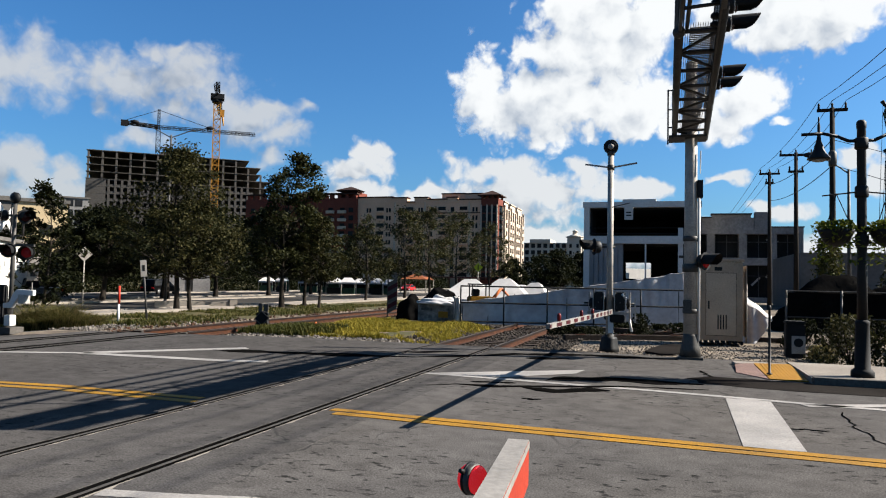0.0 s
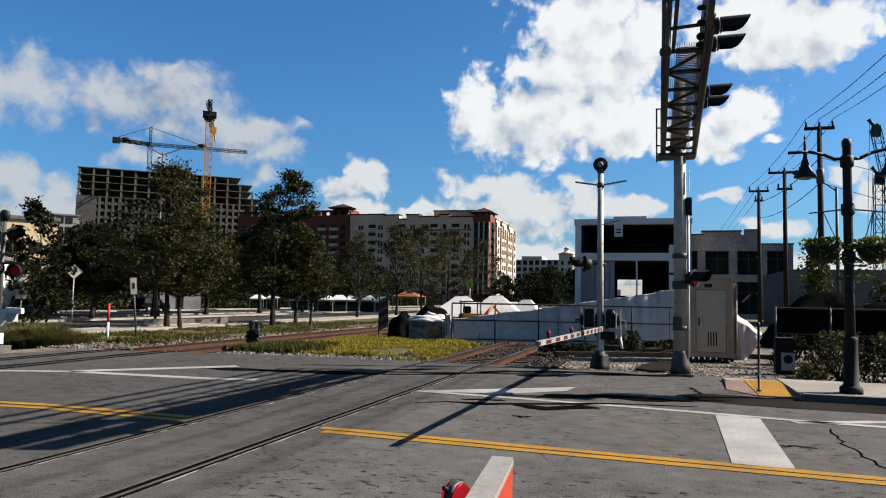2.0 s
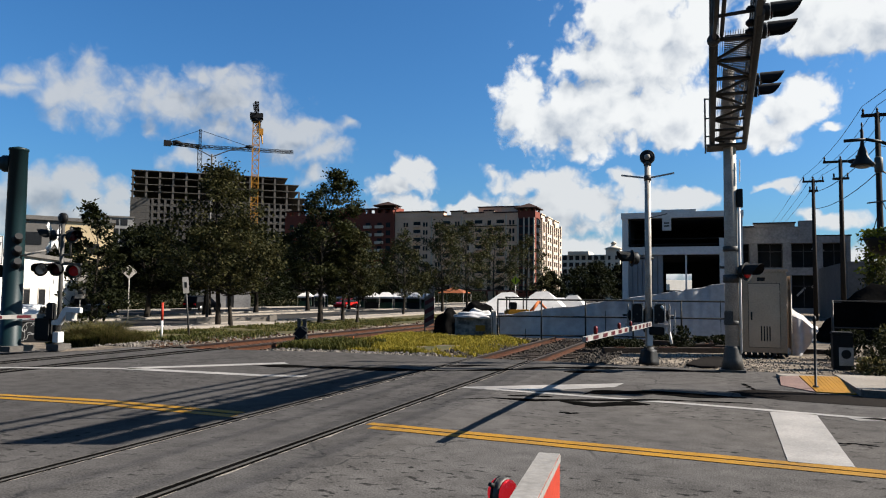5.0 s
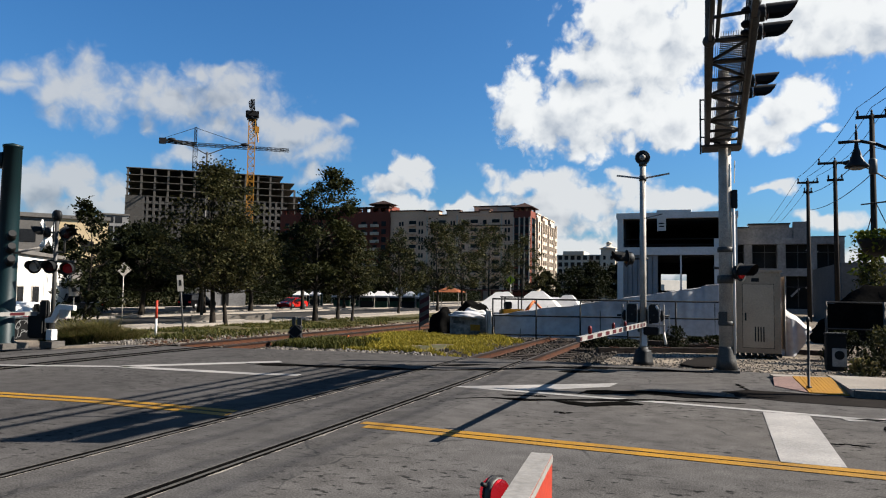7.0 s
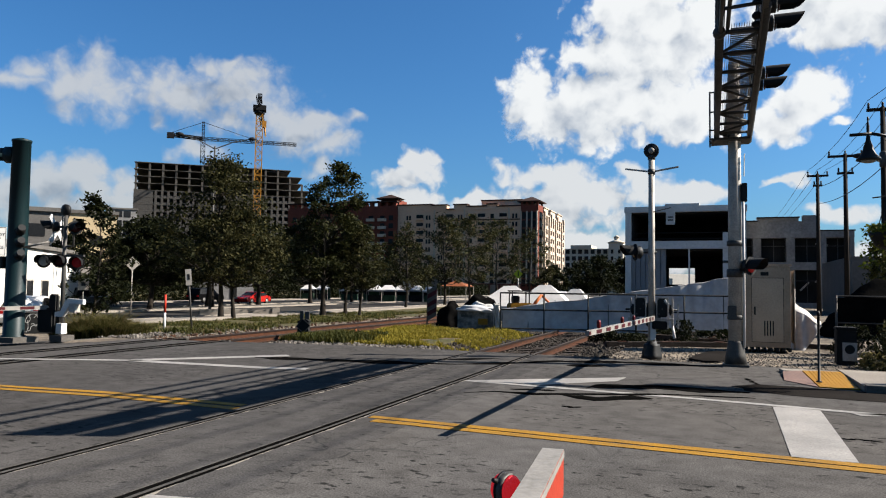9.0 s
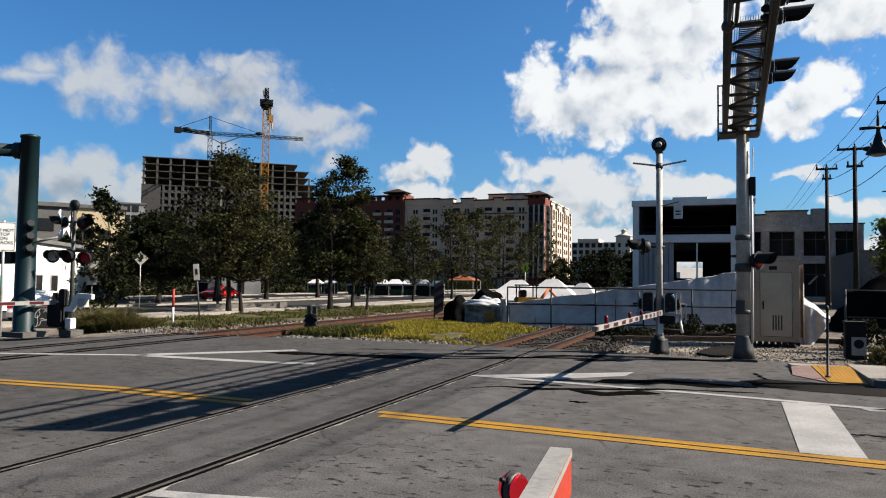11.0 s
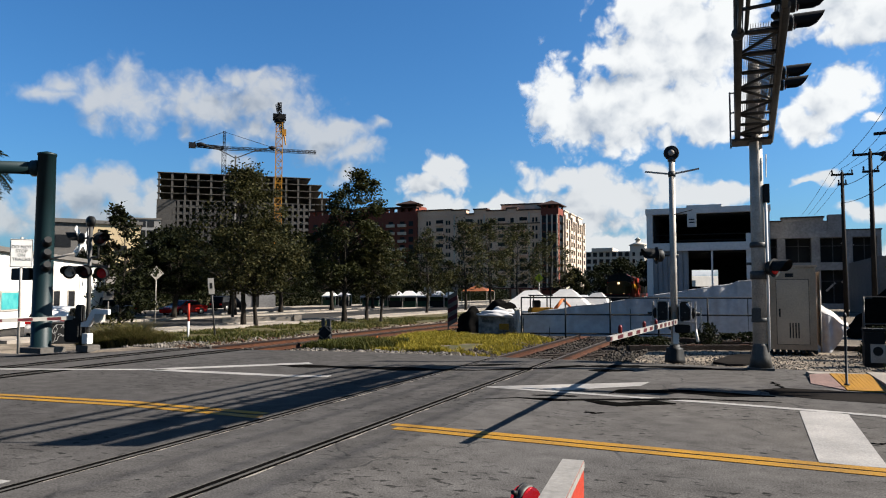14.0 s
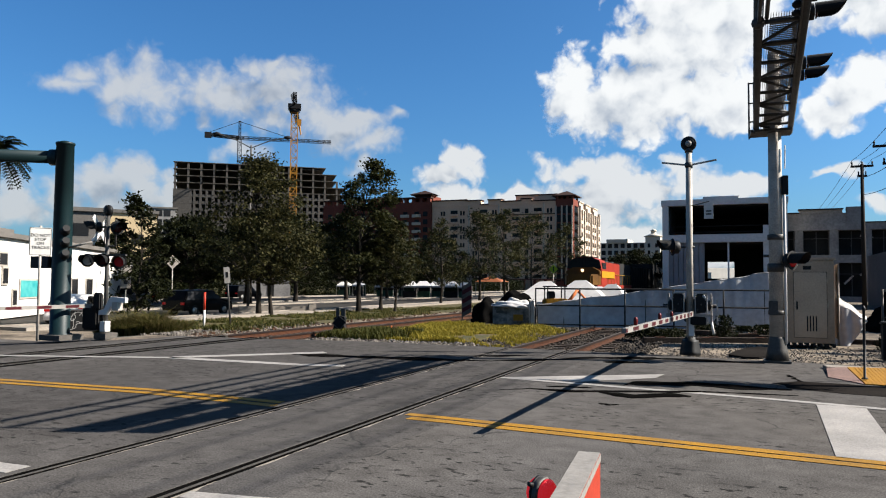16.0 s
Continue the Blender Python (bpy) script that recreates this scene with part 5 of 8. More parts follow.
mesh_fence("temporary_fence", "black-framed temporary fence panels before the tarpaulin", [(-7.6, 26.7), (-4.4, 27.5), (-1.0, 28.4), (0.8, 28.8)], 1.45, None, 1.75, BLACK, 0.032)


def draped(name, label, pts, heights, material, seed, sag=0.12, lean=0.25):
    """A hanging tarpaulin along pts with uneven top."""
    bm = B()
    m, k = 26, 8
    rows = []
    total = len(pts) - 1
    for i in range(m * total + 1):
        q = i / m
        a = min(int(q), total - 1)
        u = q - a
        x, y = pts[a][0] + (pts[a + 1][0] - pts[a][0]) * u, pts[a][1] + (pts[a + 1][1] - pts[a][1]) * u
        hh = heights[a] + (heights[a + 1] - heights[a]) * u + sag * noise.noise((q * 4 + seed, 0, 0))
        col = []
        for j in range(k + 1):
            w = j / k
            f = 0.1 * noise.noise((q * 9 + seed, w * 1.5, 3)) * (0.4 + w)
            col.append(bm.verts.new((x - lean * 0.3 * w + f * 0.6, y + lean * w + f, low(x) - 0.05 + hh * w)))
        rows.append(col)
    rim = [c[-1].co.copy() for c in rows]
    back = [[bm.verts.new(v.co + Vector((0.01, 0.02, 0))) for v in c] for c in rows]
    for g, flip in ((rows, False), (back, True)):
        for a, b in zip(g, g[1:]):
            for j in range(k):
                q = (a[j], b[j], b[j + 1], a[j + 1])
                bm.faces.new(q[::-1] if flip else q).smooth = True
    tp = thing(name, label, "tarpaulin")
    part("sheet", bm, material, tp)
    bm = B()
    for a, b in zip(rim, rim[1:]):
        tube(bm, a, b, 0.018, 0.018, 5, False)
    part("hem", bm, material, tp)
    for i in range(0, len(rim), 8):
        bm = B()
        q = rim[i]
        tube(bm, (q.x, q.y + 0.06, low(q.x) - 0.05), (q.x, q.y + 0.06, q.z + 0.05), 0.02, 0.02, 6)
        part("stake", bm, GALV_DK, tp)
    return tp


draped("tarpaulin", "long white tarpaulin screen, sagging, in shade", [(-7.7, 27.4), (-4.5, 28.2), (-1.2, 29.0), (0.9, 29.6)], (0.86, 1.3, 1.84, 2.22), FABRIC, 1.0, 0.06, 0.0)
draped("tarpaulin", "dirty white tarpaulin strip hung at a fence corner", [(-7.95, 27.0), (-7.7, 27.0)], (1.05, 1.0), TENT, 5.0, 0.04, 0.0)
br = thing("barrier_stack", "dark stacked barriers with a faded yellow panel under a white sheet", "barrier", -8.72, 27.3, -0.05, 8)
bm = B()
for j in range(3):
    box(bm, -0.72, -0.16 - 0.02 * j, 0.02 + 0.26 * j, 0.72, 0.25, 0.26 + 0.26 * j)
part("body", bm, BLACK_MATT, br, bevel=0.03)
bm = B()
box(bm, -0.74, -0.222, 0.06, 0.76, -0.202, 0.86)
part("front_sheet", bm, DIRTY_SHEET, br, "dirty pale sheet over the barriers", bevel=0.008)
bm = B()
box(bm, 0.08, -0.24, 0.22, 0.46, -0.224, 0.46)
part("panel", bm, YELLOW, br, "faded yellow panel")
bm = B()
box(bm, -0.6, -0.24, 0.5, -0.3, -0.224, 0.6)
part("panel", bm, GALV_DK, br)
ft = thing("tarpaulin", "white tarpaulin flap with a sunlit folded top", "tarpaulin", 1.75, 22.9, -0.05, 8)
bm = B()
V = {}
for i in range(25):
    for j in range(13):
        u, w = i / 24, j / 12
        top = 1.34 - 0.62 * max(0.0, u - 0.2) / 0.8 - 0.03 * math.sin(u * 17)
        foot = 0.7 * max(0.0, (u - 0.6) / 0.4) ** 1.1
        V[i, j] = bm.verts.new((1.15 * u + 0.02 * math.sin(w * 5), 0.05 * math.sin(u * 21) * (1 - 0.5 * w) + 0.03 * noise.noise((u * 4, w * 3, 2)), foot + (top - foot) * w))
for i in range(24):
    for j in range(12):
        bm.faces.new((V[i, j], V[i + 1, j], V[i + 1, j + 1], V[i, j + 1])).smooth = True
part("sheet", bm, FABRIC, ft)
bm = B()
V = {}
for i in range(25):
    for j in range(5):
        u, w = i / 24, j / 4
        top = 1.34 - 0.62 * max(0.0, u - 0.2) / 0.8 - 0.03 * math.sin(u * 17)
        V[i, j] = bm.verts.new((1.15 * u + 0.05 * w, 0.01 + 0.22 * w + 0.04 * math.sin(u * 21), top + (0.24 - 0.16 * u) * w + 0.02 * noise.noise((u * 6, w * 2, 5))))
for i in range(24):
    for j in range(4):
        bm.faces.new((V[i, j], V[i + 1, j], V[i + 1, j + 1], V[i, j + 1])).smooth = True
part("folded_top", bm, TENT, ft, "bright folded edge")
bm = B()
tube(bm, (0.42, -0.07, 0), (0.42, -0.07, 1.75), 0.022, 0.022, 8)
part("stake", bm, GALV, ft)
for i, (x, y, w, h, rz) in enumerate(((-10.3, 38.0, 3.3, 1.62, 10), (-8.25, 37.4, 3.1, 1.68, 4), (-6.85, 38.6, 2.4, 1.5, -4), (-9.3, 40.4, 4.0, 1.35, 4), (-4.6, 42, 2.2, 1.3, 3))):
    tn = thing("canopy_tent", "white peaked canopy tent", "tent", x, y, -0.05, rz, group="canopy tents")
    bm = B()
    a = [bm.verts.new(q) for q in ((-w / 2, -w / 2, h - 0.9), (w / 2, -w / 2, h - 0.9), (w / 2, w / 2, h - 0.9), (-w / 2, w / 2, h - 0.9))]
    r0, r1 = bm.verts.new((-w * (0.4 if i == 3 else 0.1), 0, h + 0.15)), bm.verts.new((w * (0.4 if i == 3 else 0.1), 0, h + 0.18))
    lo = [bm.verts.new(v.co - Vector((0, 0, 0.7))) for v in a]
    for f in ((a[0], a[1], r1, r0), (a[1], a[2], r1), (a[2], a[3], r0, r1), (a[3], a[0], r0)):
        bm.faces.new(f)
    for j in range(4):
        bm.faces.new((lo[j], lo[(j + 1) % 4], a[(j + 1) % 4], a[j]))
    part("canopy", bm, FABRIC if i == 3 else TENT, tn, "white canopy cloth")
    for sx in (-1, 1):
        for sy in (-1, 1):
            bm = B()
            tube(bm, (sx * w / 2 * 0.98, sy * w / 2 * 0.98, 0), (sx * w / 2 * 0.98, sy * w / 2 * 0.98, h - 0.9), 0.025, 0.025, 6)
            part("leg", bm, GALV, tn)


# ---- crossing signal, signs and mast-arm pole beyond the left track ----
sig = thing("crossing_signal", "level-crossing signal mast with crossbuck, flashers and lowered gate arm", "crossing signal", -17.5, 15.7, 0)
bm = B()
tube(bm, (0, 0, 0.1), (0, 0, 3.6), 0.06, 0.055, 12)
# darker steel puts the shade on this mast into its colour
part("mast", bm, GALV_DK, sig)
bm = B()
prism(bm, [(-0.2, -0.22), (0.26, -0.22), (0.26, 0.22), (-0.2, 0.22)], -0.1, 0.08)
part("base", bm, CONCRETE_DK, sig)
bm = B()
box(bm, -0.05, -0.16, 0.12, 0.17, 0.04, 0.42)
part("junction_box", bm, WHITE, sig, "white junction box", bevel=0.01)
bm = B()
lathe(bm, ((0.1, -0.07), (0.16, -0.05), (0.16, 0.03), (0.05, 0.07)), 16, pose(0, -0.02, 3.68, 90, 0, 0))
part("bell", bm, BLACK, sig)
for a in (-42, 42):
    bm = B()
    box(bm, -0.58, -0.012, -0.085, 0.58, 0.012, 0.085, pose(-0.42, 0.1, 3.1, 0, a, 112))
    part("crossbuck_board", bm, WHITE, sig, "white crossbuck board")
bm = B()
box(bm, -0.55, -0.03, 3.16, 0.55, 0.03, 3.22)
box(bm, -0.75, -0.03, 2.32, 0.75, 0.03, 2.38)
tube(bm, (0.32, 0, 2.6), (0.32, 0, 3.4), 0.03, 0.03, 8)
tube(bm, (0.05, 0, 2.62), (0.32, 0, 2.62), 0.03, 0.03, 8)
tube(bm, (-0.12, 0, 3.5), (-0.12, 0, 2.6), 0.02, 0.02, 8)
part("bracket", bm, GALV_DK, sig)
flasher(sig, -0.4, -0.05, 3.2, 222)
flasher(sig, 0.42, -0.05, 3.15, -20)
# lens painted white for the bright reflection in its glass
flasher(sig, -0.72, -0.06, 2.2, 298, WHITE, nm="flasher")
flasher(sig, -0.02, -0.14, 2.2, -60, LENS_DK)
flasher(sig, 0.6, -0.1, 2.15, -55, RED_LIT)
bm = B()
box(bm, -0.75, -0.2, 0.15, -0.12, 0.25, 0.85)
part("drive_box", bm, BLACK_MATT, sig, bevel=0.05)
bm = B()
box(bm, -0.3, -0.22, 0.75, 0.02, -0.08, 1.25)
part("drive_cover", bm, BLACK_MATT, sig, bevel=0.04)
bm = B()
prism(bm, [(-0.05, 0.62), (0.24, 0.62), (0.38, 0.8), (0.5, 0.98), (0.98, 0.98), (0.98, 1.12), (0.42, 1.14), (0.28, 1.0), (0.16, 0.78), (-0.05, 0.74)], -0.05, 0.05, pose(0.05, -0.2, 0, 90, 0, 0))
part("counterweight_arm", bm, WHITE, sig, "white counterweight arm")
bm = B()
box(bm, 0.55, -0.3, 0.75, 0.8, -0.1, 1.0)
part("counterweight", bm, GALV, sig, bevel=0.02)
gate_arm(sig, pose(-0.45, -0.1, 0.86, 0, 0, 0), 9.0, (8.4, 3.2), 0.45, 0.75)

gp = thing("mast_arm_pole", "dark green steel traffic-signal pole with mast arm", "traffic pole", -18.45, 14.95, 0)
bm = B()
lathe(bm, ((0.34, 0), (0.34, 0.05), (0.27, 0.1), (0.26, 2.5), (0.24, 5.55), (0.26, 5.56), (0.26, 5.62), (0.05, 5.68)), 20)
part("pole", bm, GREEN_POLE, gp)
bm = B()
tube(bm, (-0.2, 0, 5.2), (-13, -5, 5.7), 0.19, 0.12, 16)
part("mast_arm", bm, GREEN_POLE, gp)
bm = B()
lathe(bm, ((0.2, 0.0), (0.24, 0.02), (0.24, 0.25), (0.16, 0.27)), 14, pose(-0.2, -0.02, 5.2, 0, -90, 20))
part("arm_flange", bm, GREEN_POLE, gp)
for z in (2.3, 2.65, 3.0):
    bm = B()
    lathe(bm, ((0.1, -0.02), (0.13, 0.0), (0.1, 0.24)), 10, pose(0.22, -0.1, z, 0, 65, -30))
    part("signal_visor", bm, BLACK, gp, "black signal visor at the pole")
bm = B()
box(bm, -1.0, -0.25, 1.95, -0.25, -0.1, 2.3)
part("pedestrian_signal", bm, BLACK, gp, bevel=0.02)
bm = B()
prism(bm, [(-0.35, -0.45), (0.55, -0.45), (0.55, 0.35), (-0.35, 0.35)], -0.1, 0.05)
part("footing", bm, CONCRETE_DK, gp, "concrete footing")
bm = B()
tube(bm, (0.25, 0, 2.55), (1.0, 0.3, 2.75), 0.03, 0.03, 8)
part("bracket", bm, GALV, gp)

gbx = thing("utility_box", "low dark utility box covered with pale graffiti", "utility box", -20.1, 17.1, -0.05, 50)
bm = B()
box(bm, -0.75, 0, 0, 0.46, 0.5, 0.66)
part("body", bm, BLACK_MATT, gbx, bevel=0.015)
bm = B()
box(bm, -0.78, -0.03, 0.66, 0.49, 0.53, 0.7)
part("lid", bm, GALV_DK, gbx)
rg = random.Random(5)
for k in range(9):
    bm = B()
    x, z = -0.34 + k * 0.085, rg.uniform(0.2, 0.55)
    a = rg.uniform(0, 6.28)
    for _ in range(7):
        a += rg.uniform(-1.1, 1.3)
        x2, z2 = x + 0.075 * math.cos(a), min(0.62, max(0.06, z + 0.11 * math.sin(a)))
        tube(bm, (x, -0.003, z), (x2, -0.003, z2), 0.013, 0.013, 4)
        x, z = x2, z2
    part("graffiti", bm, GRAFFITI, gbx, "pale spray-paint scrawl")

sg = thing("warning_sign", "white rectangular sign on a steel post: do not stop on tracks", "road sign", -18.0, 13.9, 0, 52)
bm = B()
tube(bm, (0, 0, -0.05), (0, 0, 3.1), 0.035, 0.035, 8)
part("post", bm, GALV, sg)
bm = B()
box(bm, -0.27, -0.045, 2.28, 0.27, -0.036, 3.05)
plate = part("plate", bm, WHITE, sg, "white sign plate", bevel=0.003)
piece("lettering", text_mesh("DO NOT\nSTOP\nON\nTRACKS", 0.118, BLACK), plate, pose(0, -0.049, 2.665, 90, 0, 0))
bm = B()
for z in (2.29, 3.028):
    box(bm, -0.26, -0.049, z, 0.26, -0.046, z + 0.012)
for x in (-0.26, 0.248):
    box(bm, x, -0.049, 2.29, x + 0.012, -0.046, 3.04)
part("border", bm, BLACK, plate)

bm = B()
lathe(bm, ((0.06, 0), (0.055, 0.55), (0.055, 0.85)), 10, pose(-20.6, 14.0, low(-20.6)))
solid("bollard", bm, GALV, "short grey steel bollard", "bollard")

dl = thing("delineator_post", "white plastic delineator post with red top", "delineator", -19.2, 21.8, low(-19.2) - 0.05)
bm = B()
tube(bm, (0, 0, 0), (0, 0, 0.75), 0.042, 0.042, 10)
part("lower_tube", bm, WHITE, dl)
bm = B()
tube(bm, (0, 0, 0.75), (0, 0, 1.42), 0.044, 0.044, 10)
part("upper_tube", bm, RED, dl, "red reflective tube")


def small_sign(name, label, x, y, h, w, hh, shape, plate_mat, lean=0, rz=0, post_mat=GALV):
    s = thing(name, label, "road sign", x, y, low(x) - 0.05, rz)
    s.matrix_basis = s.matrix_basis @ pose(0, 0, 0, 0, lean, 0)
    bm = B()
    tube(bm, (0, 0, 0), (0, 0, h), 0.035, 0.035, 8)
    part("post", bm, post_mat, s)
    bm = B()
    if shape == "diamond":
        box(bm, -w / 2, -0.05, -w / 2, w / 2, -0.04, w / 2, pose(0, 0, h - 0.1, 0, 45, 0))
    else:
        box(bm, -w / 2, -0.05, h - hh, w / 2, -0.04, h)
    p = part("plate", bm, plate_mat, s)
    bm = B()
    if shape == "diamond":
        box(bm, -0.05, -0.056, h - 0.35, 0.05, -0.051, h + 0.15)
    else:
        box(bm, -w * 0.2, -0.056, h - hh * 0.65, w * 0.2, -0.051, h - hh * 0.3)
    part("symbol", bm, BLACK, p)
    return s


small_sign("sign_post", "grey sign plate on a leaning steel post", -18.6, 22.6, 2.35, 0.22, 0.62, "rect", GALV, -5, 35, GALV_DK)
small_sign("warning_sign", "pale diamond warning sign on a post", -38.6, 40.4, 3.7, 0.72, 0, "diamond", GALV, 0, 43)
small_sign("sign_post", "small white sign plates on a post", -36.9, 34.6, 2.5, 0.6, 0.75, "rect", CONCRETE, 0, 43)
small_sign("warning_sign", "yellow-green diamond crossing sign", -17.6, 68, 3.2, 0.62, 0, "diamond", SIGN_Y, 0, 14)
small_sign("sign_post", "white street sign seen beneath the trees", -37, 86, 3.0, 0.9, 0.9, "rect", WHITE, 0, 20)
small_sign("warning_sign", "pale diamond sign beneath the trees", -37, 96, 3.0, 0.8, 0, "diamond", CONCRETE, 0, 20)

# track-side switch stand
sw = thing("switch_stand", "dark weathered switch stand beside the track", "switch stand", -12.25, 20.2, -0.08, 15)
bm = B()
box(bm, -0.3, -0.3, 0, 0.3, 0.3, 0.12)
part("base", bm, TIE, sw)
bm = B()
prism(bm, [(-0.22, 0.12), (0.22, 0.12), (0.14, 0.42), (0.2, 0.55), (0.05, 0.62), (-0.05, 0.62), (-0.2, 0.52), (-0.13, 0.4)], -0.12, 0.12, pose(0, 0, 0, 90, 0, 0))
part("body", bm, BLACK_MATT, sw, bevel=0.015)
bm = B()
box(bm, -0.17, -0.012, -0.17, 0.17, 0.012, 0.17, pose(0.02, -0.16, 0.4, 0, 40, 0))
tg = part("target_plate", bm, BLACK_MATT, sw, "dark diamond plate")
bm = B()
for a in (40, 130, 220, 310):
    box(bm, -0.17, -0.016, 0.15, 0.17, -0.0125, 0.17, pose(0.02, -0.16, 0.4, 0, a, 0))
part("border", bm, CONCRETE_DK, tg, "pale worn border")
bm = B()
box(bm, -0.13, -0.03, 0.6, -0.02, 0.03, 0.86)
box(bm, 0.04, -0.03, 0.6, 0.17, 0.03, 0.84)
part("target", bm, GALV_DK, sw)
bm = B()
lathe(bm, ((0.06, 0), (0.06, 0.01)), 12, pose(0.05, -0.13, 0.35, 90, 0, 0))
part("badge", bm, GALV, sw)
bm = B()
lathe(bm, ((0.09, 0), (0.09, 0.03), (0.05, 0.08), (0.02, 0.18)), 10, pose(-11.0, 21.3, 0.02, 0, 20, 0))
solid("marker_cone", bm, PINK, "small faded orange marker cone in the grass", "cone")
bd = thing("barricade_panel", "striped hazard panel on a leaning post", "barricade", -10.75, 27.6, -0.08, 15)
for i in range(7):
    bm = B()
    v = [(-0.19, 0.3 + i * 0.18), (0.19, 0.52 + i * 0.18), (0.19, 0.7 + i * 0.18), (-0.19, 0.48 + i * 0.18)]
    prism(bm, v, -0.015, 0.015, pose(0, 0, 0, 90, 0, 0))
    part("stripe", bm, ARM_DARK if i % 2 else CONCRETE_DK, bd)
bm = B()
box(bm, -0.22, 0.02, 0, -0.16, 0.06, 1.75)
part("post", bm, GALV_DK, bd)


# ---- lumps: heaps, shrubs ----
def heap(name, label, x, y, rx, ry, h, material, seed, cat="heap"):
    bm = B()
    bmesh.ops.create_icosphere(bm, subdivisions=4, radius=1)
    for v in bm.verts:
        n = 1 + 0.28 * noise.noise(v.co * 1.7 + Vector((seed, 0, 0))) + 0.1 * noise.noise(v.co * 5 + Vector((seed, 0, 0)))
        v.co = Vector((v.co.x * rx * n, v.co.y * ry * n, max(-0.05, v.co.z * h * n)))
    for f in bm.faces:
        f.smooth = True
    ob = solid(name, bm, material, label, cat)
    ob.matrix_basis = pose(x, y, low(x) - 0.05)
    return ob


heap("covered_pallet", "pallet covered with black plastic sheet", -10.35, 28.9, 0.7, 0.6, 0.95, BLACK_TARP, 1)
heap("soil_mound", "dark mound under black sheeting behind the fence", 6.3, 31.0, 2.3, 1.5, 1.95, BLACK_TARP, 4)
heap("soil_mound", "lower dark mound under black sheeting behind the fence", 9.0, 31.4, 2.8, 1.6, 1.75, BLACK_TARP, 9)
heap("covered_pallet", "dark covered pallet before the tents", -10.6, 33.5, 1.0, 0.8, 1.25, BLACK_TARP, 6)
heap("white_sheet", "crumpled white plastic sheet in the sun", -8.7, 27.9, 0.75, 0.3, 1.0, TENT, 12)
sheet_ = heap("white_sheet", "folded white sheet lying over stacked barriers", -8.75, 27.25, 0.8, 0.36, 0.2, FABRIC, 15)
sheet_.matrix_basis = pose(-8.75, 27.25, 0.72, 0, 3, 8)
ex = thing("mini_excavator", "small tan and orange excavator parked before the tents", "excavator", -8.7, 34.2, -0.05, 25)
for s in (-1, 1):
    bm = B()
    prism(bm, [(-0.7, 0.08), (-0.6, 0), (0.6, 0), (0.7, 0.08), (0.7, 0.28), (0.6, 0.36), (-0.6, 0.36), (-0.7, 0.28)], -0.13, 0.13, pose(0, s * 0.42, 0, 90, 0, 0))
    part("track", bm, BLACK_MATT, ex, "black rubber track")
bm = B()
box(bm, -0.62, -0.48, 0.42, 0.5, 0.48, 0.95)
part("body", bm, TACTILE, ex, bevel=0.06)
bm = B()
for x in (-0.5, 0.32):
    for y in (-0.42, 0.42):
        tube(bm, (x, y, 0.95), (x, y, 1.5), 0.03, 0.03, 6)
box(bm, -0.58, -0.48, 1.5, 0.42, 0.48, 1.56)
part("canopy", bm, BLACK_MATT, ex, "black operator canopy")
bm = B()
box(bm, -0.45, -0.2, 0.95, -0.1, 0.2, 1.3)
part("seat", bm, BLACK_MATT, ex, bevel=0.04)
bm = B()
tube(bm, (0.5, 0, 0.7), (1.0, 0, 1.35), 0.09, 0.07, 8)
part("boom", bm, PINK, ex)
bm = B()
tube(bm, (1.0, 0, 1.35), (1.5, 0, 0.85), 0.06, 0.05, 8)
part("stick", bm, PINK, ex)
bm = B()
prism(bm, [(0, 0), (0.3, -0.1), (0.34, 0.16), (0.1, 0.26)], -0.18, 0.18, pose(1.35, 0, 0.62, 90, 0, 0))
part("bucket", bm, BLACK_MATT, ex)
for i in range(9):
    r = random.Random(40 + i)
    bm = B()
    L = r.uniform(1.0, 2.2)
    box(bm, -L / 2, -0.12, 0, L / 2, 0.12, 0.14)
    ob = solid("timber_balk", bm, TIE, "old timber balk lying on the gravel", "timber", group="timber balks", bevel=0.01)
    ob.matrix_basis = pose(r.uniform(-1.5, 3.2), r.uniform(23.5, 28.5), -0.03 + 0.02 * i % 0.1, 0, 0, r.uniform(-25, 25))


def shrub(name, label, x, y, r, h, n, material, seed, leaf=0.07, z=None):
    rr = random.Random(seed)
    V, F = [], []
    for _ in range(n):
        a, q = rr.uniform(0, 6.283), rr.random() ** 0.5
        zz = h * rr.random()
        k = r * q * (1.05 - 0.55 * zz / h) * (1 + 0.3 * noise.noise((math.cos(a) * 2 + seed, math.sin(a) * 2, zz * 2)))
        c = Vector((k * math.cos(a), k * math.sin(a), zz))
        e = Euler((rr.uniform(-1.2, 1.2), rr.uniform(-1.2, 1.2), rr.uniform(0, 6))).to_matrix()
        s = leaf * rr.uniform(0.6, 1.4)
        b = len(V)
        V += [c + e @ Vector(p) * s for p in ((-1, 0, 0), (0, -0.5, 0.15), (1, 0, 0), (0, 0.5, 0.15))]
        F.append((b, b + 1, b + 2, b + 3))
    sh = thing(name, label, "shrub", x, y, (low(x) if z is None else z) - 0.05)
    me = bpy.data.meshes.new("leaves")
    me.from_pydata(V, [], F)
    me.materials.append(material)
    piece("leaves", me, sh)
    bm = B()
    for i in range(9):
        a = i * 0.7
        tube(bm, (0, 0, 0), (r * 0.6 * math.cos(a), r * 0.6 * math.sin(a), h * 0.75), 0.02, 0.006, 5)
    part("stems", bm, BARK, sh)
    return sh


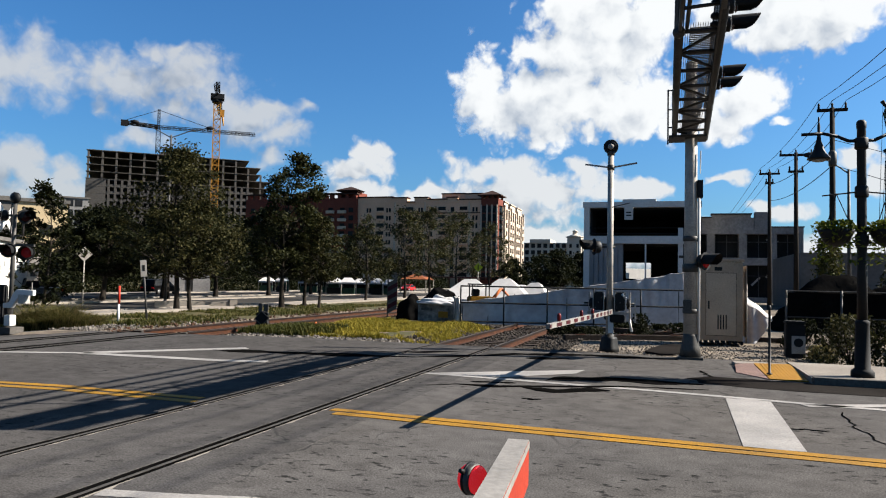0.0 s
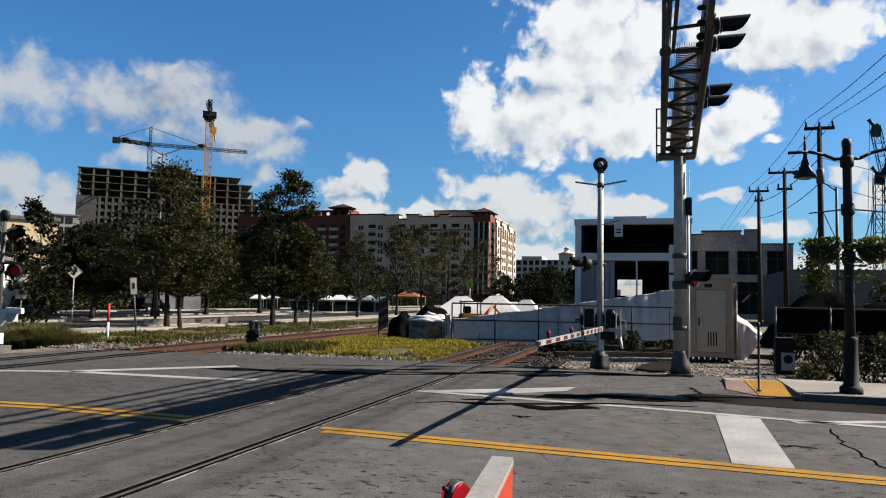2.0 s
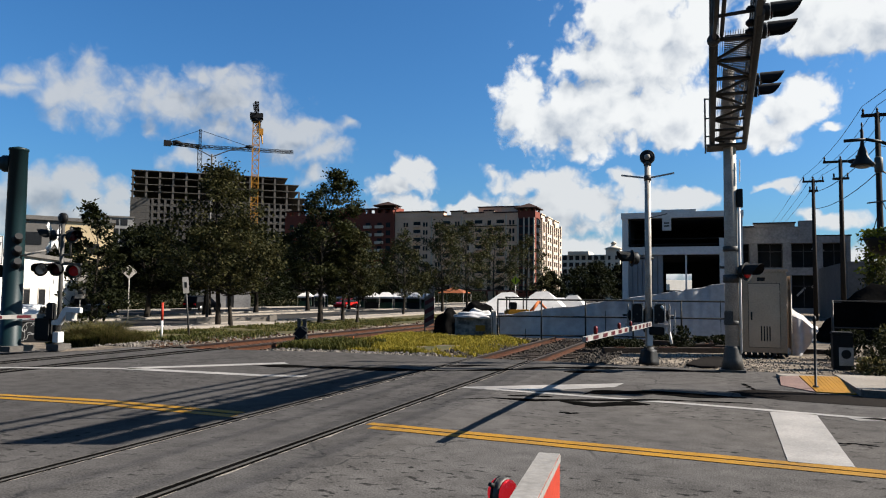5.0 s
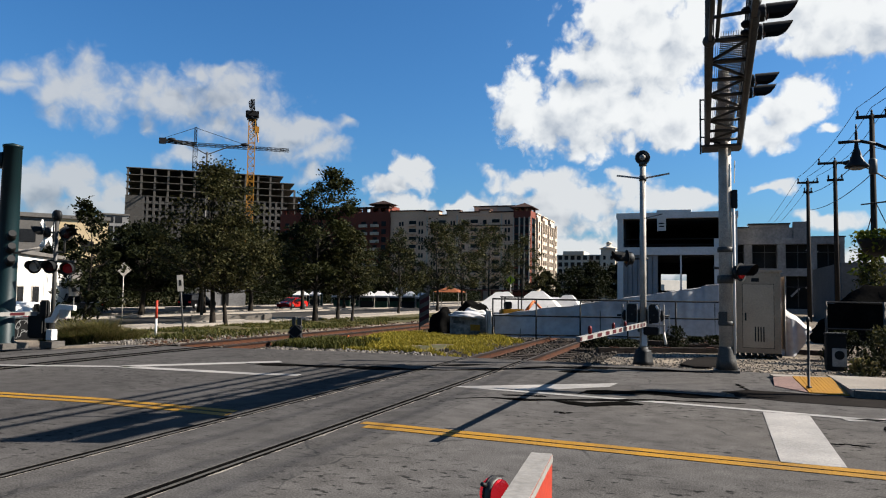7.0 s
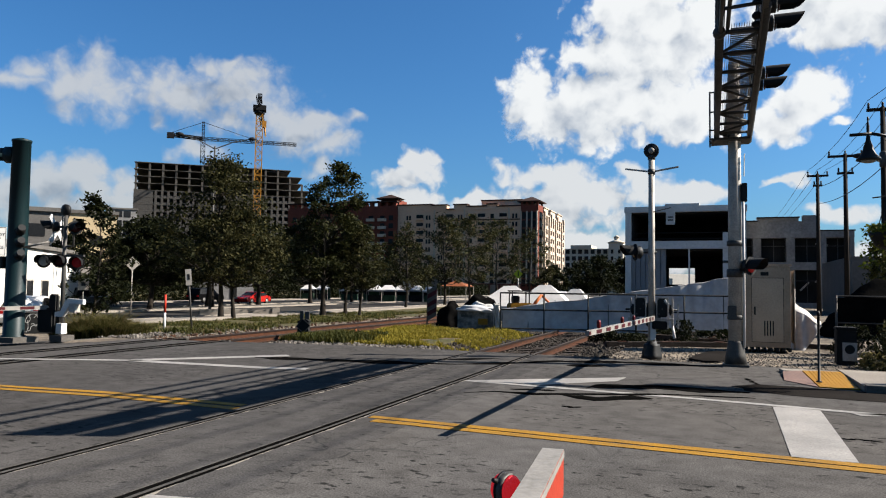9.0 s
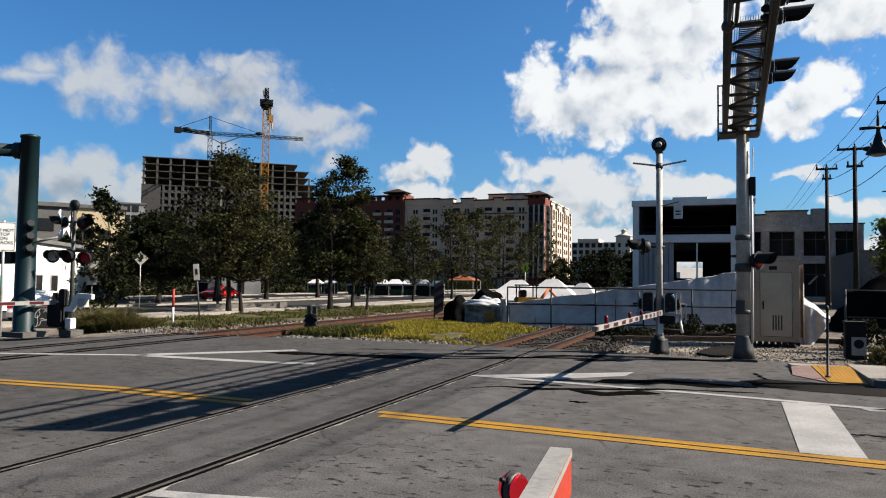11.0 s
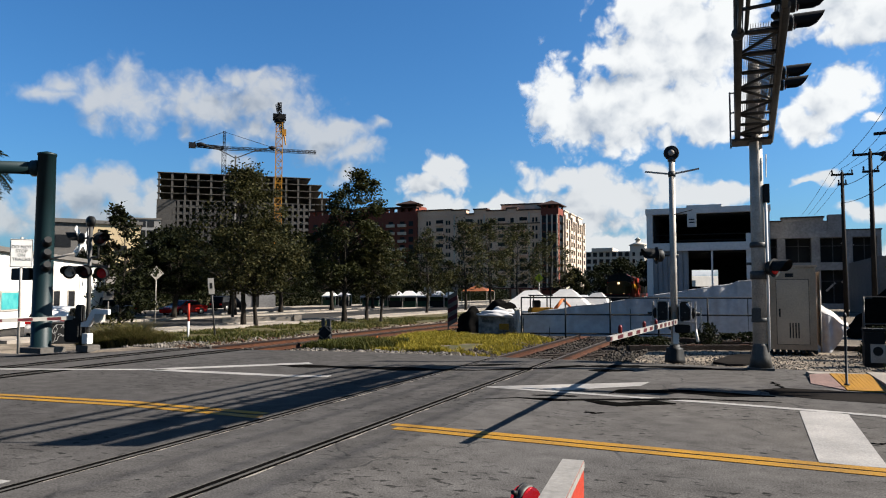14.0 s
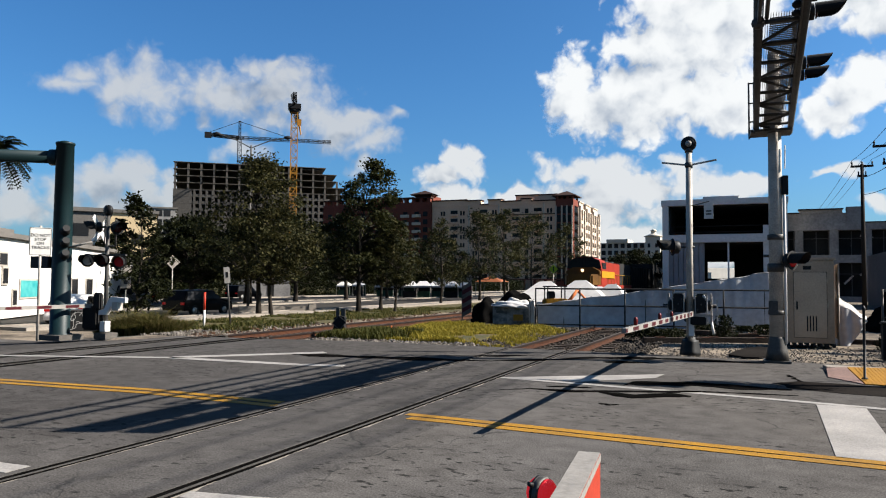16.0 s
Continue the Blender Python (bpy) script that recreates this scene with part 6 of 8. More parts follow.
shrub("shrub", "loose green roadside shrub", 3.7, 17.4, 0.75, 1.1, 1300, LEAF_OLIVE, 3, 0.05, 0)
shrub("shrub", "loose green roadside shrub", 4.9, 17.4, 0.9, 1.1, 1700, LEAF_OLIVE, 4, 0.05, 0)
shrub("shrub", "leafy shrub rising over the fence", 6.55, 34.5, 0.85, 3.75, 2200, LEAF_LIGHT, 5, 0.09, 0)
shrub("shrub", "leafy shrub over the dark fence", 9.3, 33.5, 1.6, 2.7, 3000, LEAF, 6, 0.08, 0)
shrub("shrub", "low weeds by the gate pedestal", -0.85, 23.6, 0.45, 0.75, 700, LEAF_DK, 7, 0.045, 0)
# near-black weeds added to darken the ground that the tarpaulin shades
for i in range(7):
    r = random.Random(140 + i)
    shrub("shrub", "dark low weeds added for the shade below the tarpaulin", -3.4 + i * 0.95 + r.uniform(-0.3, 0.3), 24.6 + r.uniform(-1.2, 2.0), r.uniform(0.5, 0.8), r.uniform(0.25, 0.5), 900, LEAF_DK, 150 + i, 0.05)
# near-black weeds added; they also stand for the shade behind the fence
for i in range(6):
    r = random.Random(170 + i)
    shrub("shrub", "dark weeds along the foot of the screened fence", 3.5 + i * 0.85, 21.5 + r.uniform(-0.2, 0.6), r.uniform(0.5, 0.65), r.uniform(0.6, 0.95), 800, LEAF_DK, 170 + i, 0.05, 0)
shrub("shrub", "pale dry weeds beside the bin", 3.3, 18.2, 0.4, 0.35, 500, GRASS_B, 8, 0.05, 0)


def old_tie(x, y, l, rz, material, label):
    """A squared timber or concrete sleeper dumped on the gravel, its ends worn round."""
    ti = thing("discarded_sleeper", label, "sleeper", x, y, ground_z(x, y) - 0.02, rz, group="discarded sleepers")
    bm = B()
    box(bm, -l / 2, -0.12, 0, l / 2, 0.12, 0.17)
    part("timber", bm, material, ti, bevel=0.02)
    for sx in (-1, 1):
        bm = B()
        box(bm, sx * l * 0.28 - 0.13, -0.09, 0.17, sx * l * 0.28 + 0.13, 0.09, 0.185)
        part("tie_plate", bm, RUST, ti)


# dark sleepers added to draw the dark band below the tarpaulin
for x, y, l, rz in ((-0.45, 22.7, 2.4, 22), (-1.9, 22.0, 2.3, 24), (0.6, 24.6, 2.4, 20)):
    old_tie(x, y, l, rz, TIE, "dark timber sleeper added as a dark band on the gravel")
# pale sleepers added in place of the strips of rubble
for x, y, l, rz in ((-0.2, 26.0, 2.0, 18), (0.5, 25.5, 1.7, 26), (0.2, 27.2, 2.2, 20)):
    old_tie(x, y, l, rz, CONCRETE, "pale concrete sleeper added for the pale rubble strips")


def tuft_field(name, label, n, seed, place, h, w, material, spread=0.5):
    """Blades of grass, each a bent narrow strip."""
    rr = random.Random(seed)
    V, F = [], []
    for _ in range(n):
        x, y, s = place(rr)
        z = ground_z(x, y) - 0.02
        for _ in range(5):
            hh, a = h * s * rr.uniform(0.5, 1.2), rr.uniform(0, 6.283)
            d = Vector((math.cos(a), math.sin(a), 0))
            o = Vector((-d.y, d.x, 0)) * w
            p = Vector((x + rr.uniform(-.08, .08), y + rr.uniform(-.08, .08), z))
            b = len(V)
            mid = p + d * hh * spread * 0.35 + Vector((0, 0, hh * 0.6))
            V += [p - o, p + o, mid + o * 0.7, mid - o * 0.7, p + d * hh * spread + Vector((0, 0, hh * rr.uniform(0.75, 1)))]
            F += [(b, b + 1, b + 2, b + 3), (b + 3, b + 2, b + 4)]
    me = bpy.data.meshes.new(name)
    me.from_pydata(V, [], F)
    me.materials.append(material)
    return tagged(new(name, me), label, "grass", kind="stuff")


def verge(r):
    while True:
        x, y = r.uniform(-11.9, -6.4), 18.6 + 8.5 * r.random() ** 1.2
        n = noise.noise((x * 0.7, y * 0.9, 2)) + 0.5 * noise.noise((x * 2.1, y * 2.4, 7))
        if n > 0.06 - 0.32 * (y > 21.5):
            return x, y, 0.45 + 0.9 * max(0.0, n + 0.25)


def far_verge(r):
    while True:
        x, y = r.uniform(-30, -15.9), 19.4 + 40 * r.random() ** 1.5
        if not (x < -21 and y < 24.5) and noise.noise((x * 0.45, y * 0.45, 9)) > -0.08 + 0.1 * r.random():
            return x, y, r.uniform(0.25, 0.95) * (0.7 + 0.8 * abs(noise.noise((x * 0.8, y * 0.8, 3))))


tuft_field("grass", "sunlit yellow-green grass between the tracks", 6500, 11, verge, 0.2, 0.012, GRASS_Y)
tuft_field("grass", "dark green weeds along the verge", 1300, 12, lambda r: (r.uniform(-12.0, -9.8), r.uniform(18.3, 21.5), 1.0), 0.26, 0.02, GRASS_D)
tuft_field("grass", "rough green grass beyond the left track", 9000, 13, far_verge, 0.26, 0.02, GRASS_D)
tuft_field("grass", "straw-coloured dry grass beyond the left track", 3000, 14, far_verge, 0.24, 0.018, GRASS_B)


def bush_spot(r):
    a, q = r.uniform(0, 6.283), r.random() ** 0.5
    return -19.8 + 1.8 * q * math.cos(a), 19.4 + 1.1 * q * math.sin(a), (1.25 - 0.7 * q) * (0.75 + 0.6 * noise.noise((a * 1.5, q * 3, 4)))


tuft_field("ornamental_grass", "clump of tall olive ornamental grass by the signal", 2200, 15, bush_spot, 0.85, 0.014, GRASS_D, 0.9)
tuft_field("ornamental_grass", "dry tips of tall ornamental grass", 2400, 16, bush_spot, 0.9, 0.012, GRASS_B, 1.0)


# ---- trees ----
def tree(name, label, x, y, h, r, seed, leafm, leaves=2600, trunk=0.17, clear=0.3, leaf=0.17, sparse=0.0, form=0.8, lean=(0, 0), cat="tree"):
    """Tapered trunk, limbs that reach to clumps of leaves; form under 1 is broad low down, over 1 broad high up."""
    rr = random.Random(seed)
    t = thing(name, label, cat, x, y, low(x) - 0.1, group="street trees")
    bm = B()
    base = h * clear

    def axis(z):
        k = z / h
        return Vector((lean[0] * k * k + 0.12 * math.sin(k * 5 + seed), lean[1] * k * k + 0.12 * math.cos(k * 4 + seed), z))

    n = 9
    for i in range(n):
        a, b = axis(h * 0.93 * i / n), axis(h * 0.93 * (i + 1) / n)
        tube(bm, a, b, trunk * (1.25 if i == 0 else 1) * (1 - 0.93 * i / n), trunk * (1 - 0.93 * (i + 1) / n), 8, False)
    clumps = []
    count = int(105 * (1 - sparse))
    for i in range(count):
        v = (i + rr.random()) / count
        wide = r * max(0.1, math.sin(math.pi * min(0.985, (0.12 + 0.88 * v) ** form))) ** 0.62
        a = rr.uniform(0, 6.283)
        wide *= 1 + 0.45 * noise.noise((math.cos(a) * 1.3 + seed * 3.1, math.sin(a) * 1.3, v * 2.6))
        q = rr.random() ** 0.42
        c = axis(base * 0.82 + (h - base * 0.82) * v) + Vector((math.cos(a), math.sin(a), 0)) * wide * q
        c.z += 0.14 * r * (0.3 - q)
        clumps.append((c, q))
    for c, q in clumps[::2]:
        z = max(base * 0.7, c.z - (0.35 + 0.5 * q) * r * rr.uniform(0.6, 1.0))
        p = axis(z)
        mid = p.lerp(c, 0.55) + Vector((0, 0, -0.06 * r))
        w = trunk * (1 - 0.8 * z / h) * 0.42
        tube(bm, p, mid, w, w * 0.6, 5, False)
        tube(bm, mid, c, w * 0.6, w * 0.22, 5, False)
    part("trunk", bm, BARK, t, "grey-brown trunk and limbs")
    V, F = [], []
    per = max(6, leaves // len(clumps))
    for c0, q in clumps:
        s = r * rr.uniform(0.06, 0.125)
        for _ in range(int(per * rr.uniform(0.5, 1.4))):
            c = c0 + Vector((rr.gauss(0, s), rr.gauss(0, s), rr.gauss(0, s * 0.62)))
            if c.z < base * 0.72:
                continue
            e = Euler((rr.uniform(-1, 1), rr.uniform(-1, 1), rr.uniform(0, 6))).to_matrix()
            z = leaf * rr.uniform(0.6, 1.3)
            b = len(V)
            V += [c + e @ Vector(k) * z for k in ((-0.7, 0, 0), (-0.1, -0.42, 0.1), (0.75, 0, -0.05), (0.1, 0.42, 0.1))]
            F.append((b, b + 1, b + 2, b + 3))
    me = bpy.data.meshes.new("crown")
    me.from_pydata(V, [], F)
    me.materials.append(leafm)
    piece("crown", me, t)
    return t


OAK = "street tree with a loose green crown on the verge"
tree("tree", "slim street tree with a thin feathery top", -30.0, 39.0, 10.7, 3.9, 1, LEAF_OLIVE, 10500, 0.17, 0.36, 0.16, 0.05, 0.55)
tree("tree", "slim street tree beside its twin trunk", -29.3, 39.5, 7.4, 3.3, 2, LEAF_OLIVE, 6500, 0.14, 0.4, 0.16, 0.1, 0.8)
tree("tree", OAK, -27.8, 48.3, 11.6, 3.1, 39, LEAF, 11500, 0.2, 0.3, 0.18, 0.1, 1.15, (1.1, 0.6))
tree("tree", OAK, -27.6, 52.0, 8.0, 2.7, 4, LEAF, 6500, 0.15, 0.36, 0.17)
tree("tree", OAK, -25.6, 50.5, 7.2, 1.9, 5, LEAF_OLIVE, 3800, 0.11, 0.36, 0.16)
tree("tree", "slender half-bare street tree", -29.6, 68.5, 8.8, 2.4, 6, LEAF_OLIVE, 2200, 0.14, 0.3, 0.18, 0.4)
tree("tree", OAK, -30.4, 82.0, 11.0, 3.9, 7, LEAF_OLIVE, 4400, 0.18, 0.36, 0.22, 0.3)
tree("tree", OAK, -29.2, 88.0, 11.6, 4.1, 8, LEAF_OLIVE, 4600, 0.18, 0.36, 0.22, 0.25)
tree("tree", OAK, -29.0, 100.0, 12.2, 4.6, 9, LEAF_OLIVE, 3600, 0.18, 0.36, 0.24, 0.4)
tree("tree", OAK, -28.0, 116.0, 12.0, 4.4, 10, LEAF_OLIVE, 2600, 0.18, 0.36, 0.26, 0.5)
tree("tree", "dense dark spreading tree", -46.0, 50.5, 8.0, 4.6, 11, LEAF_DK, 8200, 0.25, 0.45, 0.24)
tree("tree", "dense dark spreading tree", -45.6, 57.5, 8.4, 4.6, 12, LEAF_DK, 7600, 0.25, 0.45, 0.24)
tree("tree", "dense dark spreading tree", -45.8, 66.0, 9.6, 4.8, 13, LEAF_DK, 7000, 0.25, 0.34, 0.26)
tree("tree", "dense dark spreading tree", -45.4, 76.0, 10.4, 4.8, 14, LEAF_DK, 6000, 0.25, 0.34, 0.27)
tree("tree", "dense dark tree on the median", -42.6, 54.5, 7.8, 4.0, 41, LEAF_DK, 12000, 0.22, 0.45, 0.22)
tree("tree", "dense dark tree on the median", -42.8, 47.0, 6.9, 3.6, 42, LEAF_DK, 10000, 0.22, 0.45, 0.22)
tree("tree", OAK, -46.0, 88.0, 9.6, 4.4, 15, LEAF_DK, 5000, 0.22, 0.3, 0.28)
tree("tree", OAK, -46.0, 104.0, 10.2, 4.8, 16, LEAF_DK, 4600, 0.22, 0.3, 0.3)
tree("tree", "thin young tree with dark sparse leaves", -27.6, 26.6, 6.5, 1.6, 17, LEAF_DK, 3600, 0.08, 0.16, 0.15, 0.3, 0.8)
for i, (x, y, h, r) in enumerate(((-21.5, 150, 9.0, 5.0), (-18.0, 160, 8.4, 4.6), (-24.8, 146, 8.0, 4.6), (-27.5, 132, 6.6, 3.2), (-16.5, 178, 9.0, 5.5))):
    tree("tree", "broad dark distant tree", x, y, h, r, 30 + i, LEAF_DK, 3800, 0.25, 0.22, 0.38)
# unseen trees added to keep the sun off the approaching locomotive
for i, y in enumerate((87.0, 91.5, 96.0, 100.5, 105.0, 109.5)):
    tree("tree", "unseen tree added to shade the far track behind the grey building", -0.087 * y, y, 9.2, 2.2, 80 + i, LEAF_DK, 5200, 0.2, 0.12, 0.36)
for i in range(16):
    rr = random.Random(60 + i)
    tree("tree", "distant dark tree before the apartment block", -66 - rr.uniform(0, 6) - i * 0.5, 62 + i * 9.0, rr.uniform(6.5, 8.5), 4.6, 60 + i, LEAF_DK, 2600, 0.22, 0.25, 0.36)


def hedge(name, label, n, seed, x0, x1, y0, y1, h):
    """A long hedge of leaves, used as a dark fill for shade."""
    rr = random.Random(seed)
    V, F = [], []
    for _ in range(n):
        x, y = rr.uniform(x0, x1), rr.uniform(y0, y1)
        c = Vector((x, y, low(x) + h * rr.random() * (0.85 + 0.3 * noise.noise((y * 0.3, x * 0.3, seed)))))
        e = Euler((rr.uniform(-1, 1), rr.uniform(-1, 1), rr.uniform(0, 6))).to_matrix()
        z = rr.uniform(0.2, 0.42)
        b = len(V)
        V += [c + e @ Vector(p) * z for p in ((-0.7, 0, 0), (-0.1, -0.42, 0.1), (0.75, 0, -0.05), (0.1, 0.42, 0.1))]
        F.append((b, b + 1, b + 2, b + 3))
    me = bpy.data.meshes.new(name)
    me.from_pydata(V, [], F)
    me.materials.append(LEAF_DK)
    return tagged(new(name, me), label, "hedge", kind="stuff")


# added leaf band stands in for the deep shade under the trees
hedge("hedge", "dark leaf band added for the shade beyond the far pavement", 26000, 91, -66, -63, 44, 210, 3.4)


def palm(name, x, y, h, r, seed):
    rr = random.Random(seed)
    t = thing(name, "tall palm with a round crown of fronds", "palm tree", x, y, low(x) - 0.1)
    bm = B()
    tube(bm, (0, 0, 0), (0.2, 0, h), 0.2, 0.16, 10)
    part("trunk", bm, BARK, t)
    for i in range(110):
        a, e = rr.uniform(0, 6.283), rr.uniform(-1.2, 1.25)
        d = Vector((math.cos(a), math.sin(a), 0))
        bm = B()
        p = Vector((0.2, 0, h))
        pts = [p + d * r * u * math.cos(e * (1 - 0.2 * u)) + Vector((0, 0, r * (math.sin(e) * u - 0.55 * u * u))) for u in (0, .25, .5, .75, 1.0)]
        o = Vector((-d.y, d.x, 0))
        for k in range(4):
            for j in range(4):
                c = pts[k].lerp(pts[k + 1], j / 4)
                for s in (-1, 1):
                    q = c + o * s * 0.5 * (1 - 0.5 * k / 4) + d * 0.25 - Vector((0, 0, 0.18))
                    v = [bm.verts.new(c), bm.verts.new(c + d * 0.17), bm.verts.new(q)]
                    bm.faces.new(v)
        part("frond", bm, LEAF_DK, t)
    return t


palm("palm_tree", -50.0, 34.9, 11.8, 2.1, 3)


# ---- buildings ----
def win_mesh(w, h, glass):
    """A far window pane; local x across, z up, faces -y."""
    bm = B()
    box(bm, -w / 2, -0.05, 0, w / 2, 0.02, h)
    return mesh_of("window", bm, glass)


GLZ = {}


def window(parent, w, h, x, y, z, rz=0, glass=GLASS, name="window"):
    key = (round(w, 2), round(h, 2), glass.name)
    if key not in GLZ:
        GLZ[key] = win_mesh(w, h, glass)
    return piece(name, GLZ[key], parent, pose(x, y, z, 0, 0, rz))


apt = thing("apartment_building", "long beige and terracotta apartment block, nine storeys", "apartment building", -53.0, 230, -0.5)
H = 28.6
bm = B()
box(bm, -50, 0.4, 0, -5.8, 40, H)
part("wall_front", bm, BEIGE, apt, "beige stucco wall")
bm = B()
box(bm, -0.6, 1.5, 0, 0, 41, H - 1.2)
part("wall_side", bm, TAN, apt, "sunlit tan stucco side wall")
bm = B()
box(bm, -5.8, 0, 0, 0, 7, H + 0.9)
part("corner_tower", bm, BRICKY, apt, "terracotta corner tower")
bm = B()
box(bm, -6.9, -0.8, H + 1.8, 1.0, 7.8, H + 2.1)
v = [bm.verts.new(q) for q in ((-6.9, -0.8, H + 2.1), (1.0, -0.8, H + 2.1), (1.0, 7.8, H + 2.1), (-6.9, 7.8, H + 2.1))]
ap = bm.verts.new((-2.9, 3.5, H + 3.9))
for i in range(4):
    bm.faces.new((v[i], v[(i + 1) % 4], ap))
part("tower_roof", bm, COPING, apt, "hipped tile roof")
for x in (-5.5, -3.8, -2, -0.3):
    for y in (0.3, 6.7):
        bm = B()
        box(bm, x - 0.3, y - 0.3, H + 0.9, x + 0.3, y + 0.3, H + 1.8)
        part("tower_column", bm, BRICKY, apt)
# stepped parapets with dark copings; two taller blocks stand back on the roof
for a, b, z, y0, wall in ((-50, -37.2, 30.7, 0.2, BEIGE), (-37.2, -31.8, 30.4, 0.2, BEIGE), (-31.8, -29.2, 28.9, 0.2, BEIGE), (-29.2, -24.5, 30.4, 0.2, BEIGE),
                          (-24.5, -17.6, 29.7, 0.2, BEIGE), (-17.6, -14.0, 30.3, 0.2, BEIGE), (-14.0, -5.9, 29.5, 0.2, BEIGE),
                          (-21.2, -12.9, 32.2, 6.0, BEIGE), (-12.7, -6.6, 32.0, 5.0, TAN)):
    bm = B()
    box(bm, a, y0, H - 0.3, b, y0 + 2.6, z - 0.4)
    part("parapet", bm, wall, apt)
    bm = B()
    box(bm, a - 0.2, y0 - 0.3, z - 0.4, b + 0.2, y0 + 2.8, z)
    part("coping", bm, COPING, apt, "dark brown coping")
bm = B()
box(bm, -94, -0.6, 0, -50.1, 30, H + 0.9)
part("wall_terracotta", bm, BRICKY, apt, "terracotta wing")
bm = B()
box(bm, -0.55, -0.4, 0, 0.55, 1.2, 2.1)
pillar_me = mesh_of("pergola_pillar", bm, BRICKY)
for i in range(15):
    piece("pergola_pillar", pillar_me, apt, pose(-93.0 + i * 3.0, 0, H + 0.9))
bm = B()
box(bm, -94, -0.5, H + 0.9, -50.1, -0.2, H + 1.7)
part("parapet", bm, BRICKY, apt)
bm = B()
box(bm, -73.5, 1.5, H + 0.9, -65.5, 9, H + 3.4)
box(bm, -57.0, 2.0, H + 0.9, -50.4, 9, H + 4.0)
part("roof_house", bm, BRICKY, apt, "terracotta roof structure")
bm = B()
v = [bm.verts.new(q) for q in ((-74.5, -0.5, H + 3.5), (-64.5, -0.5, H + 3.5), (-64.5, 9.5, H + 3.5), (-74.5, 9.5, H + 3.5))]
ap = bm.verts.new((-69.5, 4.5, H + 5.0))
for i in range(4):
    bm.faces.new((v[i], v[(i + 1) % 4], ap))
part("roof_house_roof", bm, COPING, apt, "hipped tile roof")
bm = B()
box(bm, -94, -0.8, H + 3.0, -50, 1.6, H + 3.5)
box(bm, -57.5, -1.2, H + 4.0, -49.5, 4, H + 4.4)
v = [bm.verts.new(q) for q in ((-58, -1.5, H + 4.4), (-49, -1.5, H + 4.4), (-49, 4.5, H + 4.4), (-58, 4.5, H + 4.4))]
ap = bm.verts.new((-53.2, 1.5, H + 5.9))
for i in range(4):
    bm.faces.new((v[i], v[(i + 1) % 4], ap))
part("pergola_roof", bm, COPING, apt)
bm = B()
box(bm, -1.3, -0.45, -0.2, 1.3, 0.4, 0.5)
bay_me = mesh_of("balcony", bm, BEIGE)
bm = B()
box(bm, -1.5, -0.9, -0.3, 1.5, 0.0, 0.7)
wing_bay_me = mesh_of("balcony", bm, TAN)
for k in range(9):
    z = 25.2 - k * 2.75
    for x in (-46.4, -45.4, -39.1, -38.1, -34.5, -33.5, -27.5, -26.5, -8.5, -7.4):
        window(apt, 0.66, 1.5, x, 0.37, z)
    for x in (-23.3, -15.7):
        window(apt, 1.2, 1.6, x, 0.37, z)
    for x in (-41.7, -30.9, -19.4, -11.9):
        window(apt, 2.6, 1.8, x, 0.37, z - 0.05)
        piece("balcony", bay_me, apt, pose(x, 0, z))
    for x in (-91, -87, -82, -77, -71, -66, -60, -55.5, -52.2):
        window(apt, 1.7, 1.7, x, -0.63, z)
        if x in (-87, -77, -66, -60, -55.5):
            piece("balcony", wing_bay_me, apt, pose(x, -0.6, z))
    for x in (-4.75, -2.93, -1.25):
        window(apt, 1.15, 2.3, x, -0.02, z - 0.4)
    for j in range(9):
        window(apt, 2.0, 1.9, 0.02, 9.85 + j * 3.6, z - 0.2, 90)
    for y in (2.2, 4.6):
        window(apt, 0.9, 1.8, 0.02, y, z, 90)
for x in (-5.75, -3.75, -2.1, -0.4):
    bm = B()
    box(bm, x - 0.22, -0.35, 3.6, x + 0.22, 0.05, H - 1.2)
    part("tower_pilaster", bm, TAN, apt)
for x in (-36.2, -25.4, -9.9):
    bm = B()
    box(bm, x - 0.25, 0.1, 3.6, x + 0.25, 0.42, H)
    part("pilaster", bm, TAN, apt)
for x0, x1, z, band in ((-29.4, -5.9, 24.7, COPING), (-50, -5.9, 5.6, TAN)):
    bm = B()
    box(bm, x0, 0.05, z, x1, 0.42, z + 0.3)
    part("string_course", bm, band, apt)
for j in range(10):
    bm = B()
    y = 7.6 + j * 3.6
    box(bm, 0.0, y, 0, 0.75, y + 0.9, H - 2.2 + (1.6 if j % 3 == 0 else 0.4))
    part("pilaster", bm, TAN, apt)
bm = B()
box(bm, -0.25, -1.05, -0.12, 0.75, 1.05, 0.0)
box(bm, 0.66, -1.05, 0.0, 0.75, 1.05, 0.95)
slab_me = mesh_of("balcony", bm, TAN)
for j in range(9):
    if j % 3 == 1:
        continue
    for k in range(8):
        piece("balcony", slab_me, apt, pose(0.05, 9.85 + j * 3.6, 3.0 + k * 2.75))
for y0, y1 in ((8, 14), (18, 26), (30, 38)):
    bm = B()
    box(bm, -3, y0, H - 1.6, 0.2, y1, H + 0.6)
    box(bm, -3.3, y0 - 0.2, H + 0.6, 0.5, y1 + 0.2, H + 0.9)
    part("parapet", bm, TAN, apt)
bm = B()
for i in range(24):
    x = -92 + i * 3.6
    box(bm, x, -1.6, 0, x + 0.7, -0.65, 3.2)
box(bm, -94, -1.8, 3.2, 0, -0.65, 3.6)
part("arcade", bm, BRICKY, apt)

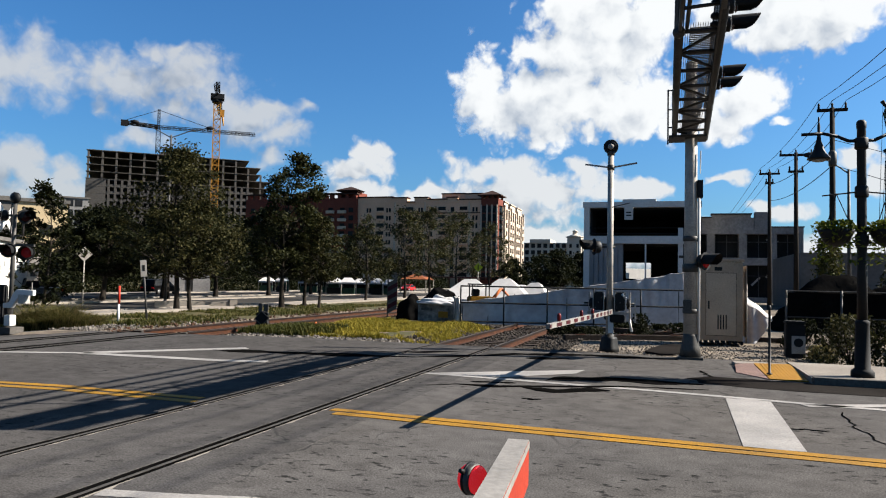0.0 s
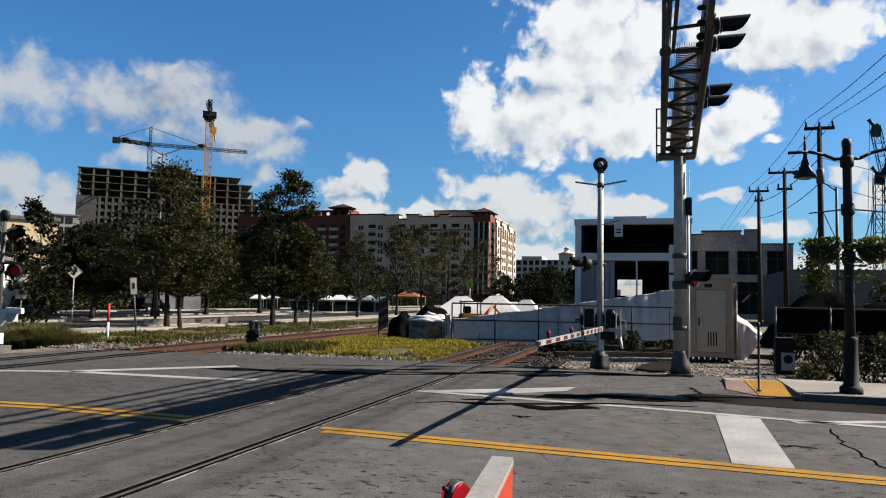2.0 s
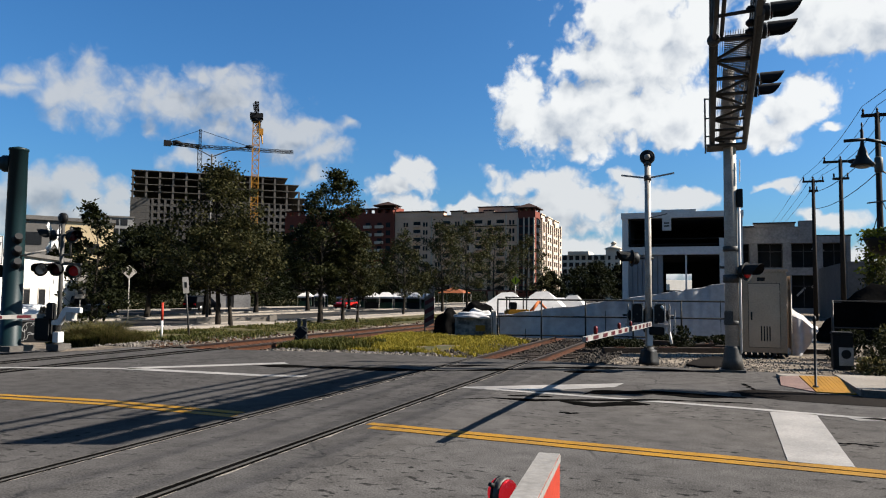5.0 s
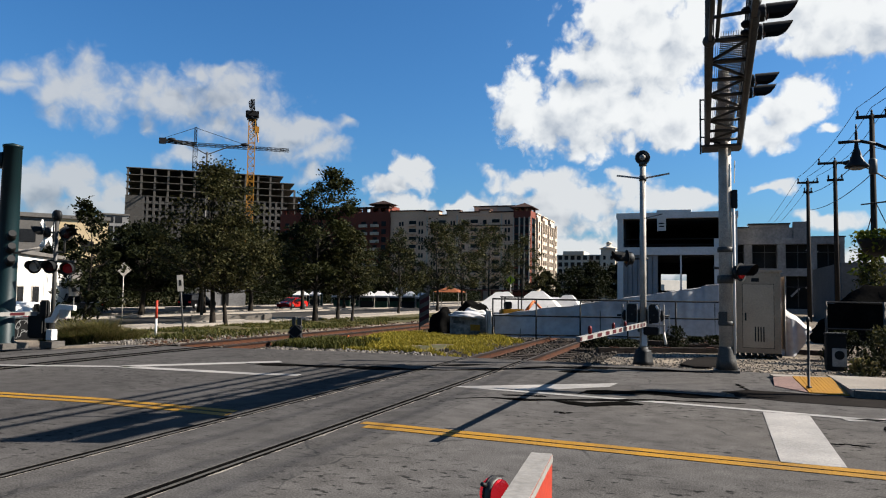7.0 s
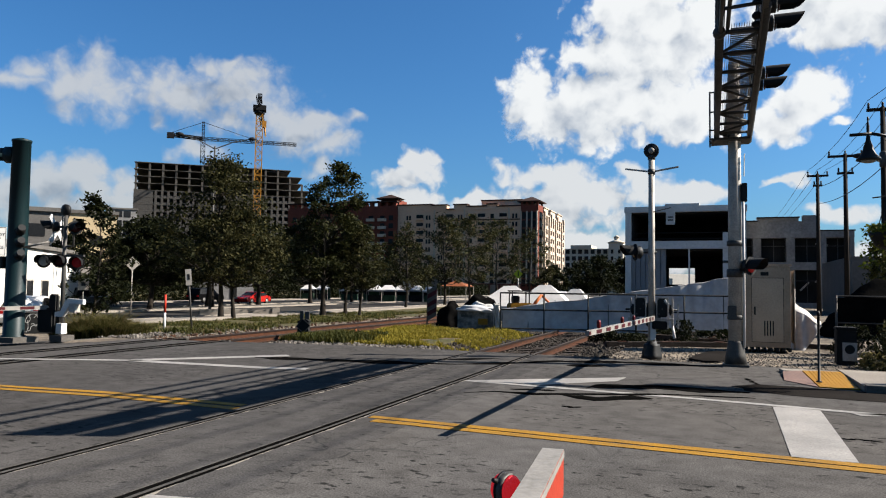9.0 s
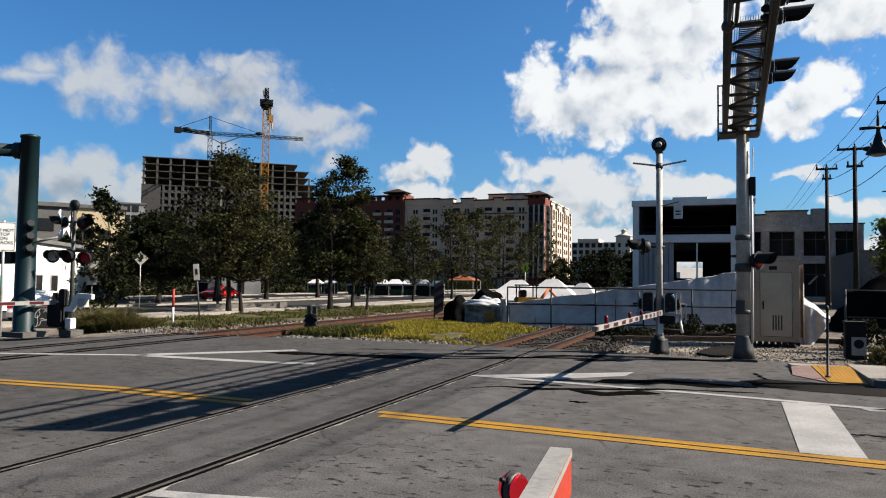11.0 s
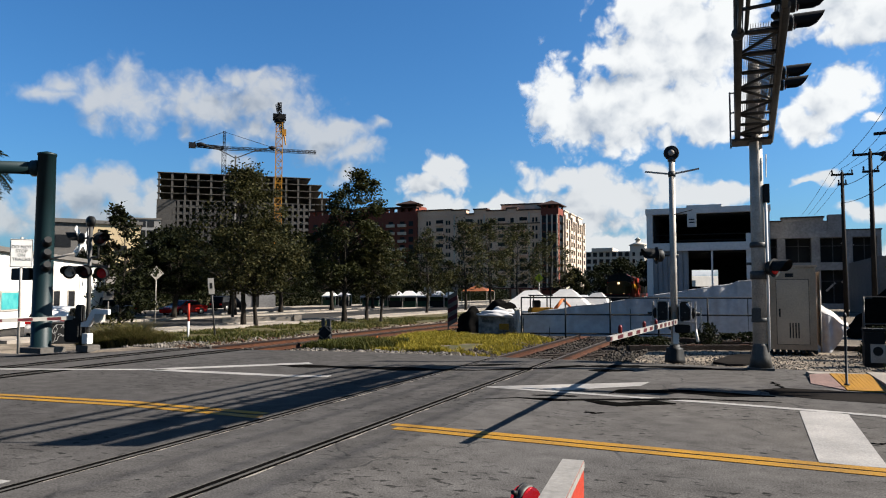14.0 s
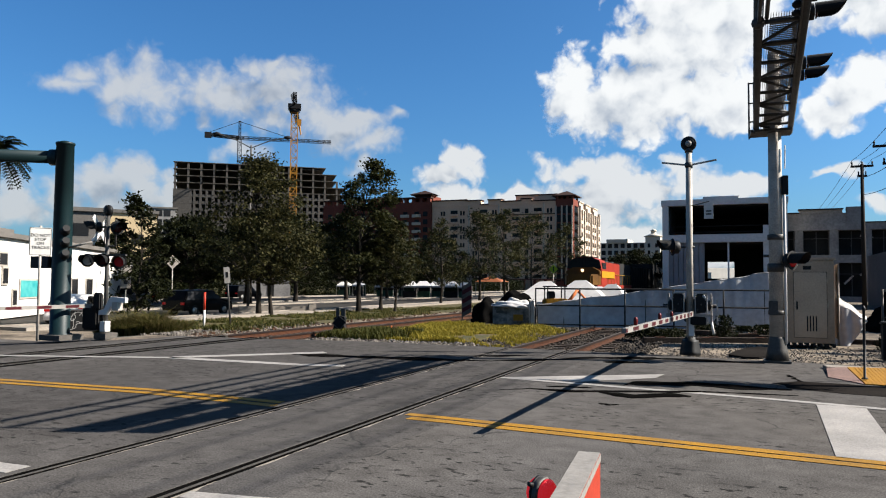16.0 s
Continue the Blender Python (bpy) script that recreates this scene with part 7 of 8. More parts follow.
# far pale hotel
ho = thing("hotel_building", "distant pale hotel with a lantern turret", "hotel", -63.3, 420, -0.5)
ho.scale = (1.0, 1.0, 1.19)
bm = B()
box(bm, -25, 0, 0, 16, 20, 21.5)
box(bm, -14, -1, 21.5, -2, 20, 23.2)
part("wall", bm, HOTEL, ho)
bm = B()
box(bm, 8, -3, 0, 16, 6, 24)
lathe(bm, ((4.6, 24), (5.6, 24.4), (2.2, 25.4), (1.4, 25.6), (1.4, 26.8), (2.0, 27.0), (0.2, 28)), 8, pose(12, 1, 0))
part("turret", bm, HOTEL, ho)
for k in range(6):
    for i in range(9):
        window(ho, 2.3, 2.1, -23 + i * 3.6, -0.05, 2.5 + k * 3.3)
    for x in (10, 14):
        window(ho, 1.4, 1.9, x, -3.05, 2.5 + k * 3.3)

# concrete tower under construction
cx, cy = -330 * math.sin(radians(37.9)), 330 * math.cos(radians(37.9))
ct = thing("tower_under_construction", "concrete tower block under construction, upper floors open", "building", cx, cy, -0.5, 37.5)
FH, NF = 2.97, 18
for k in range(NF + 1):
    x1 = 40.0 if k < NF - 2 else (31 if k == NF else 36)
    bm = B()
    box(bm, -34.2, -0.6, k * FH - 0.14, x1, 24, k * FH + 0.14)
    if k == NF:
        box(bm, 20, 0, k * FH - 1.0, 29, 14, k * FH - 0.7)
    part("floor_slab", bm, CONCRETE_DK, ct)
bm = B()
box(bm, -0.4, -0.4, 0, 0.4, 0.4, FH)
col_me = mesh_of("column", bm, CONCRETE_DK)
bm = B()
box(bm, -0.45, -0.35, 0, 0.45, 0.3, FH)
pier_me = mesh_of("pier", bm, TOWER_G)
for k in range(NF - 11, NF):
    for i in range(14):
        x = -33.4 + i * 5.35
        if k >= NF - 2 and x > (35 if k < NF - 1 else 30):
            continue
        piece("column", col_me, ct, pose(x, 0, k * FH))
        piece("column", col_me, ct, pose(x, 23, k * FH))
        if i % 2 == 0:
            piece("column", col_me, ct, pose(x, 11, k * FH))
    if k < NF - 4:
        for i in range(26):
            piece("pier", pier_me, ct, pose(-33 + i * 2.55, -0.2, k * FH))
        bm = B()
        box(bm, -34, -0.4, k * FH + 0.14, 33, -0.1, k * FH + 0.95)
        box(bm, -34, -0.4, k * FH + 2.55, 33, -0.1, k * FH + FH - 0.14)
        part("spandrel", bm, TOWER_G, ct)
bm = B()
box(bm, -34.1, -0.55, 0, -26.5, 12, (NF - 4) * FH)
part("shear_wall", bm, TOWER_G, ct, "blank grey wall")
bm = B()
box(bm, -6, 8, 0, 6, 18, NF * FH + 2.5)
box(bm, 12, 8, 0, 20, 18, NF * FH - 0.5)
part("core", bm, CONCRETE_DK, ct)
# near-black block puts the shade within the lower floors into its colour
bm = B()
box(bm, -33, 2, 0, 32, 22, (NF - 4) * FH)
part("inner_shade", bm, DARKIN, ct)


def lattice(parent, name, a, b, w, material, bay, r=0.12):
    """A square lattice mast or boom from a to b."""
    a, b = Vector(a), Vector(b)
    d = (b - a).normalized()
    u = d.orthogonal().normalized()
    if abs(d.z) > 0.9:
        u = Vector((1, 0, 0))
    v = d.cross(u).normalized()
    n = max(1, int((b - a).length / bay))
    bm = B()
    cs = [(u * s + v * t) * w / 2 for s, t in ((-1, -1), (1, -1), (1, 1), (-1, 1))]
    for c in cs:
        tube(bm, a + c, b + c, r, r, 4)
    for i in range(n):
        p, q = a.lerp(b, i / n), a.lerp(b, (i + 1) / n)
        for j in range(4):
            c, e = cs[j], cs[(j + 1) % 4]
            tube(bm, p + c, q + e, r * 0.6, r * 0.6, 4, False)
            tube(bm, q + c, q + e, r * 0.6, r * 0.6, 4, False)
    return part(name, bm, material, parent)


cr = thing("tower_crane", "yellow tower crane rising before the unfinished tower", "crane", -300 * math.sin(radians(35.0)), 300 * math.cos(radians(35.0)), -0.5, 34.5)
lattice(cr, "mast", (0, 0, 0), (0, 0, 71), 2.6, CRANE_Y, 3.0, 0.24)
bm = B()
lathe(bm, ((1.4, 71), (2.1, 71.3), (2.1, 72.4), (1.4, 72.8)), 12)
box(bm, -2.6, -2.2, 72.5, 2.6, 2.2, 74.5)
part("slewing_unit", bm, CRANE_D, cr)
lattice(cr, "tower_head", (0, 0, 74.5), (0, 0, 79.5), 1.4, CRANE_D, 1.6, 0.2)
lattice(cr, "jib", (0, 2, 75), (1.2, 40, 75), 1.4, CRANE_D, 3.0, 0.14)
lattice(cr, "counter_jib", (0, -2, 75), (-0.4, -14, 75), 1.4, CRANE_D, 3.0, 0.14)
bm = B()
box(bm, 1.4, -1.2, 66, 2.8, 0.8, 68.4)
tube(bm, (2.0, -1, 66), (2.6, -1, 62), 0.4, 0.25, 6)
part("cab", bm, CRANE_Y, cr)
cr = thing("tower_crane", "dark tower crane with a long level jib and tie bars", "crane", -420 * math.sin(radians(39.1)), 420 * math.cos(radians(39.1)), -3.0, 38.4)
lattice(cr, "mast", (0, 0, 0), (0, 0, 84), 2.2, CRANE_D, 3.0, 0.2)
lattice(cr, "tower_head", (0, 0, 84), (0, 0, 94.5), 1.2, CRANE_D, 2.0, 0.2)
lattice(cr, "jib", (0, 0, 85), (51, 0, 85.5), 1.4, CRANE_D, 3.0, 0.17)
lattice(cr, "counter_jib", (0, 0, 85), (-18, 0, 86), 1.3, CRANE_D, 3.0, 0.34)
bm = B()
box(bm, -18.8, -1.2, 84.2, -15.2, 1.2, 87.2)
part("counterweight", bm, CRANE_D, cr)
bm = B()
for p in ((30, 0, 86), (-16, 0, 87.5)):
    tube(bm, (0, 0, 94.3), p, 0.16, 0.16, 4)
part("tie_bars", bm, CRANE_D, cr)

# pale open shell building on the right
sh = thing("shell_building", "pale two-storey building shell with open dark bays", "building", -8.95, 81, -0.1)
sh.scale = (1.037, 1.0, 1.04)
W, D = 11.2, 16
bm = B()
box(bm, 0, 0, 0, 0.6, D, 10.0)
part("side_wall", bm, BUILD_WHITE, sh)
bm = B()
box(bm, W, 0, 0, W + 0.6, D, 10.0)
part("side_wall", bm, BUILD_WHITE, sh)
bm = B()
box(bm, -0.1, -0.1, 9.75, W + 0.7, D, 10.35)
box(bm, 4, 0, 10.35, 7.4, 5, 10.6)
part("roof", bm, BUILD_WHITE, sh)
bm = B()
box(bm, 0.6, -0.05, 5.95, W, D, 6.75)
part("upper_floor", bm, BUILD_WHITE, sh)
bm = B()
for i in range(7):
    box(bm, 0.6 + i * 0.5, 0.3, 0, 1.02 + i * 0.5, 0.45, 5.95)
box(bm, 0.6, 0.45, 0, 4.1, 0.6, 5.95)
part("siding_panel", bm, SIDING, sh, "pale vertical metal siding")
for x in (6.3, 9.6):
    bm = B()
    box(bm, x, 0.1, 0, x + (0.16 if x < 9 else 0.5), 0.4, 5.95 if x < 9 else 7.6)
    part("column", bm, BUILD_WHITE, sh)
# dark colour here takes in the shade at the back of the shell
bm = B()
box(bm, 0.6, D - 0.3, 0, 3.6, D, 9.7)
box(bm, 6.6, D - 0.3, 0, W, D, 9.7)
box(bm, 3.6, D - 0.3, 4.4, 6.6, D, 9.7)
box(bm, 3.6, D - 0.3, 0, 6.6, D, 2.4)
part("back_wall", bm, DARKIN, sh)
# dark sheets inside the pale walls put the bays' shade into the colour
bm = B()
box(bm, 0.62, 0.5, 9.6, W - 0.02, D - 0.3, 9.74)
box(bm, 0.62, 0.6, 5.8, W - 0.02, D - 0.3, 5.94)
part("ceiling_shade", bm, DARKIN, sh)
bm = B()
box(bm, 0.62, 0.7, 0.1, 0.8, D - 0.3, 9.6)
part("wall_shade", bm, DARKIN, sh)
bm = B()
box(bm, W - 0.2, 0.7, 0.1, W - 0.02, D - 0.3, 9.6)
part("wall_shade", bm, DARKIN, sh)
bm = B()
tube(bm, (0.6, 0.2, 7.0), (W, 0.2, 7.0), 0.05, 0.05, 6)
tube(bm, (0.6, 0.2, 7.6), (W, 0.2, 7.6), 0.04, 0.04, 6)
part("guard_rail", bm, BLACK, sh)

# white box added to brighten the opening; its long face turns to the sun
tr_ = thing("bright_box", "white box added behind the shell, turned to catch the sun", "trailer", -4.5, 105.5, -0.1, 37)
bm = B()
box(bm, -4.2, 0, 0.5, 4.2, 2.6, 4.0)
part("body", bm, WHITE, tr_, bevel=0.04)
bm = B()
box(bm, -1.6, -0.03, 1.9, -0.9, 0.01, 3.4)
part("panel", bm, BLUEGLASS, tr_, "blue panel")
for x in (-3.2, 3.2):
    bm = B()
    box(bm, x - 0.3, 0.2, 0, x + 0.3, 2.4, 0.5)
    part("footing", bm, CONCRETE_DK, tr_)

g2 = thing("concrete_building", "grey concrete building with framed bays", "building", 3.2, 85, -0.1)
W2 = 10.6
# near-black block; its colour stands for the shade inside the framed bays
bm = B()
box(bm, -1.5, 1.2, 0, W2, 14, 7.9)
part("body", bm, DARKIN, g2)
for x0, x1 in ((-1.5, -1.0), (0.9, 1.7), (4.2, 5.0), (7.4, 8.0), (W2 - 0.4, W2)):
    bm = B()
    box(bm, x0, 0, 0, x1, 1.2, 7.6)
    part("pier", bm, FRAME_GREY, g2)
for z0, z1 in ((7.5, 8.2), (4.1, 4.9), (0, 0.6)):
    bm = B()
    box(bm, -1.5, -0.1, z0, W2, 1.15, z1)
    part("beam", bm, FRAME_GREY, g2)
bm = B()
box(bm, -1.5, 0.2, 8.2, 5.8, 1.0, 9.3)
box(bm, 1.4, 0.1, 9.3, 5.4, 1.1, 9.65)
box(bm, 5.8, 0.0, 8.2, 7.3, 1.1, 9.9)
part("parapet", bm, FRAME_GREY, g2)
for x0, x1, z in ((7.3, W2 + 0.1, 8.2), (-1.6, 1.4, 9.3), (1.3, 5.5, 9.65)):
    bm = B()
    box(bm, x0, -0.15, z, x1, 1.25, z + 0.12)
    part("coping", bm, CRANE_D, g2, "dark metal coping")
for x0, x1, z0, z1 in ((-1.0, 0.9, 4.9, 7.5), (1.7, 4.2, 4.9, 7.5), (5.0, 7.4, 4.9, 7.5), (8.0, W2 - 0.4, 4.9, 7.5), (1.7, 4.2, 0.6, 4.1), (5.0, 7.4, 0.6, 4.1), (8.0, W2 - 0.4, 0.6, 4.1)):
    bm = B()
    for q in (x0 + 0.03, (x0 + x1) / 2, x1 - 0.1):
        box(bm, q, 0.55, z0, q + 0.07, 0.62, z1)
    box(bm, x0, 0.54, z0 + (z1 - z0) * 0.66, x1, 0.61, z0 + (z1 - z0) * 0.66 + 0.07)
    part("window_frame", bm, GALV_DK, g2, "bare metal window frame")
rr = random.Random(9)
for i in range(7):
    bm = B()
    x = 5.2 + rr.random() * 4.8
    z = 0.8 + rr.random() * 6.5
    a = rr.uniform(-60, 60)
    box(bm, -0.6, 0.6, -0.09, 0.6, 0.75, 0.09, pose(x, 0, z, 0, a, 0))
    part("brace", bm, GALV, g2)
bm = B()
box(bm, 9.5, 60, -0.1, 40, 75, 4.3)
solid("low_building", bm, GREYWALL, "low grey building behind the shrubs", "building")

# white shop on the left, yellow block and others behind it
wl = thing("shop_building", "white stucco shop building lit by the sun", "building", -36.7, 26.0, -0.5)
dx, dy = -12.5, 19.4
LW = math.hypot(dx, dy)
fa = math.degrees(math.atan2(dy, dx))
wl.matrix_basis = pose(-36.7, 26.0, -0.5, 0, 0, fa)
bm = B()
box(bm, -9, 0.0, 0, LW + 1, 14, 4.4)
part("wall", bm, STUCCO, wl)
bm = B()
box(bm, -9.2, -0.25, 4.35, LW + 1.2, 14.2, 4.62)
part("cornice", bm, GREYWALL, wl, "grey cornice band")
for x, w, z, h, m in ((-4.0, 2.7, 1.1, 0.95, TEAL), (-9.0, 1.3, 1.05, 1.0, BLUEGLASS), (-11.8, 1.2, 1.0, 1.15, GLASS), (-15.0, 1.4, 1.05, 1.1, GLASS), (-0.6, 0.6, 1.9, 0.8, GLASS), (-0.3, 0.9, 2.9, 0.6, GLASS), (1.8, 1.2, 1.0, 1.4, GLASS), (-1.9, 0.5, 0.7, 0.8, GLASS)):
    bm = B()
    x = -x
    box(bm, x - w / 2 - 0.1, -0.06, z - 0.1, x + w / 2 + 0.1, 0.02, z + h + 0.1)
    fr = part("window", bm, GALV, wl, "framed shop window")
    bm = B()
    box(bm, x - w / 2, -0.075, z, x + w / 2, -0.062, z + h)
    part("pane", bm, m, fr)
bm = B()
box(bm, -3, 3, 4.7, 3.5, 8, 5.6)
box(bm, 8, 4, 4.7, 12, 9, 5.5)
part("roof_plant", bm, GREYWALL, wl)
for nm, lab, a0, a1, dd, top, m in (("office_building", "yellow office block behind the shops", 44.85, 48.0, 120, 12.3, YELLOWWALL), ("office_building", "dark grey office block", 48.0, 50.6, 100, 10.6, GREYWALL),
                                    ("tower_block", "distant blue-grey tower block", 43.5, 45.6, 260, 26.2, FRAME_GREY)):
    am = radians((a0 + a1) / 2)
    hw = dd * math.tan(radians((a1 - a0) / 2))
    bb = thing(nm, lab, "building", -dd * math.sin(am), dd * math.cos(am), -0.5, (a0 + a1) / 2)
    bm = B()
    box(bm, -hw, 0, 0, hw, 20, top)
    part("wall", bm, m, bb)
    bm = B()
    box(bm, -hw - 0.3, -0.3, top, hw + 0.3, 20, top + 0.5)
    part("cornice", bm, GREYWALL, bb)
    for k in range(int(top / 3.2)):
        for i in range(int(hw * 2 / 2.6)):
            window(bb, 2.1 if dd > 200 else 1.7, 2.2 if dd > 200 else 1.5, -hw + 1.3 + i * 2.6, -0.02, 1.2 + k * 3.2, 0, GLASS)
open_wall = thing("low_building", "low pale rendered building in the shade behind the trees", "building", -62.5, 81.5, -0.55, 38)
bm = B()
box(bm, -4.3, 0, 0, 4.3, 5, 4.9)
part("wall", bm, FRAME_GREY, open_wall)
bm = B()
box(bm, -4.5, -0.2, 4.9, 4.5, 5.2, 5.15)
part("roof_edge", bm, COPING, open_wall)
bm = B()
box(bm, 1.2, -0.04, 0, 2.1, 0.02, 2.0)
part("door", bm, BLACK_MATT, open_wall)
bm = B()
box(bm, -0.1, 0, 0, 30, 10, 4.5)
lowb_ = solid("low_building", bm, GREYWALL, "low grey building in the shade of the trees", "building")
lowb_.matrix_basis = pose(-66, 58, -0.5, 0, 0, 118)


# ---- poles, wires, street lights ----
def utility_pole(x, y, h, arms, tanks=0):
    p = thing("utility_pole", "dark timber utility pole with crossarms and insulators", "utility pole", x, y, -0.1, group="utility poles")
    bm = B()
    tube(bm, (0, 0, 0), (0, 0, h), 0.17, 0.11, 10)
    part("pole", bm, WOODPOLE, p)
    for z, w in arms:
        bm = B()
        box(bm, -w, -0.06, z - 0.07, w, 0.06, z + 0.07)
        a = part("crossarm", bm, WOODPOLE, p)
        for xx in (-w + 0.08, 0, w - 0.08):
            bm = B()
            lathe(bm, ((0.03, 0.07), (0.06, 0.14), (0.04, 0.2), (0.06, 0.26), (0.03, 0.34)), 8, pose(xx, 0, z))
            part("insulator", bm, CRANE_D, a)
    for i in range(tanks):
        bm = B()
        lathe(bm, ((0.15, -0.4), (0.18, -0.36), (0.18, 0.24), (0.11, 0.32)), 12, pose(0.3 if i else -0.05, -0.3, h - 2.4))
        part("transformer", bm, GALV_DK, p, "grey transformer can")
    return p


utility_pole(7.3, 37.5, 10.2, ((10.1, 0.65),), 1)
utility_pole(7.6, 49.5, 10.2, ((10.05, 0.95), (9.0, 0.45)))
utility_pole(7.1, 57.8, 10.25, ((10.1, 0.7), (9.4, 0.3)))
wires = thing("power_lines", "black overhead power lines between the poles", "cables")
for k, off in enumerate((-0.6, 0.0, 0.6)):
    bm = B()
    line = [(7.4 + off * 1.3, -14, 10.6), (7.3 + off, 37.5, 10.45), (7.6 + off * 1.3, 49.5, 10.4), (7.1 + off, 57.8, 10.45), (7 + off, 120, 10.4)]
    for a, b in zip(line, line[1:]):
        a, b = Vector(a), Vector(b)
        sag = (b - a).length * (0.03 if a.y < 0 else 0.012)
        q = [a.lerp(b, i / 12) - Vector((0, 0, 4 * sag * (i / 12) * (1 - i / 12))) for i in range(13)]
        for u, w in zip(q, q[1:]):
            tube(bm, u, w, 0.014, 0.014, 4, False)
    part("wire", bm, BLACK, wires)
for k, z in enumerate((8.6, 7.4)):
    bm = B()
    a, b = Vector((7.3, 37.5, z)), Vector((7.1, 57.8, z + 0.6))
    q = [a.lerp(b, i / 8) - Vector((0, 0, 1.6 * (i / 8) * (1 - i / 8))) for i in range(9)]
    for u, w in zip(q, q[1:]):
        tube(bm, u, w, 0.02, 0.02, 4, False)
    tube(bm, (7.3, 37.5, z), (12.5, 30, z - 3.5), 0.016, 0.016, 4, False)
    part("wire", bm, BLACK, wires)


def cobra(x, y, h, arms, rz):
    p = thing("street_light", "tall street light with slim curved arms", "street lamp", x, y, low(x), rz)
    bm = B()
    tube(bm, (0, 0, 0), (0, 0, h), 0.11, 0.06, 10)
    part("pole", bm, GALV_DK, p)
    for s, L in arms:
        bm = B()
        tube(bm, (0, 0, h - 0.2), (s * L * 0.5, 0, h + 0.35), 0.04, 0.035, 6)
        tube(bm, (s * L * 0.5, 0, h + 0.35), (s * L, 0, h + 0.7), 0.035, 0.03, 6)
        part("arm", bm, GALV_DK, p)
        bm = B()
        lathe(bm, ((0.03, 0), (0.12, 0.1), (0.15, 0.35), (0.06, 0.6)), 10, pose(s * L, 0, h + 0.72, 0, 85 * s, 0))
        part("head", bm, CRANE_D, p)
    return p


cobra(-34.9, 44.3, 12.5, ((1, 2.4), (-1, 2.2)), 37)
cobra(8.3, 39.0, 7.4, ((-1, 1.4),), 0)

# crawler cranes beyond the shrubs
for bx, top, lean_x, head in ((20.6, 19.1, 3.0, STALL_G), (20.8, 14.3, -0.2, CRANE_D)):
    cc = thing("crawler_crane", "crawler crane with a dark lattice boom", "crane", bx, 80, 0, group="crawler cranes")
    lattice(cc, "boom", (lean_x, 0, 2), (0, 0, top), 0.8, CRANE_D, 1.25, 0.045)
    bm = B()
    prism(bm, [(-0.36, top - 0.6), (0.4, top - 0.7), (0.42, top + 0.3), (0.08, top + 0.6), (-0.32, top + 0.4)], -0.4, 0.4, pose(0, 0, 0, 90, 0, 0))
    bh = part("boom_head", bm, head, cc, bevel=0.05)
    bm = B()
    tube(bm, (-0.15, 0, top + 0.4), (-0.6, 0, top + 1.1), 0.15, 0.2, 8)
    part("sheave", bm, BLACK, bh)
    for d in (-0.75,):
        bm = B()
        tube(bm, (-0.5, 0, top + 0.9), (d * 1.5, 0, 1.5), 0.025, 0.025, 4)
        part("rope", bm, BLACK, cc)
    bm = B()
    box(bm, -1.4, -1.5, 0.8, 3.4, 1.5, 2.9)
    part("house", bm, CRANE_Y, cc, bevel=0.1)
    for y in (-1.6, 1.6):
        bm = B()
        box(bm, -2.2, y - 0.4, 0, 2.6, y + 0.4, 0.8)
        part("crawler_track", bm, BLACK_MATT, cc, bevel=0.1)


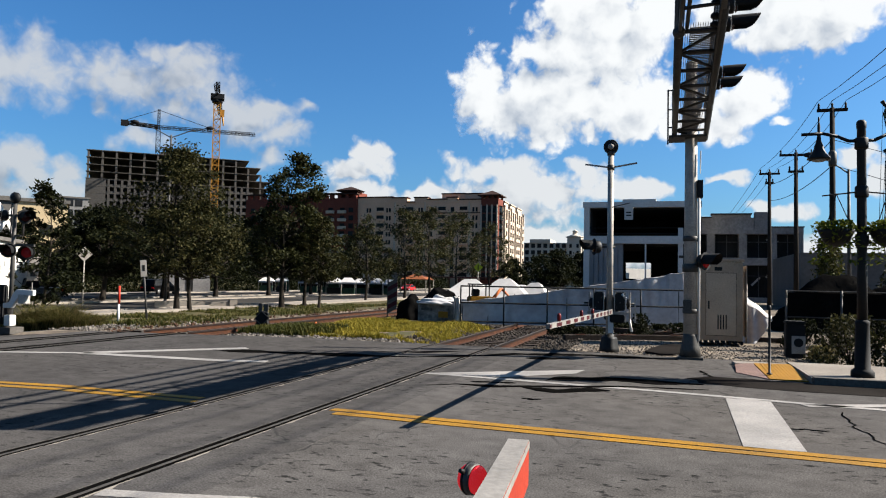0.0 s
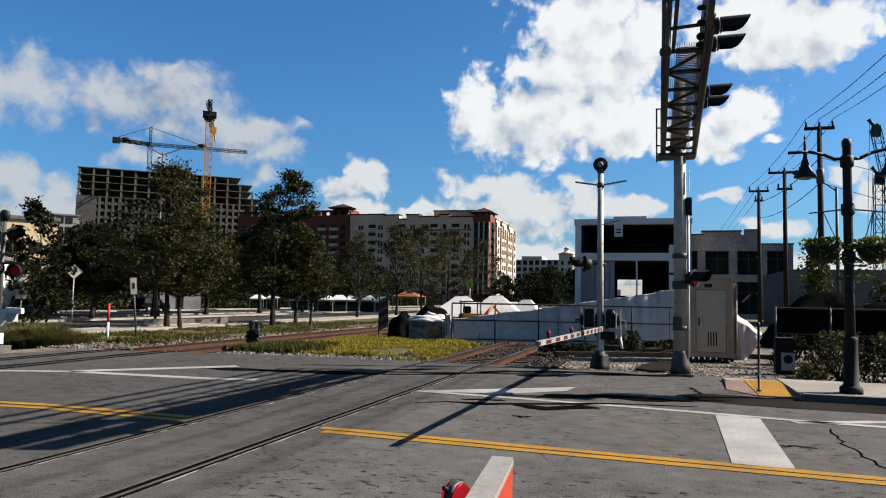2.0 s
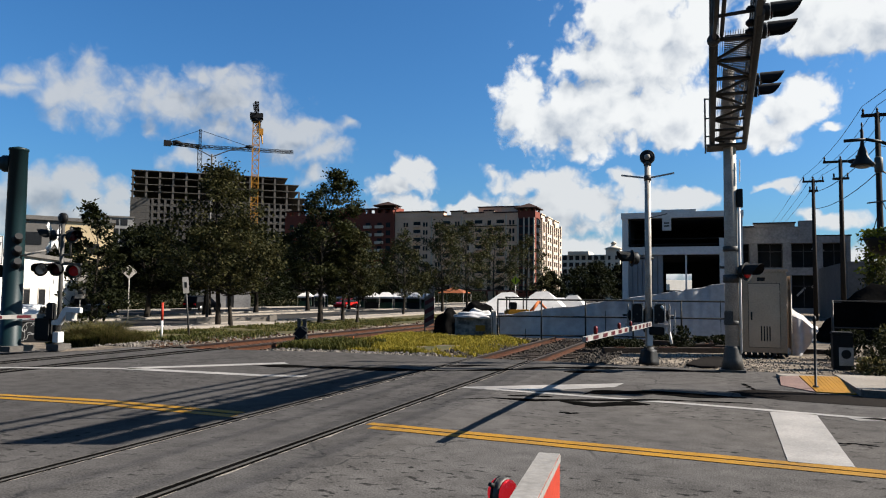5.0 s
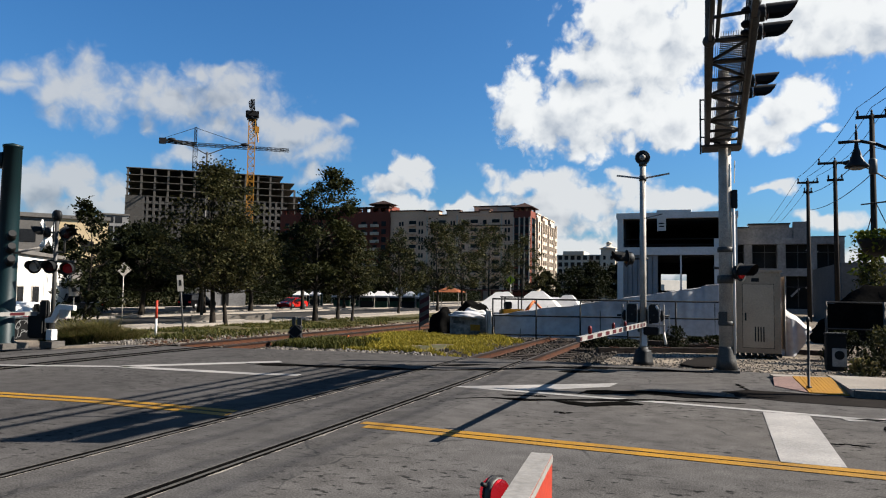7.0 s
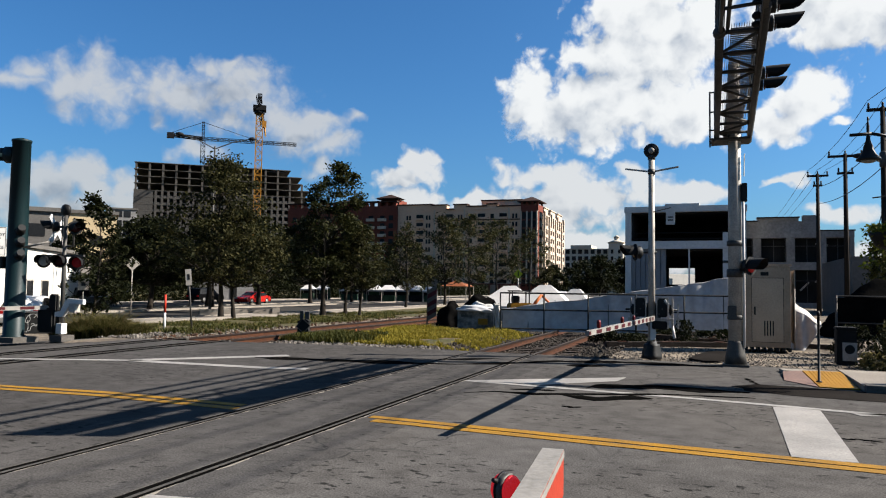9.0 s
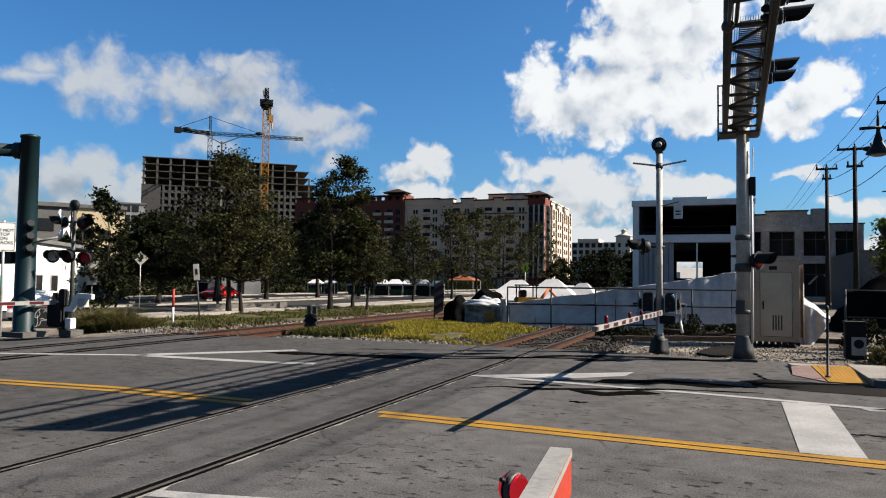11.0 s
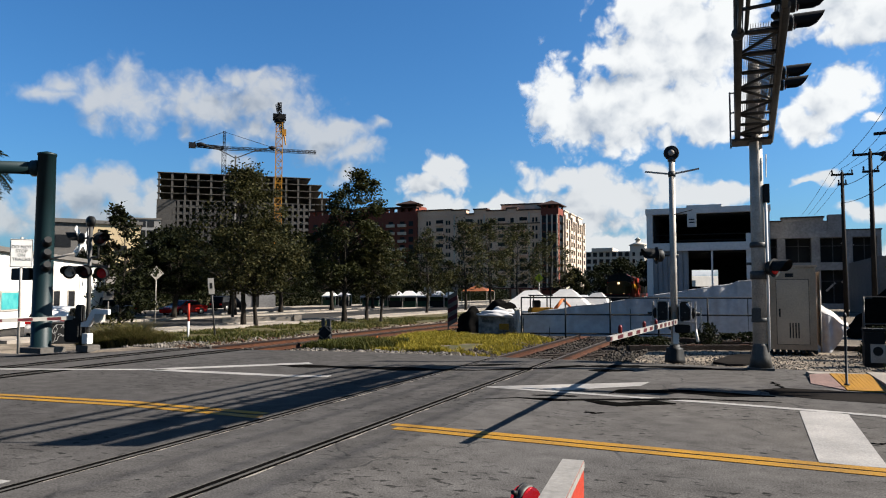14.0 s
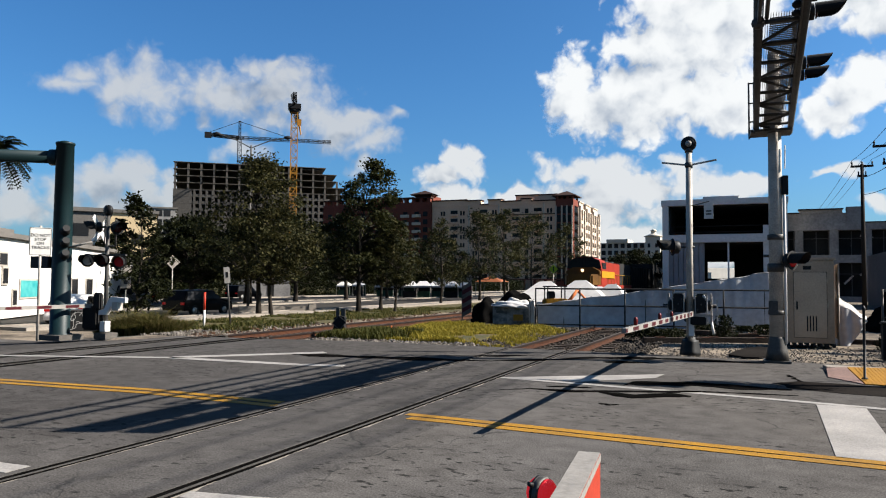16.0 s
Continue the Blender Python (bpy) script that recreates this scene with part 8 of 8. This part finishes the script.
# ---- vehicles ----
def car(name, label, paint, L=4.6, W=1.82, H=1.5, suv=False, pickup=False):
    """A car pointing along local +y, wheels on z = 0."""
    c = thing(name, label, "car")
    bm = B()
    belt = 0.88 if not suv else 0.98
    if pickup:
        prof = [(-L / 2, 0.45), (-L / 2, 1.0), (-0.4, 1.0), (-0.3, H), (0.75, H), (1.25, 1.05), (L / 2 - 0.1, 0.95), (L / 2, 0.5), (L / 2 - 0.05, 0.35), (-L / 2 + 0.05, 0.38)]
        cab = [(-0.35, 1.02), (-0.27, H - 0.07), (0.72, H - 0.07), (1.15, 1.06)]
    elif suv:
        prof = [(-L / 2, 0.45), (-L / 2 + 0.02, belt), (-L / 2 + 0.3, H - 0.04), (-L / 2 + 0.6, H), (0.45, H), (1.2, belt + 0.08), (L / 2 - 0.15, belt - 0.06), (L / 2, 0.6), (L / 2 - 0.05, 0.32), (-L / 2 + 0.08, 0.34)]
        cab = [(-L / 2 + 0.18, belt + 0.03), (-L / 2 + 0.42, H - 0.08), (0.4, H - 0.08), (1.05, belt + 0.1)]
    else:
        prof = [(-L / 2, 0.5), (-L / 2 + 0.03, belt + 0.06), (-L / 2 + 0.7, belt + 0.1), (-0.95, H - 0.06), (-0.2, H), (0.35, H - 0.05), (1.1, belt + 0.06), (L / 2 - 0.2, belt - 0.12), (L / 2, 0.55), (L / 2 - 0.06, 0.26), (-L / 2 + 0.1, 0.28)]
        cab = [(-L / 2 + 0.85, belt + 0.1), (-0.95, H - 0.12), (0.3, H - 0.11), (0.98, belt + 0.08)]
    secs = []
    for x, k in ((-W / 2, 0.0), (-W / 2 + 0.12, 1.0), (W / 2 - 0.12, 1.0), (W / 2, 0.0)):
        secs.append([bm.verts.new((x * (1 if z < belt + 0.02 else 0.86), y * (0.985 if k == 0 else 1), z - (0.03 if k == 0 and z > 0.6 else 0))) for y, z in prof])
    n = len(prof)
    for a, b in zip(secs, secs[1:]):
        for i in range(n):
            bm.faces.new((a[i], a[(i + 1) % n], b[(i + 1) % n], b[i])).smooth = False
    bm.faces.new(secs[0][::-1])
    bm.faces.new(secs[-1])
    body = part("body", bm, paint, c, bevel=0.02)
    for s in (-1, 1):
        bm = B()
        q = [bm.verts.new((s * (W / 2 * (0.865 if z > belt + 0.2 else 0.985)), y, z)) for y, z in cab]
        r = [bm.verts.new((v.co.x + s * 0.008, v.co.y, v.co.z)) for v in q]
        bm.faces.new(q)
        bm.faces.new(r)
        part("side_window", bm, GLASS, c)
    bm = B()
    (y0, z0), (y1, z1) = cab[-1], cab[-2]
    v = [bm.verts.new(q) for q in ((-W * 0.4, y0 + 0.17, z0), (W * 0.4, y0 + 0.17, z0), (W * 0.36, y1 + 0.14, z1 + 0.02), (-W * 0.36, y1 + 0.14, z1 + 0.02))]
    bm.faces.new(v)
    part("windscreen", bm, GLASS, c)
    for sx in (-1, 1):
        for y in (-L * 0.3, L * 0.31):
            bm = B()
            lathe(bm, ((0.2, -0.1), (0.33, -0.11), (0.345, 0), (0.33, 0.11), (0.2, 0.1)), 18, pose(sx * (W / 2 - 0.1), y, 0.345, 0, 90, 0))
            wh = part("wheel", bm, TYRE, c)
            bm = B()
            lathe(bm, ((0.21, -0.115), (0.2, 0.115), (0.05, 0.12)), 12, pose(sx * (W / 2 - 0.1), y, 0.345, 0, 90 * sx, 0))
            part("rim", bm, RIM, wh)
        bm = B()
        box(bm, sx * W * 0.36 - 0.2, L / 2 - 0.12, 0.62, sx * W * 0.36 + 0.2, L / 2 + 0.005, 0.78)
        part("headlight", bm, GALV, c, bevel=0.02)
        bm = B()
        box(bm, sx * W * 0.4 - 0.14, -L / 2 - 0.005, 0.7, sx * W * 0.4 + 0.14, -L / 2 + 0.1, 0.86)
        part("tail_light", bm, RED_LENS, c)
    return c


red_car = car("car", "bright red saloon car driving along the far street", CAR_RED, 4.6, 1.8, 1.42)
suv = car("suv", "black sport-utility vehicle passing along the street", CAR_BLACK, 4.5, 1.86, 1.62, True)
for x, y, rz, paint, kw, lab in ((-49.5, 46.0, 180, CAR_GREY, dict(pickup=True, L=5.4, H=1.75), "grey pickup truck parked in the shade"), (-52.5, 49.8, 180, CAR_BLACK, {}, "dark parked car in the shade of trees"),
                                 (-55.8, 70, 0, CAR_BLACK, dict(suv=True, H=1.7), "dark parked vehicle under the trees"), (-31.5, 26.3, 40, CAR_WHITE, {}, "white parked car before the white shop")):
    c = car("parked_car", lab, paint, **kw)
    c.matrix_basis = pose(x, y, -0.59, 0, 0, rz)
    tagged(c, group="parked cars")

# orange canopy under the trees
oc = thing("market_canopy", "small orange-roofed market canopy under the trees", "canopy", -38.5, 110, -0.5)
bm = B()
v = [bm.verts.new(q) for q in ((-2.2, -2, 2.3), (2.2, -2, 2.3), (2.2, 2, 2.3), (-2.2, 2, 2.3))]
ap = bm.verts.new((0, 0, 3.3))
for i in range(4):
    bm.faces.new((v[i], v[(i + 1) % 4], ap))
part("roof", bm, CANOPY_O, oc)
for sx in (-1, 1):
    for sy in (-1, 1):
        bm = B()
        tube(bm, (sx * 2.1, sy * 1.9, 0), (sx * 2.1, sy * 1.9, 2.3), 0.06, 0.06, 6)
        part("leg", bm, GALV, oc)

# row of market stalls along the far edge of the green
def stall(x, y, w, h, side):
    st = thing("market_stall", "small white-roofed market stall with green side cloths", "market stall", x, y, -0.55, 20, group="market stalls")
    bm = B()
    v = [bm.verts.new(q) for q in ((-w / 2, -1.3, h * 0.72), (w / 2, -1.3, h * 0.72), (w / 2, 1.3, h * 0.72), (-w / 2, 1.3, h * 0.72))]
    r0, r1 = bm.verts.new((-w * 0.22, 0, h)), bm.verts.new((w * 0.22, 0, h))
    for f in ((v[0], v[1], r1, r0), (v[1], v[2], r1), (v[2], v[3], r0, r1), (v[3], v[0], r0)):
        bm.faces.new(f)
    box(bm, -w / 2, -1.32, h * 0.62, w / 2, -1.28, h * 0.72)
    part("roof", bm, FABRIC if side or w > 2.25 else TENT, st, "white canvas roof")
    bm = B()
    box(bm, -w / 2, 1.2, 0, w / 2, 1.25, h * 0.7)
    part("back_cloth", bm, STALL_G if side else BLACK_MATT, st)
    bm = B()
    box(bm, -w * 0.42, -0.9, 0, w * 0.42, -0.2, 0.9)
    part("table", bm, STALL_G if not side else DARKIN, st)
    for sx in (-1, 1):
        for sy in (-1.25, 1.15):
            bm = B()
            tube(bm, (sx * w * 0.48, sy, 0), (sx * w * 0.48, sy, h * 0.72), 0.04, 0.04, 6)
            part("leg", bm, GALV, st)


for i, (x, y, w, h) in enumerate(((-60.2, 100.5, 2.2, 2.2), (-56.6, 98.9, 1.7, 2.4), (-52.9, 100.6, 3.0, 2.15), (-50.6, 102.3, 1.6, 2.6), (-45.0, 93.2, 2.2, 2.3), (-43.4, 94.2, 2.3, 2.35),
                                  (-42.9, 97.7, 2.3, 2.3), (-41.0, 98.5, 2.6, 2.4), (-38.9, 99.0, 2.2, 2.2))):
    stall(x, y, w, h, i % 3 == 1)


# ---- train ----
def bogie(parent, y):
    bm = B()
    box(bm, -1.1, y - 1.7, 0.55, 1.1, y + 1.7, 0.95)
    b = part("bogie", bm, BLACK_MATT, parent)
    for d in (-1.2, 0, 1.2):
        for s in (-1, 1):
            bm = B()
            lathe(bm, ((0.4, -0.06), (0.48, -0.05), (0.48, 0.05), (0.4, 0.06)), 16, pose(s * 0.78, y + d, 0.48, 0, 90, 0))
            part("wheel", bm, RUST, b)


loco = thing("locomotive", "red and yellow diesel locomotive with its headlight on", "locomotive")
bm = B()
box(bm, -1.5, 0.9, 0.95, 1.5, 20, 1.5)
part("frame", bm, LOCO_RED, loco)
bm = B()
prism(bm, [(-1.1, 0.55), (1.1, 0.55), (1.5, 1.5), (1.5, 2.6), (-1.5, 2.6), (-1.5, 1.5)], 1.4, 2.45)
part("nose", bm, LOCO_OR, loco, "golden yellow nose with headlight", bevel=0.12)
bm = B()
prism(bm, [(-1.53, 1.45), (1.53, 1.45), (1.53, 3.1), (1.35, 3.7), (0.7, 3.98), (-0.7, 3.98), (-1.35, 3.7), (-1.53, 3.1)], -5.2, -2.5, pose(0, 0, 0, 90, 0, 0))
part("cab", bm, LOCO_RED, loco, "red driver's cab", bevel=0.06)
bm = B()
prism(bm, [(-1.5, 2.4), (1.5, 2.4), (1.5, 2.75), (0.9, 3.08), (-0.9, 3.08), (-1.5, 2.75)], -2.6, -1.9, pose(0, 0, 0, 90, 0, 0))
part("cab_front", bm, LOCO_OR, loco, "golden yellow cab front", bevel=0.04)
bm = B()
prism(bm, [(-1.5, 3.0), (1.5, 3.0), (1.5, 3.12), (1.33, 3.68), (0.7, 3.95), (-0.7, 3.95), (-1.33, 3.68), (-1.5, 3.12)], -2.5, -2.46, pose(0, 0, 0, 90, 0, 0))
part("windscreen_surround", bm, BLACK_MATT, loco, "black windscreen surround")
for s in (-1, 1):
    bm = B()
    prism(bm, [(s * 0.07, 3.12), (s * 1.42, 2.95), (s * 1.4, 3.5), (s * 0.9, 3.74), (s * 0.07, 3.8)], -2.5, -2.42, pose(0, 0, 0, 90, 0, 0))
    part("windscreen", bm, GLASS, loco)
for s in (-1, 1):
    bm = B()
    box(bm, s * 1.5 - 0.01, 3.0, 2.95, s * 1.5 + 0.045, 4.7, 3.5)
    part("side_window", bm, GLASS, loco)
    bm = B()
    box(bm, s * 1.55 - 0.01, 2.6, 2.15, s * 1.55 + 0.02, 9.0, 2.75)
    part("yellow_band", bm, LOCO_YEL, loco, "yellow side band")
    bm = B()
    for i in range(9):
        tube(bm, (s * 1.52, 5.8 + i * 1.6, 1.5), (s * 1.52, 5.8 + i * 1.6, 2.5), 0.025, 0.025, 5)
    tube(bm, (s * 1.52, 5.4, 2.5), (s * 1.52, 19.4, 2.5), 0.025, 0.025, 5)
    part("handrail", bm, LOCO_YEL, loco)
bm = B()
box(bm, -1.45, 5.2, 1.5, 1.45, 12.5, 3.6)
part("hood", bm, LOCO_RED, loco, "red engine hood", bevel=0.06)
bm = B()
box(bm, -1.4, 12.6, 1.5, 1.4, 19.5, 3.7)
part("rear_hood", bm, BLACK_MATT, loco, "dark rear hood", bevel=0.06)
for y in (6.5, 8.8, 11.0, 14.0, 16.8):
    bm = B()
    lathe(bm, ((0.6, 3.55), (0.6, 3.85), (0.4, 3.9)), 12, pose(0, y, 0))
    part("roof_fan", bm, BLACK_MATT, loco)
bm = B()
box(bm, -0.8, 2.35, 3.97, 0.8, 5.25, 4.05)
part("cab_roof", bm, BLACK_MATT, loco, bevel=0.05)
bm = B()
lathe(bm, ((0.14, 0), (0.14, 0.08), (0.08, 0.1)), 14, pose(0, 1.89, 2.8, 90, 0, 0))
part("headlight", bm, LAMP_LIT, loco, "glowing headlight")
bm = B()
for s in (-1, 1):
    lathe(bm, ((0.11, 0), (0.11, 0.06)), 12, pose(s * 0.8, 0.7, 1.6, 90, 0, 0))
part("ditch_lights", bm, LAMP_LIT, loco)
bm = B()
prism(bm, [(-1.5, 0.35), (1.5, 0.35), (1.5, 0.9), (-1.5, 0.9)], 0.25, 1.3)
part("pilot", bm, BLACK_MATT, loco, bevel=0.05)
bogie(loco, 4.2)
bogie(loco, 16.4)
wagons = []
for k in range(6):
    wg = thing("freight_wagon", "dark grey high-sided freight wagon", "freight wagon", group="train wagons")
    bm = B()
    box(bm, -1.45, 0.4, 1.1, 1.45, 16.4, 4.3 if k else 3.6)
    part("body", bm, CRANE_D if k % 2 else WAGON_D, wg, bevel=0.05)
    for i in range(11):
        for s in (-1, 1):
            bm = B()
            box(bm, s * 1.46 - 0.06, 0.8 + i * 1.5, 1.1, s * 1.46 + 0.06, 0.95 + i * 1.5, 4.3 if k else 3.6)
            part("rib", bm, CRANE_D, wg)
    bm = B()
    box(bm, -0.3, -0.4, 0.8, 0.3, 17.2, 1.1)
    part("underframe", bm, BLACK_MATT, wg)
    bogie(wg, 2.6)
    bogie(wg, 14.2)
    wagons.append(wg)


# ---- movement ----
def motions():
    for bank in clouds:
        walk(bank, [(t, pose(0, 0, 0, 0, 0, -0.084 * (t - 1.5))) for t in (0.0, 8.0, 16.0)])
    speed = 14.9
    walk(loco, [(t, pose(TRACKS[1], 61.8 + speed * (16 - t), 0.0)) for t in (0.0, 4.0, 8.0, 12.0, 16.0)])
    for k, wg in enumerate(wagons):
        walk(wg, [(t, pose(TRACKS[1], 82.3 + k * 17.4 + speed * (16 - t), 0.0)) for t in (0.0, 4.0, 8.0, 12.0, 16.0)])
    red = ((0.0, 133), (2.0, 117), (3.5, 105), (5.0, 92), (7.0, 79), (8.0, 73.5), (9.0, 69), (11.3, 61), (12.5, 57.8), (13.5, 55.2), (14.5, 53.9), (15.2, 53.5), (16.0, 53.3))
    walk(red_car, [(t, pose(-48.5, y, -0.59, 0, 0, 180)) for t, y in red])
    walk(suv, [(t, pose(-33.0, 36.9 - 12.1 * (16 - t), -0.59)) for t in (0.0, 8.0, 12.0, 15.0, 15.5, 16.0)])


motions()
